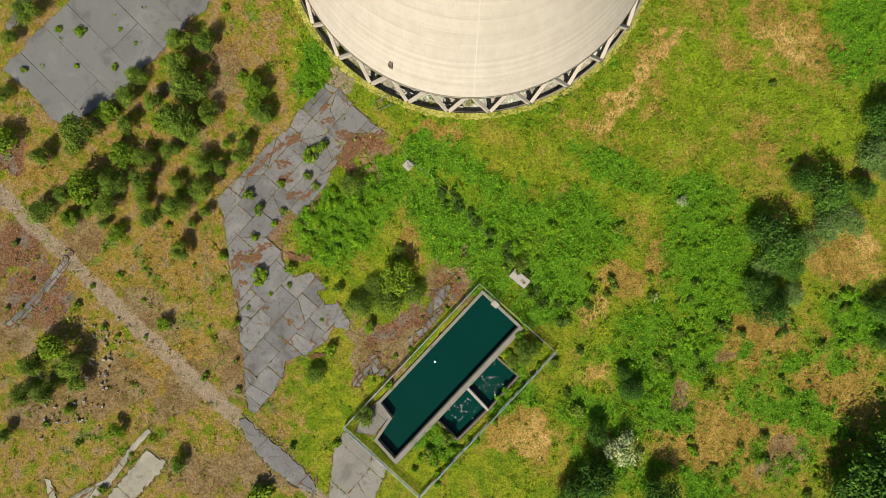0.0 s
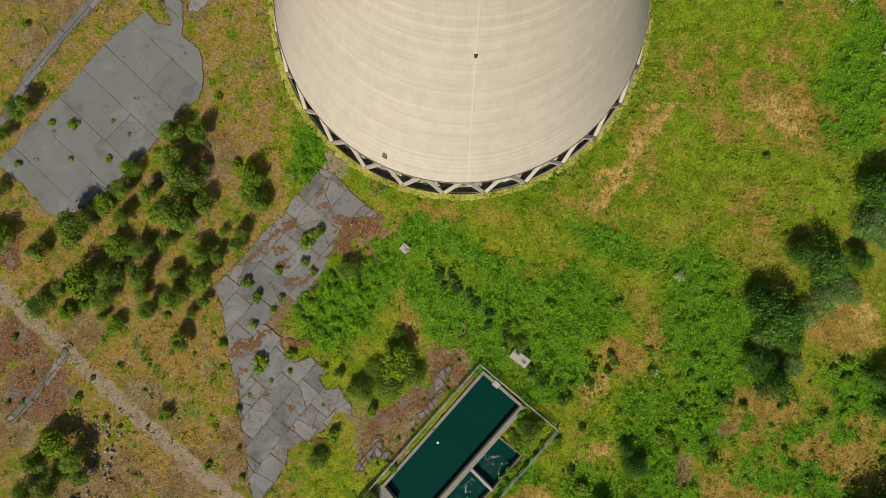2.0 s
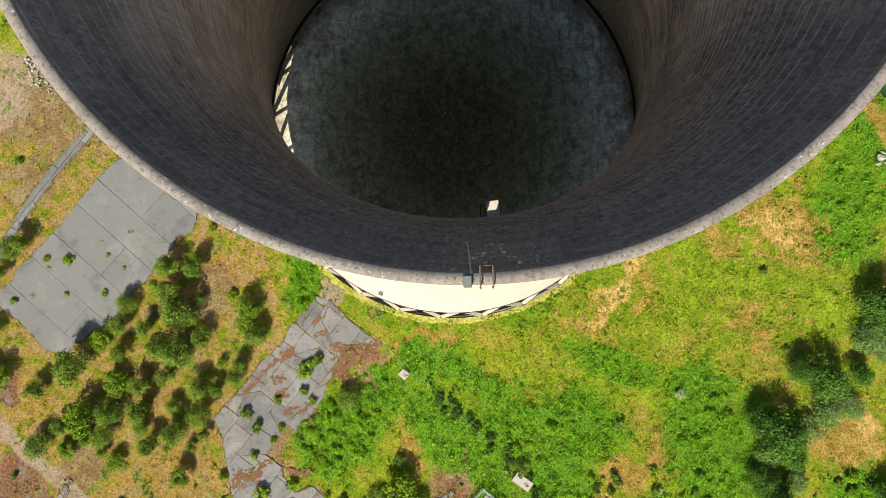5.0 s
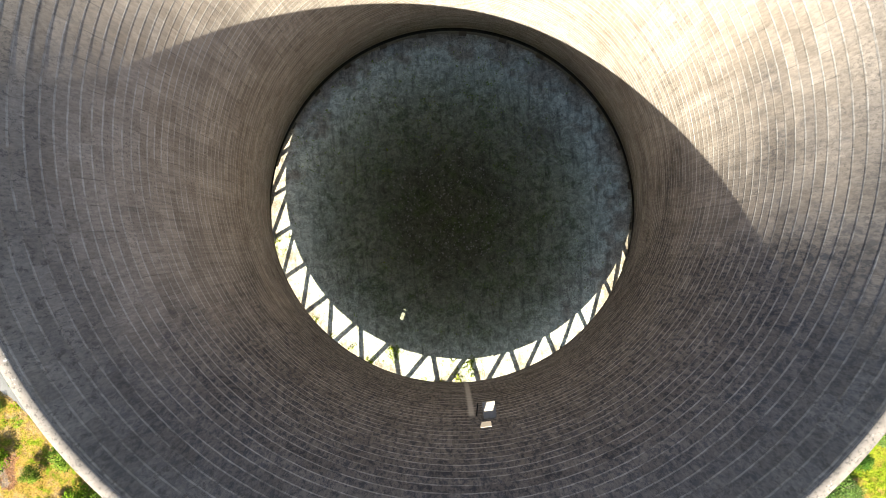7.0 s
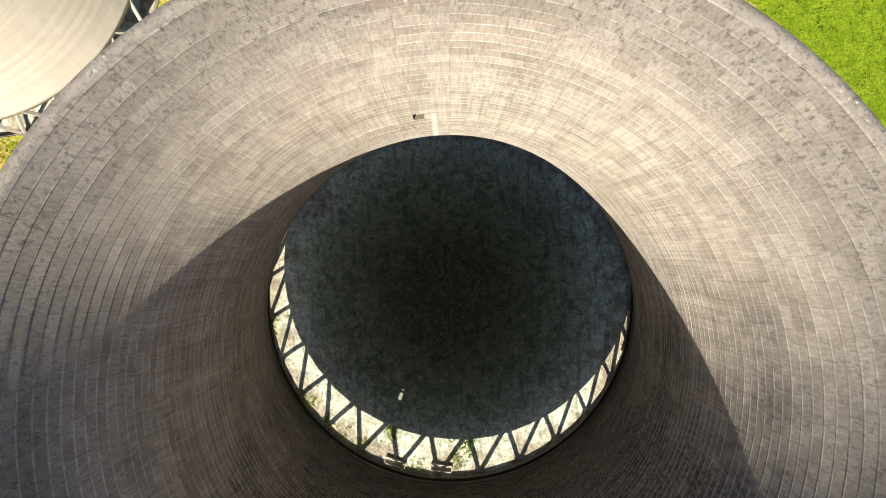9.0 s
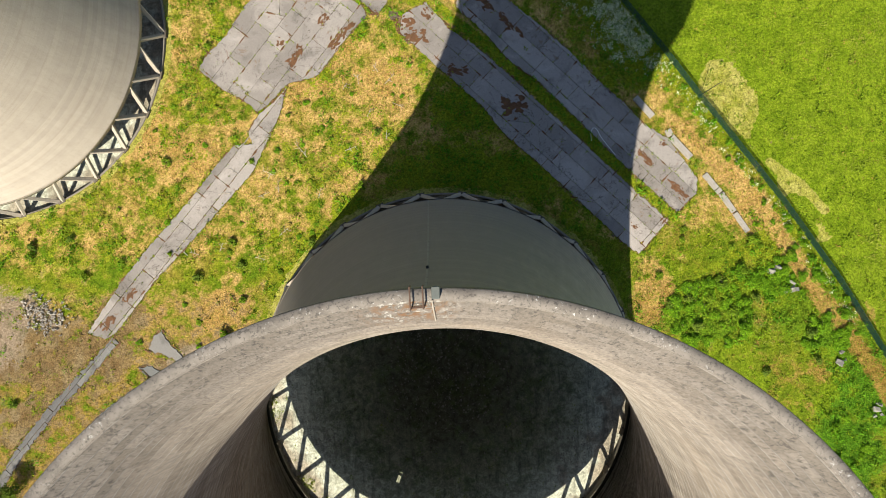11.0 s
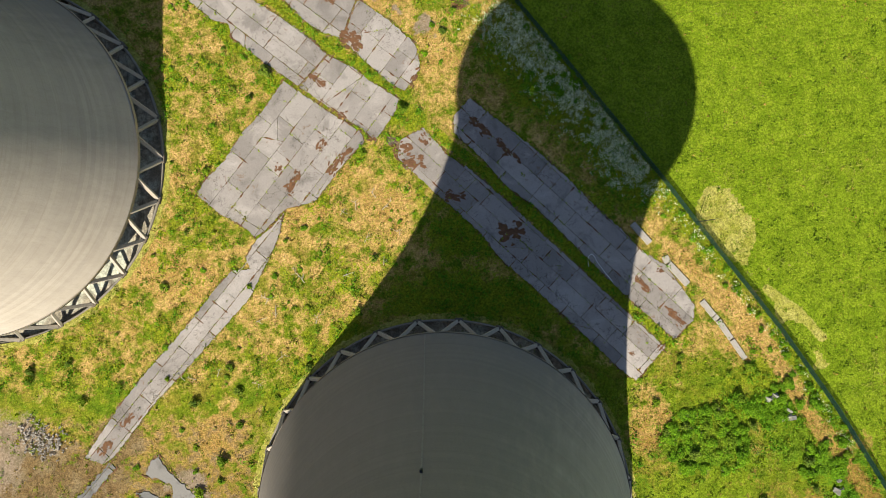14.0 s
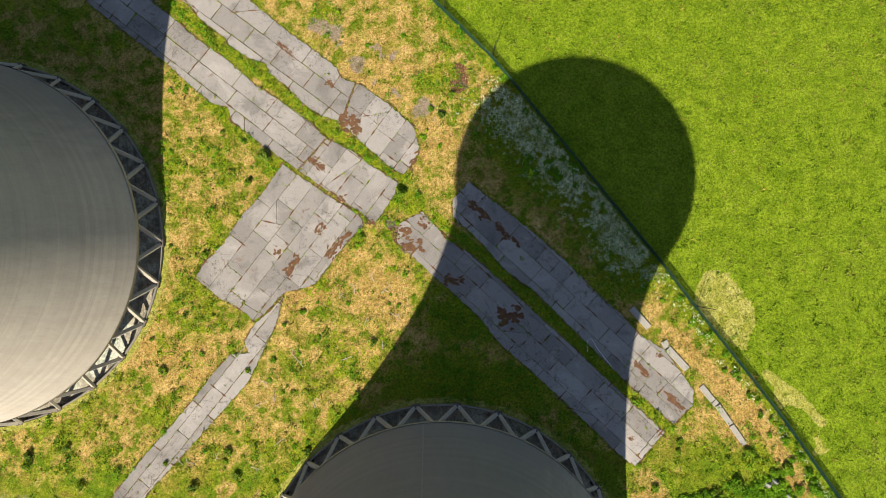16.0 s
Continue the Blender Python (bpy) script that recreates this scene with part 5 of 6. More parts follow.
# spots where the paving has crumbled: x, y, half length, half width, turn
PITS_N = [(-21.0, 190.8, 2.6, 0.5, -40), (-12.2, 182.9, 1.0, 0.9, 0), (-7.9, 173.5, 2.6, 1.7, -30), (5.6, 164.3, 0.7, 2.0, -25), (-15.8, 164.8, 2.2, 0.8, -40),
          (-10.9, 156.8, 1.1, 0.8, 0), (-16.0, 150.5, 1.3, 1.0, 45), (-25.9, 145.7, 0.9, 0.9, 0), (-22.4, 142.8, 2.4, 1.0, 55), (-12.1, 146.9, 3.6, 0.9, 48),
          (2.6, 148.8, 1.4, 1.2, 0), (4.3, 145.5, 2.2, 1.5, 0), (6.8, 150.4, 1.2, 1.0, -45), (13.0, 137.4, 2.0, 1.1, 0), (25.1, 128.6, 2.4, 1.9, 0),
          (22.8, 149.3, 7.2, 0.8, -46), (53.3, 115.2, 2.2, 0.7, -46), (59.8, 107.9, 2.5, 0.8, -48), (49.8, 100.4, 0.7, 0.6, 0), (57.3, 118.1, 0.8, 0.5, 0),
          (-61.9, 92.3, 2.0, 0.7, 48), (-67.2, 86.4, 1.7, 1.0, 50), (-4.8, 151.1, 1.0, 0.6, 0)]
PITS_S = [(-33.0, 23.7, 1.8, 1.2, 30), (-37.6, 20.7, 2.8, 0.6, 42), (-41.5, 17.0, 2.4, 0.5, 42), (-35.5, 18.1, 1.5, 0.9, 0), (-35.0, 15.0, 1.5, 1.0, 0), (-21.8, 24.2, 1.8, 1.2, 0),
          (-20.8, 21.0, 2.8, 1.8, 55), (-15.6, 24.3, 2.2, 0.6, 0), (-25.5, 27.3, 1.4, 0.6, 0), (-26.0, 30.4, 1.5, 0.5, 40), (-33.2, 11.3, 1.8, 0.6, 20),
          (-30.1, 11.2, 1.8, 0.5, 40), (-28.2, 9.3, 1.8, 0.6, 45), (-43.4, -2.3, 3.1, 1.2, 0), (-45.9, -4.1, 1.2, 1.5, 0), (-39.6, 0.2, 1.5, 0.8, 0), (-32.1, -2.4, 2.5, 1.0, 0),
          (-34.2, -16.7, 0.7, 1.1, 0), (-34.9, -21.1, 1.0, 0.7, 0), (-44.7, -7.9, 1.0, 0.8, 0), (-46.0, -10.3, 0.6, 1.5, 0), (-40.0, -13.5, 1.0, 0.4, 0), (-28.7, -24.3, 1.8, 0.5, 10)]


def crumbled():
    """Ragged brown spills of broken paving, moss and soil, lying on the slabs."""
    rng = random.Random(61)
    verts, faces = [], []

    def spill(x, y, a, b, turn):
        n, base = 18, len(verts)
        c, s = math.cos(radians(turn)), math.sin(radians(turn))
        wob = [rng.uniform(0.55, 1.25) for _ in range(n)]
        verts.append((x, y, 0.125))
        for k in range(n):
            w = 0.5 * wob[k] + 0.25 * wob[k - 1] + 0.25 * rng.uniform(0.4, 1.4)
            u, v = a * w * math.cos(2 * math.pi * k / n), b * w * math.sin(2 * math.pi * k / n)
            verts.append((x + u * c - v * s, y + u * s + v * c, 0.095))
            faces.append((base, base + 1 + k, base + 1 + (k + 1) % n))

    for x, y, a, b, turn in PITS_N + PITS_S:
        c, s = math.cos(radians(turn)), math.sin(radians(turn))
        for _ in range(int(10 + 12 * a)):
            u, v = rng.uniform(-1, 1) * a, rng.gauss(0, 0.5) * b
            k = rng.uniform(0.10, 0.42)
            spill(x + u * c - v * s, y + u * s + v * c, max(0.15, k * min(a, 2.2)), max(0.10, k * b * 0.8), turn + rng.uniform(-35, 35))
    near = [j for j in JOINTS if not (-96 < j[0][0] < -46 and 26 < j[0][1] < 74)]
    for (ax, ay), (bx, by) in rng.sample(near, min(len(near), 700)):
        u, d = rng.random(), math.degrees(math.atan2(by - ay, bx - ax))
        spill(ax + u * (bx - ax), ay + u * (by - ay), rng.uniform(0.2, 1.3), rng.uniform(0.06, 0.22), d)
    tagged(new("crumbled_paving", mesh_of("crumbled_paving", verts, faces, SPILL)), "rust-brown crumbled paving and moss on the slabs", "rubble", kind="stuff")


crumbled()


# ---------------------------------------------------------------- trees and shrubs
def crown_arrays(rng, n, size, squash, lobes, spread=0.62, droop=0.0, base=0.35):
    """Leaf quads over a lumpy crown of radius 1: corners (n, 4, 3)."""
    centres = []
    for k in range(lobes):
        a, r = rng.uniform(0, 2 * np.pi), spread * np.sqrt(rng.uniform(0, 1))
        h = base + squash * rng.uniform(0.25, 1.0) * (1.15 - r)
        centres.append((r * np.cos(a), r * np.sin(a), h, rng.uniform(0.26, 0.50)))
    centres = np.array(centres)
    pick = rng.integers(0, lobes, n)
    d = rng.normal(size=(n, 3))
    d /= np.linalg.norm(d, axis=1, keepdims=True)
    d[:, 2] = np.where(d[:, 2] < -0.35, -d[:, 2], d[:, 2])
    rad = centres[pick, 3] * rng.uniform(0.55, 1.12, n)
    p = centres[pick, :3] + d * rad[:, None] * (1, 1, 0.85 + 0.4 * squash)
    p[:, 2] -= droop * rng.uniform(0, 1, n)
    p[:, 2] = np.maximum(p[:, 2], 0.08)
    nrm = d + rng.normal(scale=0.55, size=(n, 3)) + (0, 0, 0.35)
    nrm /= np.linalg.norm(nrm, axis=1, keepdims=True)
    return leaf_quads(rng, p, nrm, size * rng.uniform(0.6, 1.4, n))


def leaf_quads(rng, p, nrm, s, aspect=0.62):
    n = len(p)
    t = np.cross(nrm, rng.normal(size=(n, 3)))
    t /= np.linalg.norm(t, axis=1, keepdims=True) + 1e-9
    b = np.cross(nrm, t)
    s = np.asarray(s)[:, None]
    return np.stack([p - t * s, p - b * s * aspect, p + t * s, p + b * s * aspect], 1)


def quads_mesh(name, quads, material):
    n = len(quads)
    me = bpy.data.meshes.new(name)
    me.vertices.add(4 * n), me.loops.add(4 * n), me.polygons.add(n)
    me.vertices.foreach_set("co", quads.astype(np.float32).ravel())
    me.loops.foreach_set("vertex_index", np.arange(4 * n, dtype=np.int32))
    me.polygons.foreach_set("loop_start", np.arange(0, 4 * n, 4, dtype=np.int32))
    me.materials.append(material)
    me.update(calc_edges=True)
    return me


def trunk_mesh(seed, top, width):
    rng = random.Random(seed)
    bm = bmesh.new()
    add_rod(bm, (0, 0, -0.1), (0.03, 0.02, top), width, 7, width * 0.45)
    for k in range(5):
        a = k * 1.26 + rng.uniform(-0.4, 0.4)
        z = top * rng.uniform(0.45, 0.95)
        add_rod(bm, (0, 0, z), (0.5 * math.cos(a), 0.5 * math.sin(a), z + rng.uniform(0.25, 0.5)), width * 0.4, 5, width * 0.12)
    me = bpy.data.meshes.new("trunk")
    bm.to_mesh(me), bm.free()
    me.materials.append(BARK)
    return me


KINDS = {}


def kind_of_plant(key, count, n, size, squash, lobes, material, trunk, **more):
    KINDS[key] = []
    for k in range(count):
        rng = np.random.default_rng(100 * len(KINDS) + k)
        me = quads_mesh("crown", crown_arrays(rng, n, size, squash * rng.uniform(0.85, 1.15), lobes, **more), material)
        KINDS[key].append((me, trunk_mesh(k, trunk[0], trunk[1])))


kind_of_plant("pine", 8, 3000, 0.050, 1.35, 18, PINE, (1.0, 0.06), base=0.25)
kind_of_plant("sapling", 4, 2000, 0.060, 1.0, 14, LIME, (0.8, 0.05), base=0.15)
kind_of_plant("bramble", 5, 900, 0.085, 0.8, 9, BRAMBLE, (0.5, 0.05), base=0.05)
kind_of_plant("shrub", 6, 420, 0.13, 0.7, 8, LIME, (0.5, 0.05), base=0.05)
kind_of_plant("dark_shrub", 4, 420, 0.13, 0.8, 8, PINE, (0.5, 0.05), base=0.05)
kind_of_plant("hedge_shrub", 4, 520, 0.12, 1.0, 8, HEDGE, (0.5, 0.05), base=0.1)
kind_of_plant("dark_tree", 5, 4500, 0.042, 1.1, 26, DARK, (1.0, 0.07), spread=0.72, base=0.3)
kind_of_plant("broad_tree", 4, 3600, 0.044, 0.85, 22, PINE, (0.9, 0.06), spread=0.7, base=0.2)
kind_of_plant("willow", 4, 4200, 0.040, 0.8, 24, GREY, (0.9, 0.06), spread=0.72, droop=0.15, base=0.2)
kind_of_plant("elder", 2, 1400, 0.055, 0.8, 16, ELDERLEAF, (0.7, 0.05), spread=0.68, base=0.25)


def scaled_plant(name, key, x, y, r, rng, label, category, group, stretch=1.0):
    k = rng.randrange(len(KINDS[key]))
    ob = empty(name, pose(x, y, -0.05, 0, 0, rng.uniform(0, 360)), label, category, group)
    ob.scale = (r, r, r * stretch * rng.uniform(0.85, 1.15))
    child("trunk", KINDS[key][k][1], ob)
    child("crown", KINDS[key][k][0], ob)
    return ob


PINES_A = [
    (-56.3, 44.6, 2.5), (-51.1, 44.2, 2.2), (-56.4, 39, 2.7), (-50.9, 37, 1.2), (-66.4, 37, 2.2), (-54.6, 34, 3.2), (-62.8, 31.6, 2.2),
    (-67.8, 32.9, 2.2), (-72.8, 29.9, 2.7), (-68.5, 26.7, 2), (-56.6, 27.8, 3.1), (-50.4, 29, 2.2), (-54.8, 25.3, 2.5), (-61.6, 26.6, 1.7),
    (-77.9, 25, 3.5), (-81.1, 21.9, 1.7), (-87.3, 20.4, 1.7), (-95.4, 23.4, 3.2), (-69.9, 19.9, 2.7), (-64.9, 19.2, 2.5), (-59.2, 21, 2.2),
    (-52.4, 17.8, 2.7), (-48.7, 17.1, 1.5), (-65, 14.2, 3), (-71.2, 14.3, 3), (-77.5, 13.2, 3.5), (-58.1, 14.1, 1.5), (-51.9, 12.2, 2.5), (-82.5, 12, 2),
    (-86.9, 8.3, 2.7),
]
PINES_B = [
    (-73.8, 9.4, 2.5), (-65.7, 9.9, 1.7), (-63.2, 6.4, 2), (-57.6, 8.5, 2.5), (-52, 7.8, 1.2), (-82, 6.6, 1.7), (-95.2, 33.9, 2), (-44.3, 19.5, 1.7),
    (-40.3, 34.4, 2.5), (-39.2, 28.8, 2.2), (-43, 22, 1.5), (-71.4, 3.5, 2), (-57.7, -0.8, 2.1), (-61.5, -16.6, 1.7), (-85, -21.3, 3),
    (-89.1, -24.8, 2.7), (-81.3, -24.9, 3.1), (-91.5, -31, 2.2), (-86.8, -31.1, 2.2), (-80.1, -28.7, 2), (-83.4, -35.5, 1.2), (-72.2, -39.7, 1.7),
    (-96.7, -40.6, 1.7), (-59.2, -47.5, 1.7), (-77.6, 8.2, 1.5), (-74.5, 5.6, 1.2), (-47.4, 22.7, 1.2), (-55.1, 5.4, 1), (-89.2, 51.5, 2.5),
    (-93.7, 45.7, 1.5), (-41, 31.3, 2),
]
SHRUBS_WEST = [
    (-84.3, 48.1, 1), (-79.3, 47.6, 1.4), (-70.8, 48, 0.6), (-67.5, 45, 0.5), (-80.5, 40.2, 0.7), (-71.9, 39.8, 0.9), (-91.8, 39.4, 0.9),
    (-61.4, 40.9, 1), (-44, 36.9, 1.5), (-94.6, 1.5, 0.9), (-71.6, -5.9, 1), (-66.7, -11.6, 0.7), (-65.3, -6.1, 0.6), (-81.7, -43.1, 0.9),
    (-69.8, -45.5, 0.7), (-76.2, -53.2, 1.2), (-53.2, -28.6, 1), (-81.1, -12.4, 1), (-77.9, -8.3, 0.7), (-55.3, -4, 0.6), (-75.2, -17.1, 0.9),
    (-72.5, -19.2, 0.7), (-66.2, -19.7, 0.6), (-88.5, -38.8, 0.9), (-65.4, -42.3, 0.9), (-47.5, 51.9, 1.2), (-91, -6.6, 0.6), (-96.7, -12.8, 0.7),
    (-93.4, -12.8, 0.7), (-60.8, 4.8, 1),
]
SHRUBS_ROAD = [
    (-28.7, 19.9, 2.2), (-26.6, 22, 1.5), (-30, 15.4, 1.2), (-42.8, 11.1, 1.5), (-40.5, 8, 1.5), (-37.3, 5.1, 1), (-35.7, 13.8, 1.1), (-35.5, 7.6, 1),
    (-41.7, 2.3, 1.1), (-41, -6.7, 2.1), (-34.1, -4.9, 1.5), (-34.5, -8.6, 0.7), (-26.7, -8.1, 0.9), (-46.1, -16.6, 1), (-45.9, -31.6, 0.9),
    (-27.4, -16.3, 0.5), (-46.3, -25.3, 0.7), (-23.6, -9.4, 1.4), (-25, -23.1, 1.7), (-12.6, -30.8, 1.2), (-24.7, -43.8, 1.2), (-34.1, -44.3, 1),
    (-41.8, -54.5, 3.2), (-49, -2.2, 1.2), (-28.2, 13.1, 1.1), (-43.6, -13.5, 0.6), (-38.6, -10.4, 0.6),
]
TREES_MID = [
    (-20.1, 13.2, 3.2), (-18.6, -13.2, 3.7), (-11, -7.3, 4.5), (-12.4, -12.7, 4), (-7.1, -10.6, 3.2), (-16.8, -18, 1.7), (-10.2, -1.5, 1.7),
    (-28.8, -28.1, 2.7), (-18.4, -37.2, 2.7), (17.4, -23.9, 3.2), (16.4, -4.7, 2), (14.3, -26.1, 1.7), (19.9, -22.5, 1.7), (-15.4, -8.9, 2.5),
]
TREES_EAST = [
    (81.2, 10.3, 4.5), (77.5, 12.9, 2.7), (70.6, -0.7, 5.2), (68.1, 3.1, 3), (94.7, 25.7, 4.5), (69.2, -15, 3.7), (67.4, -10.6, 3), (89.9, 10.8, 2.5),
    (30.8, -50.8, 4.5), (27.7, -55.1, 3.7), (45.8, -53.8, 3.5), (89.4, -52.1, 6.9), (95.1, -46, 6.2), (85.1, -55.6, 4.7), (96.7, -53.5, 6.2),
    (40.4, -32.1, 2.5), (94.1, -15.3, 2.5), (38.6, -29, 1.7), (94.6, -22.2, 1.7), (32.2, -41.4, 2.2), (74.3, -6.4, 2.7),
]
WILLOWS = [
    (82.4, 2.9, 4.2), (86.1, 4.7, 3.5), (78.7, -0.8, 3.2), (93.7, 18.2, 4.2), (96.8, 15.1, 3.5), (75.5, -12, 2.7), (89.2, 2.8, 2.5), (69.9, -5.7, 3.2),
]
SHRUBS_EAST = [
    (38.3, 2.8, 1.6), (72.2, 34, 1), (82.1, 38.5, 0.6), (75.7, 16.6, 1), (86.5, 20.6, 0.6), (87.6, 27.6, 0.6), (36.3, -8.3, 1.1), (45, -12.2, 1.2),
    (57.2, -32, 1.6), (82.4, -23.5, 1.4), (73.4, -30.9, 1), (89.6, -29.3, 0.7), (87.2, -15.3, 1.2), (28.5, -37, 2), (53.7, -13.2, 1), (-0.3, -42.9, 1.7),
    (69.6, -43.1, 1.2), (54.6, -46.7, 1), (76.6, -20.1, 0.7), (84.8, -13.3, 1.1), (42.1, -46.5, 1.2), (10, -16.1, 0.9), (27.5, -14.5, 1.1),
    (-4.1, -45.9, 1.5), (59.8, -18.6, 1.5), (23.6, -26.3, 1.2), (51.1, -20.4, 1.2), (46.1, -26.6, 1.7),
]
ELDER = [
    (37.8, -45.2, 3.5), (52, 8.6, 1.1), (45.6, -12.2, 0.9),
]
SHRUBS_NORTH = [
    (-41.7, 146.3, 1), (-27.4, 167.2, 1.6), (-31.4, 161.9, 1.1), (2.2, 157.4, 1.5), (-5.7, 124.5, 1), (-52.4, 120.9, 1.1), (-9.5, 113.1, 1.1),
    (60.9, 99.1, 0.7), (60.1, 96.7, 0.9), (-54.5, 128.2, 0.6), (-63.4, 99.4, 1), (-37.2, 97.3, 1.1), (-21.4, 101.4, 1), (12.3, 174.1, 1),
    (15.1, 178.4, 1), (-24.9, 129.6, 0.7), (-6.9, 148, 0.9), (-33.5, 120.1, 0.7), (-83.3, 102.4, 1.1), (-74.4, 105.6, 1), (-46.8, 132.8, 0.7),
    (-36.6, 173.2, 0.6), (-37.5, 191.8, 0.1),
]
SHRUBS_NE = [
    (75.2, 95.4, 1.4), (60.7, 60.1, 0.5), (89.1, 55.9, 0.6), (65, 83.5, 1.5), (69.8, 80.1, 1.7), (62.1, 77.5, 1.5), (75, 82.9, 1.2), (83.2, 92.4, 1.1),
    (86.9, 74.7, 1.4), (87.7, 68.4, 1.1), (54.2, 89.2, 1.1), (60.4, 98.8, 0.9), (56.2, 82.8, 1.1), (95.7, 75.4, 1.1), (76.4, 66.6, 1.1),
    (72.9, 89.3, 1.5), (-38.9, 102.4, 1), (-82.7, 104.5, 1.1), (-71.8, 96.9, 1.1), (-46.8, 95.4, 1.2), (-41.3, 82.6, 1.5), (-46.7, 75.4, 1.5),
    (-37.1, 89.8, 1.1), (-88.8, 70, 1), (-52.8, 100.8, 0.7), (67.8, 87.1, 1.6), (60.1, 83.8, 1.2),
]



def plant_all():
    rng = random.Random(11)
    for x, y, r in PINES_A + PINES_B:
        key = "pine" if rng.random() < 0.72 else "sapling"
        scaled_plant("young_tree", key, x, y, r * rng.uniform(1.15, 1.4), rng, "young bushy tree on dry scrubland" if key == "pine" else "young bright green tree on dry scrubland",
                     "tree", "young trees of the scrub")
    for rows, group in ((SHRUBS_WEST, "shrubs of the scrub"), (SHRUBS_ROAD, "shrubs along the broken road"), (SHRUBS_NORTH, "shrubs among the slabs"), (SHRUBS_NE, "shrubs beside the meadow fence")):
        for x, y, r in rows:
            if taken(np.array(x), np.array(y)):
                continue
            key = "shrub" if rng.random() < 0.7 else "dark_shrub"
            scaled_plant("shrub", key, x, y, r * 1.1, rng, "low bright green shrub growing wild" if key == "shrub" else "low dark green shrub growing wild", "shrub", group, 0.9)
    for x, y, r in SHRUBS_EAST:
        if not taken(np.array(x), np.array(y)):
            scaled_plant("shrub", "dark_shrub", x, y, r * 1.1, rng, "dark green shrub in rough grass", "shrub", "shrubs of the grassland", 0.9)
    for x, y, r in TREES_MID:
        scaled_plant("broadleaf_tree", "broad_tree" if rng.random() < 0.75 else "sapling", x, y, r, rng, "spreading mid-green tree near the tank and road", "tree", "trees near the tank", 0.9)
    for x, y, r in TREES_EAST:
        scaled_plant("broadleaf_tree", "dark_tree", x, y, r * 1.2, rng, "dense dark green tree in a hedgerow", "tree", "hedgerow trees", 1.1)
    for x, y, r in WILLOWS:
        scaled_plant("willow", "willow", x, y, r * 1.05, rng, "grey-green willow in a hedgerow", "tree", "hedgerow trees", 1.0)
    for x, y, r in ELDER:
        scaled_plant("elder", "elder", x, y, r * 1.35, rng, "elder bush covered in white blossom", "shrub", "elders", 0.9)


def thickets():
    """Bramble and nettle bushes that stand close together in the lush hollows."""
    rng = random.Random(13)
    for x, y, a, b, n in ((-24, 5, 8.5, 8, 40), (-17, 13, 5, 6, 9), (57, 2, 6, 11, 14), (48, -24, 11, 7, 16), (60, -12, 6, 6, 8), (91, -17, 6, 6, 7), (65, 80, 9.5, 7.5, 48),
                          (34, 163, 9, 6, 10), (-28, 38, 4, 6, 7), (20, 1, 11, 5, 12), (44, -33, 6, 4, 6), (12, -34, 4, 4, 4), (93, 46, 5, 10, 8), (82, 88, 8, 5, 26), (92, 74, 8, 5, 22), (76, 87, 5, 5, 10)):
        for _ in range(n):
            u, r = rng.uniform(0, 2 * math.pi), math.sqrt(rng.random())
            px, py = x + a * r * math.cos(u), y + b * r * math.sin(u)
            if taken(np.array(px), np.array(py)) or paved(np.array(px), np.array(py)):
                continue
            scaled_plant("bramble_bush", "bramble", px, py, rng.uniform(0.9, 1.9), rng, "sprawling bright green bramble bush", "shrub", "brambles in the hollows", rng.uniform(0.5, 0.8))


def hedge_lines():
    """Scrub that has grown along the old fence and round the tank."""
    rng = random.Random(17)
    for (ax, ay), (bx, by), gap, low, high, key, group in (((-2, 13.5), (26, -17), 1.5, 1.0, 1.7, "hedge_shrub", "scrub along the old fence"),
                                                           ((23, -25), (-4, -53), 2.2, 0.7, 1.4, "bramble", "brambles round the tank"),
                                                           ((18, -20), (12, -26), 1.6, 0.8, 1.4, "bramble", "brambles round the tank"),
                                                           ((1, -44), (-8, -50), 1.8, 0.8, 1.3, "bramble", "brambles round the tank"),
                                                           ((4, -8), (-21, -36), 2.6, 0.4, 0.8, "shrub", "brambles round the tank"),
                                                           ((62, 130), (96, 78), 2.6, 0.7, 1.3, "bramble", "brambles along the green fence"),
                                                           ((24, 186), (56, 138), 3.0, 0.7, 1.2, "bramble", "brambles along the green fence")):
        n = int(math.hypot(bx - ax, by - ay) / gap)
        for k in range(n):
            u = (k + rng.random()) / n
            x, y = ax + u * (bx - ax) + rng.gauss(0, 0.9), ay + u * (by - ay) + rng.gauss(0, 0.9)
            if taken(np.array(x), np.array(y)) or paved(np.array(x), np.array(y)):
                continue
            scaled_plant("shrub", key, x, y, rng.uniform(low, high), rng, "dark green shrub grown through an old fence" if key == "hedge_shrub" else "bright green bramble beside a fence", "shrub", group, 0.8)


def southeast_scrub():
    """Shrubs that dot the rough ground beyond the tank, thicker where it is lush."""
    rng = random.Random(19)
    made = 0
    while made < 95:
        x, y = rng.uniform(26, 100), rng.uniform(-58, -8)
        w = float(mottle(np.array(x), np.array(y), 12, 97))
        if rng.random() > 2.2 * w ** 3 or inside(np.array(x), np.array(y), POOL_OUT):
            continue
        key = rng.choice(("hedge_shrub", "bramble", "dark_shrub", "shrub"))
        scaled_plant("shrub", key, x, y, rng.uniform(0.5, 1.5), rng, "wild shrub in rough ground, mid to dark green", "shrub", "shrubs of the rough ground", rng.uniform(0.7, 1.0))
        made += 1


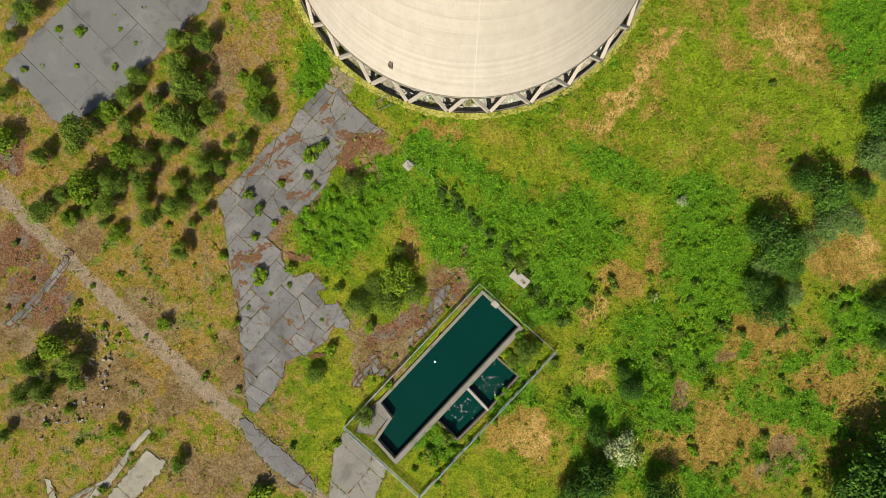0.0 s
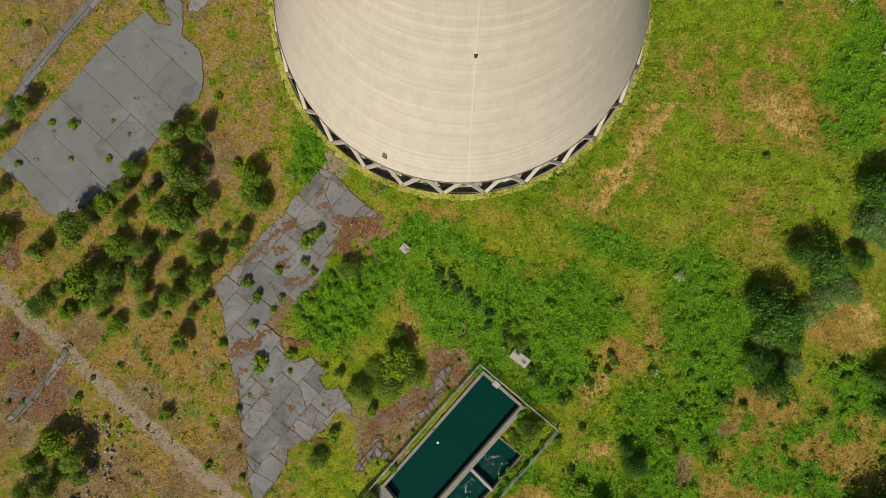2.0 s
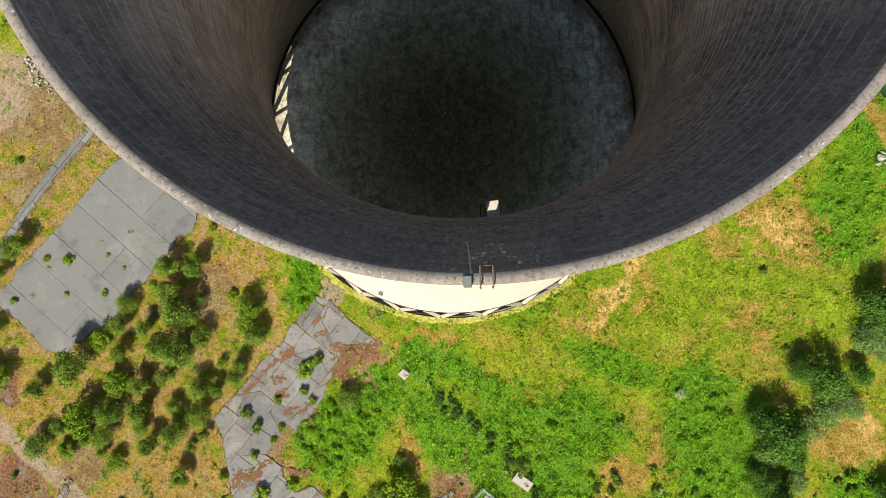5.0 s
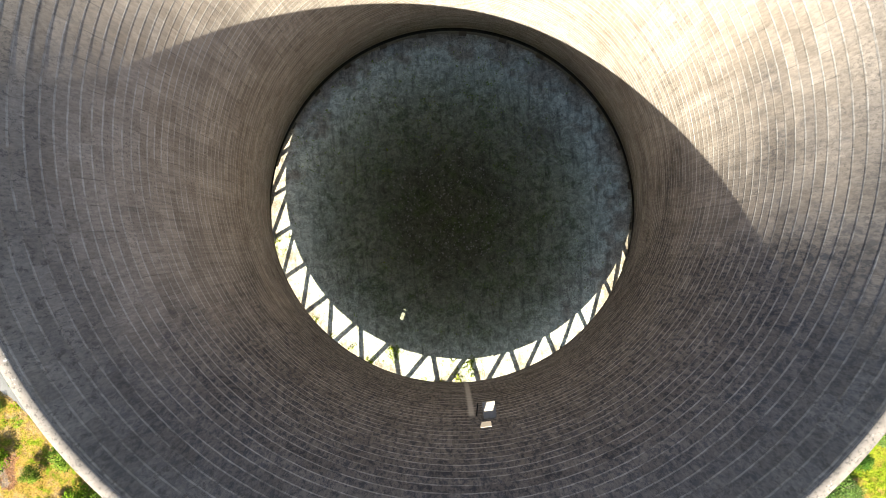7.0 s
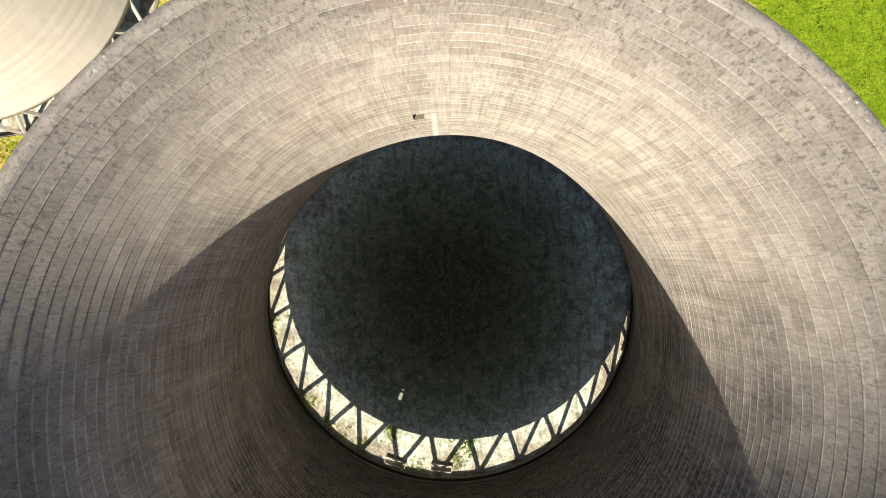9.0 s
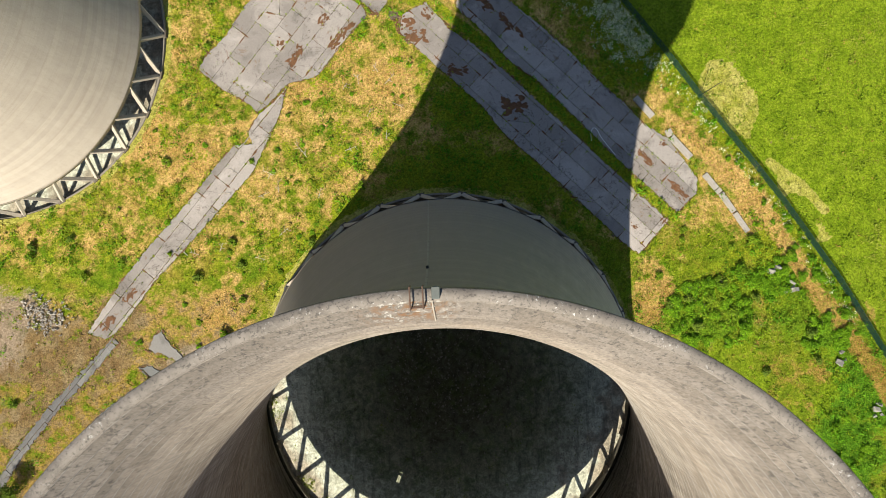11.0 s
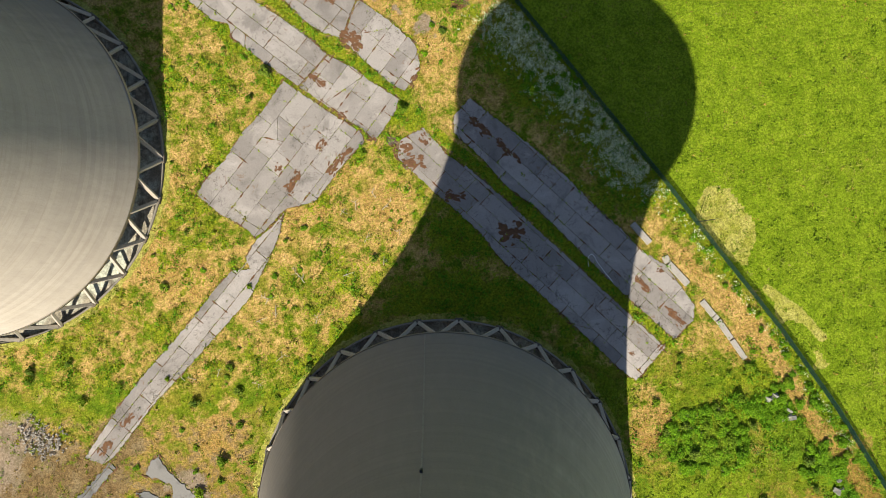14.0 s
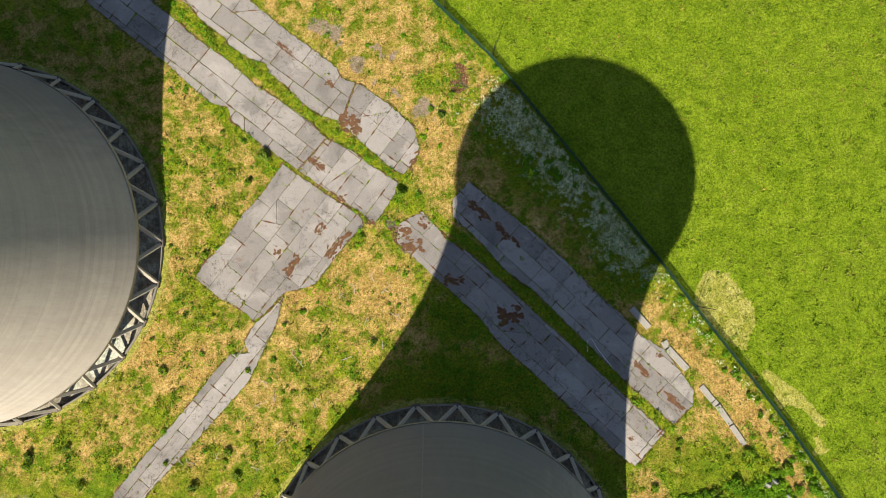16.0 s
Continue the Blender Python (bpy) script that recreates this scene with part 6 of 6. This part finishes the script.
def north_scrub():
    """Small bright clumps of weed between the towers and the slab roads."""
    rng = random.Random(23)
    made = 0
    while made < 110:
        x, y = rng.uniform(-66, 98), rng.uniform(72, 205)
        w = float(mottle(np.array(x), np.array(y), 9, 99))
        if rng.random() > 2.4 * w ** 3 or taken(np.array(x), np.array(y)) or paved(np.array(x), np.array(y)) or side_of(np.array(x), np.array(y), GREEN_FENCE):
            continue
        scaled_plant("weed_clump", rng.choice(("bramble", "shrub", "bramble")), x, y, rng.uniform(0.4, 1.0), rng, "bright green clump of tall weeds in dry grass", "weeds", "weed clumps of the north side", rng.uniform(0.5, 0.8))
        made += 1


plant_all()
thickets()
southeast_scrub()
north_scrub()
hedge_lines()


# ---------------------------------------------------------------- ground cover
def scatter(name, material, count, seed, chance, leaves, radius, height, size, label, category, upright=0.6, box=(-104, 117, -60, 212)):
    """Low growth over the plan: clumps of leaf quads, kept where chance(x, y) allows."""
    rng = np.random.default_rng(seed)
    x, y = rng.uniform(box[0], box[1], count), rng.uniform(box[2], box[3], count)
    keep = (rng.random(count) < chance(x, y)) & ~taken(x, y)
    x, y = x[keep], y[keep]
    return clumps(name, material, x, y, rng, leaves, radius, height, size, label, category, upright)


def clumps(name, material, x, y, rng, leaves, radius, height, size, label, category, upright=0.6, z0=-0.06):
    n = len(x)
    big = rng.uniform(0.6, 1.2, n) * (0.45 + 1.1 * mottle(x, y, 2.6, 91))
    cx, cy, k = np.repeat(x, leaves), np.repeat(y, leaves), np.repeat(big, leaves)
    a, r = rng.uniform(0, 2 * np.pi, n * leaves), np.sqrt(rng.random(n * leaves))
    p = np.stack([cx + np.cos(a) * r * radius * k, cy + np.sin(a) * r * radius * k, z0 + height * k * rng.uniform(0.15, 1.0, n * leaves) * (1.1 - 0.6 * r)], -1)
    nrm = np.stack([np.cos(a) * r, np.sin(a) * r, np.full(n * leaves, upright)], -1) + rng.normal(scale=0.45, size=(n * leaves, 3))
    nrm /= np.linalg.norm(nrm, axis=1, keepdims=True)
    me = quads_mesh(name, leaf_quads(rng, p, nrm, size * k * rng.uniform(0.6, 1.4, n * leaves), 0.5), material)
    return tagged(new(name, me), label, category, kind="stuff")


def lush_chance(x, y):
    lush, dry, bare, field = zones(x, y)
    return np.clip(lush * 1.3 - bare * 0.6, 0, 1) ** 1.5


def tufted(x, y):
    """Uneven growth: a smooth pattern of thick and thin places."""
    return mottle(x, y, 4.5, 77)


def scrub_chance(x, y):
    lush, dry, bare, field = zones(x, y)
    return np.where(paved(x, y), 0.015, np.clip(0.36 + 0.4 * lush - 0.2 * bare, 0, 1) * (0.15 + 2.2 * tufted(x, y) ** 3) * (field < 0.9))


def straw_chance(x, y):
    lush, dry, bare, field = zones(x, y)
    return np.where(paved(x, y), 0.0, np.clip(dry * 0.8 + 0.10 - 0.3 * bare - 0.4 * lush, 0, 1))


def meadow_chance(x, y):
    lush, dry, bare, field = zones(x, y)
    east = (x > 12) * (y < 100)
    return np.where(paved(x, y), 0.0, np.clip(0.8 * field + 0.6 * east - 0.4 * lush - 0.4 * bare - 0.6 * np.clip(dry - 0.35, 0, 1), 0, 1) * (0.3 + mottle(x, y, 3.5, 78)) * (1 - 0.85 * patches(x, y, MOWN)) * np.clip(along(x, y, SCRAPE) / 1.2 - 0.3, 0, 1))


scatter("weeds", LUSH, 95000, 21, lush_chance, 11, 0.55, 1.25, 0.17, "dense bright green nettles and brambles", "weeds")
scatter("scrub_weeds", WEED, 60000, 22, scrub_chance, 7, 0.42, 0.75, 0.17, "scattered low green weeds", "weeds")
scatter("dry_grass", DRYGRASS, 42000, 23, straw_chance, 6, 0.45, 0.35, 0.15, "patchy straw-coloured dry grass", "grass", 0.8)
scatter("meadow_grass", MEADOW, 120000, 24, meadow_chance, 4, 0.40, 0.55, 0.17, "tufted green meadow grass", "grass", 0.9)


def joint_weeds():
    rng = np.random.default_rng(31)
    xs, ys = [], []
    for (ax, ay), (bx, by) in JOINTS:
        d = math.hypot(bx - ax, by - ay)
        for _ in range(rng.poisson(d * (0.12 if ax < -46 and ay > 26 and ay < 74 else 0.9))):
            u = rng.random()
            xs.append(ax + u * (bx - ax) + rng.normal(0, 0.08)), ys.append(ay + u * (by - ay) + rng.normal(0, 0.08))
    for poly in PAVED:
        n = 0.12 if poly is YARD else 1.0
        for (ax, ay), (bx, by) in zip(poly, poly[1:] + poly[:1]):
            for _ in range(rng.poisson(math.hypot(bx - ax, by - ay) * 2.2 * n)):
                u = rng.random()
                xs.append(ax + u * (bx - ax) + rng.normal(0, 0.28)), ys.append(ay + u * (by - ay) + rng.normal(0, 0.28))
    clumps("joint_weeds", WEED, np.array(xs), np.array(ys), rng, 6, 0.22, 0.25, 0.11, "small weeds rooted in the joints between slabs", "weeds")


joint_weeds()


def cow_parsley():
    rng = np.random.default_rng(33)
    n = 7500
    u = rng.random(n)
    line_x, line_y = [25, 35, 44, 51, 56.5], [177, 166.5, 154.5, 145, 138]
    x = np.interp(u, np.linspace(0, 1, 5), line_x) + rng.normal(0, 3.4, n)
    y = np.interp(u, np.linspace(0, 1, 5), line_y) + rng.normal(0, 2.6, n)
    x2, y2 = rng.uniform(58, 98, 260), rng.uniform(-1, 1, 260)
    y2 = np.interp(x2, [p[0] for p in GREEN_FENCE], [p[1] for p in GREEN_FENCE]) - rng.uniform(1, 6, 260)
    x, y = np.concatenate([x, x2]), np.concatenate([y, y2])
    keep = ~paved(x, y) & (mottle(x, y, 4, 96) > 0.30) & ~side_of(x, y + 1.0, GREEN_FENCE)
    clumps("cow_parsley", BLOSSOM, x[keep], y[keep], rng, 7, 0.34, 1.3, 0.115, "white flowering cow parsley along the fence", "flowers", 1.4)


cow_parsley()


# ---------------------------------------------------------------- fences and posts
def fence(name, line, height, post_gap, material, label, post_material, wires=14, rails=3, strands=8):
    base = empty(name, pose(0, 0, 0), label, "fence")
    bm = bmesh.new()
    add_box(bm, (0.09, 0.09, height + 0.35), pose(0, 0, (height + 0.15) / 2 - 0.1), 0.01)
    post = bpy.data.meshes.new("post")
    bm.to_mesh(post), bm.free()
    post.materials.append(post_material)
    bm = bmesh.new()
    for z in (0.12, height * 0.5, height - 0.05)[:rails]:
        add_box(bm, (post_gap, 0.05, 0.06), pose(post_gap / 2, 0, z), 0)
    for k in range(wires):
        add_box(bm, (0.045, 0.025, height - 0.1), pose(post_gap * (k + 0.5) / wires, 0, height / 2), 0)
    for k in range(strands):
        add_box(bm, (post_gap, 0.015, 0.02), pose(post_gap / 2, 0.02, 0.2 + (height - 0.3) * k / strands), 0)
    panel = bpy.data.meshes.new("panel")
    bm.to_mesh(panel), bm.free()
    panel.materials.append(material)
    for (ax, ay), (bx, by) in zip(line, line[1:]):
        d = math.hypot(bx - ax, by - ay)
        n = max(1, round(d / post_gap))
        turn = math.degrees(math.atan2(by - ay, bx - ax))
        for k in range(n):
            m = pose(ax + (bx - ax) * k / n, ay + (by - ay) * k / n, 0, 0, 0, turn)
            child("post", post, base, m)
            child("panel", panel, base, m @ Matrix.Diagonal((d / n / post_gap, 1, 1, 1)))
    child("post", post, base, pose(*line[-1], 0))
    return base


fence("mesh_fence", GREEN_FENCE, 2.4, 3.0, GREENWIRE, "dark green welded mesh fence beside the meadow", GREENWIRE, 30, 3, 12)
fence("tank_fence", [(7.4, -8.8), (23.9, -24.0), (-6.4, -55.5), (-22.8, -40.0), (7.4, -8.8)], 1.9, 2.7, STEEL, "pale galvanised mesh fence round the tank", STEEL)
fence("old_fence", [(-12.0, 24.9), (-6.9, 17.8), (-3.2, 15.2), (1.7, 10.4), (3.8, 7.4), (9.0, 2.0)], 1.7, 2.6, STEEL, "old overgrown wire fence", STEEL, 1, 0, 2)


def post_tall(x, y, h):
    bm = bmesh.new()
    add_rod(bm, (0, 0, -0.2), (0, 0, h), 0.11, 8, 0.07)
    add_box(bm, (0.5, 0.5, 0.3), pose(0, 0, 0.1), 0.04)
    add_rod(bm, (0, 0, h - 0.1), (0.55, 0.2, h), 0.05, 6)
    ob = part("lamp_post", bm, DARKPOST, None)
    ob.location = (x, y, 0)
    tagged(ob, "slim dark steel post beside the green fence", "post", "posts along the fence")


for x, y in ((14.6, 198.2), (24.6, 186.8), (66.3, 128.4)):
    post_tall(x, y, 9.0)


# ---------------------------------------------------------------- odd concrete things
def block(name, x, y, size, turn, material, label, category):
    ob = empty(name, pose(x, y, 0, 0, 0, turn), label, category)
    bm = bmesh.new()
    add_box(bm, (size[0], size[1], size[2] - 0.18), pose(0, 0, (size[2] - 0.18) / 2 - 0.1), 0.04)
    part("base", bm, material, ob)
    bm = bmesh.new()
    add_box(bm, (size[0] + 0.24, size[1] + 0.24, 0.2), pose(0, 0, size[2] - 0.18), 0.04)
    lid = part("lid", bm, STONE, ob, "pale concrete lid")
    bm = bmesh.new()
    add_box(bm, (0.9, 0.7, 0.05), pose(size[0] * 0.2, 0, size[2] - 0.06), 0.01)
    part("cover", bm, material, lid, "small access cover")


block("valve_chamber", 16.2, -7.8, (4.1, 2.0, 1.2), -40, POOLWALL, "pale concrete chamber with a flat lid", "chamber")
block("inspection_pit", -7.9, 17.3, (1.7, 1.5, 0.7), -45, POOLWALL, "small square concrete inspection pit", "chamber")


def channel():
    """A run of pale concrete channel lengths at the edge of the slab road."""
    ob = empty("drain_channel", pose(0, 0, 0), "broken line of pale concrete channel lengths", "drain")
    pts = [(51.7, 129.0), (55.5, 124.2), (58.5, 121.3), (59.1, 119.7), (63.3, 114.6), (68.5, 107.4), (69.2, 106.6), (74.7, 97.5)]
    rng = random.Random(5)
    for (ax, ay), (bx, by) in zip(pts, pts[1:]):
        d = math.hypot(bx - ax, by - ay)
        n = max(1, round(d / 5.0))
        for k in range(n):
            a = Vector((ax + (bx - ax) * (k + 0.03) / n, ay + (by - ay) * (k + 0.03) / n))
            b = Vector((ax + (bx - ax) * (k + 0.97) / n, ay + (by - ay) * (k + 0.97) / n))
            if rng.random() < 0.9:
                beam("channel_length", a, b, rng.uniform(1.1, 1.5), rng.uniform(0.22, 0.34), 0.5, STONE, ob)


channel()


def stones(name, spots, seed, material, label, size, category="rubble", z0=0.08):
    """Loose angular rubble: spots of (x, y, spread, count)."""
    rng = np.random.default_rng(seed)
    base = np.array([(-1, -1, -1), (1, -1, -1), (1, 1, -1), (-1, 1, -1), (-1, -1, 1), (1, -1, 1), (1, 1, 1), (-1, 1, 1)], float)
    cube = [(0, 3, 2, 1), (4, 5, 6, 7), (0, 1, 5, 4), (1, 2, 6, 5), (2, 3, 7, 6), (3, 0, 4, 7)]
    verts, faces = [], []
    for x, y, spread, count in spots:
        for _ in range(count):
            s = size * rng.uniform(0.35, 1.3)
            q = Euler(rng.uniform(0, 6.28, 3)).to_matrix()
            c = np.array([x + rng.normal(0, spread), y + rng.normal(0, spread), z0 + s * 0.3])
            v = (base * rng.uniform(0.4, 1.0, 3) * s * 0.6 + rng.normal(0, 0.12 * s, (8, 3))) @ np.array(q) + c
            faces += [tuple(i + len(verts) for i in f) for f in cube]
            verts += v.tolist()
    return tagged(new(name, mesh_of(name, verts, faces, material)), label, category, kind="stuff")


stones("white_rubble", [(-82.5, 90.0, 1.9, 200), (-79.0, 88.0, 1.5, 110)], 41, STONE, "heap of pale broken concrete", 0.36)
stones("field_boulders", [(79.9, 89.2, 0.5, 4), (83.0, 84.8, 0.7, 5), (92.8, 68.6, 0.8, 5), (100.4, 56.9, 0.7, 4)], 42, RUBBLE, "pale lumps of concrete beside the fence", 1.1)
stones("scrub_rubble", [(-78, -20, 3.0, 45), (-77, -27, 3.0, 45), (-84, -37, 3.5, 50), (-91.5, -28.5, 1.5, 16)], 43, RUBBLE, "scattered grey rubble in the scrub", 0.45)
stones("basin_rubble", [(6.6, 69.3, 13, 1500), (28.5, 86.5, 3.2, 420), (32.0, 52.0, 3.0, 160), (-21.0, 57.0, 3.0, 140)], 44, RUBBLE, "rubble strewn over the basin floor", 0.24, z0=BASIN_Z)


def basin_plants():
    rng = np.random.default_rng(45)
    spots = [(-31.9, 64.1, 1.0), (-26.1, 48.8, 1.0), (-19.8, 40.3, 1.2), (-8.6, 39.6, 0.9), (-3.0, 31.8, 1.2), (5.8, 33.0, 1.4), (8.5, 35.3, 1.0), (-15.0, 37.5, 1.0), (-22.5, 43.5, 0.8)]
    x = np.concatenate([rng.normal(a, s, 45) for a, b, s in spots])
    y = np.concatenate([rng.normal(b, s, 45) for a, b, s in spots])
    keep = np.hypot(x - TOWER[0], y - TOWER[1]) < 40.3
    clumps("basin_weeds", WEED, x[keep], y[keep], rng, 8, 0.4, 0.5, 0.15, "bright weeds in the sunlit edge of the basin", "weeds", z0=BASIN_Z)
    ang, rad = rng.uniform(0, 2 * np.pi, 1600), 12 + 27 * np.sqrt(rng.random(1600))
    x, y = TOWER[0] + rad * np.cos(ang), TOWER[1] + rad * np.sin(ang)
    keep = (y > 78) & (x < 30) | (rng.random(1600) < 0.12)
    clumps("basin_moss", WEED, x[keep], y[keep], rng, 7, 0.5, 0.18, 0.14, "thin weeds on the shaded basin floor", "weeds", z0=BASIN_Z)


basin_plants()


def manhole(x, y, r):
    ob = empty("concrete_ring", pose(x, y, 0), "pale concrete ring sunk in the track", "manhole", "concrete rings")
    verts, n = [], 24
    for rr, z in ((r - 0.22, -0.2), (r - 0.22, 0.10), (r - 0.18, 0.14), (r, 0.14), (r + 0.04, 0.10), (r + 0.04, -0.2)):
        verts += [(rr * math.cos(2 * math.pi * k / n), rr * math.sin(2 * math.pi * k / n), z) for k in range(n)]
    faces = [(j * n + k, (j + 1) * n + k, (j + 1) * n + (k + 1) % n, j * n + (k + 1) % n) for j in range(5) for k in range(n)]
    child("ring", mesh_of("ring", verts, faces, KERB), ob)
    bm = bmesh.new()
    bmesh.ops.create_cone(bm, cap_ends=True, segments=20, radius1=r - 0.2, radius2=r - 0.2, depth=0.1, matrix=pose(0, 0, 0.0))
    part("soil_fill", bm, SPILL, ob)


manhole(-83.8, -2.2, 0.75)
manhole(-82.6, -1.0, 0.65)


def broken_frame(x, y, turn):
    ob = empty("steel_frame", pose(x, y, 0, 0, 0, turn), "bent grey steel frame dumped beside the basin wall", "frame")
    for a, b in (((-1.6, -1, 0.2), (1.6, -1, 0.9)), ((1.6, -1, 0.9), (1.6, 1, 1.1)), ((-1.6, 1, 0.25), (1.6, 1, 1.1)), ((-1.6, -1, 0.2), (-1.6, 1, 0.25)), ((0, -1, 0.5), (0, 1, 0.65))):
        bm = bmesh.new()
        add_rod(bm, a, b, 0.07, 6)
        part("bar", bm, OLDWIRE, ob)
    for p in ((1.6, -1), (1.6, 1)):
        bm = bmesh.new()
        add_rod(bm, (*p, 1.0), (p[0], p[1], -0.05), 0.07, 6)
        part("upright", bm, OLDWIRE, ob)


broken_frame(-13.2, 31.0, 20)


def broken_trough(x, y, turn):
    ob = empty("broken_trough", pose(x, y, BASIN_Z, 0, 0, turn), "overturned broken concrete trough by the basin edge", "trough", "broken troughs")
    for s in (-0.7, 0.7):
        bm = bmesh.new()
        add_box(bm, (4.6, 0.18, 0.7), pose(0, s, 0.35), 0.03)
        part("side_wall", bm, LEG, ob)
    for s in (-2.3, 2.3):
        bm = bmesh.new()
        add_box(bm, (0.18, 1.22, 0.62), pose(s, 0, 0.31), 0.03)
        part("end_wall", bm, LEG, ob)


broken_trough(-7.9, 33.2, -24)
broken_trough(2.2, 31.4, -10)


def scraps():
    """Pale scraps that float on the bays and the tank."""
    rng = np.random.default_rng(51)
    for bay, n in ((BASIN_A, 40), (BASIN_B, 34)):
        x0, y0 = np.mean([p[0] for p in bay]), np.mean([p[1] for p in bay])
        x, y = rng.normal(x0, 1.9, n), rng.normal(y0, 1.9, n)
        inner = [((px - x0) * 0.86 + x0, (py - y0) * 0.86 + y0) for px, py in bay]
        keep = inside(x, y, inner)
        p = np.stack([x[keep], y[keep], np.full(keep.sum(), -1.19)], -1)
        up = np.tile((0.0, 0.0, 1.0), (len(p), 1))
        me = quads_mesh("floating_scraps", leaf_quads(rng, p, up, rng.uniform(0.06, 0.2, len(p))), WHITE)
        tagged(new("floating_scraps", me), "white scraps floating on dark water", "litter", kind="stuff")
    bm = bmesh.new()
    bmesh.ops.create_uvsphere(bm, u_segments=12, v_segments=8, radius=0.3)
    ob = part("float", bm, WHITE, None)
    ob.location = (-2.6, -26.2, -1.42)
    tagged(ob, "white plastic float on the tank water", "buoy")


scraps()


def hose():
    """A white hose left lying in a loop on the slabs."""
    cu = bpy.data.curves.new("hose", "CURVE")
    cu.dimensions, cu.bevel_depth, cu.bevel_resolution = "3D", 0.05, 1
    pts = [(41.6, 119.8), (41.4, 121.2), (41.8, 122.5), (42.5, 122.7), (43.1, 122.0), (43.5, 120.8), (44.4, 119.5), (45.3, 118.1), (46.0, 117.3), (46.6, 116.3)]
    sp = cu.splines.new("NURBS")
    sp.points.add(len(pts) - 1)
    for p, (x, y) in zip(sp.points, pts):
        p.co = (x, y, 0.14, 1)
    sp.use_endpoint_u, sp.order_u = True, 3
    cu.materials.append(WHITE)
    tagged(new("hose", cu), "thin white hose lying in a loop on grey slabs", "hose")


hose()


def dead_branch(x, y, turn, length, seed):
    rng = random.Random(seed)
    bm = bmesh.new()
    add_rod(bm, (-length / 2, 0, 0.12), (length / 2, 0.1, 0.28), 0.07, 6, 0.03)
    for k in range(4):
        u = rng.uniform(-0.3, 0.4) * length
        s = rng.choice((-1, 1))
        add_rod(bm, (u, 0.03, 0.2), (u + rng.uniform(0.3, 0.8), s * rng.uniform(0.5, 1.1), rng.uniform(0.15, 0.5)), 0.035, 5, 0.015)
    ob = part("dead_branch", bm, DEADWOOD, None)
    ob.matrix_basis = pose(x, y, 0, 0, 0, turn)
    tagged(ob, "bleached dead branch lying in rough grass", "branch", "dead branches")


for k, (x, y, turn, length) in enumerate(((-2.1, 136.3, 40, 3.0), (-7.0, 129.3, 60, 2.4), (-0.6, 130.4, -30, 2.6), (-11.5, 121.5, 15, 2.8), (-19.0, 112.0, 70, 2.2), (-27.5, 104.0, 35, 2.6),
                                          (-33.0, 98.5, -20, 2.4), (-3.5, 124.0, 80, 2.0))):
    dead_branch(x, y, turn, length, k)
twigs = random.Random(71)
for k in range(22):
    x = twigs.uniform(-58, -2)
    dead_branch(x, 0.55 * x + 137 + twigs.uniform(-13, 5), twigs.uniform(0, 180), twigs.uniform(1.4, 3.2), 20 + k)
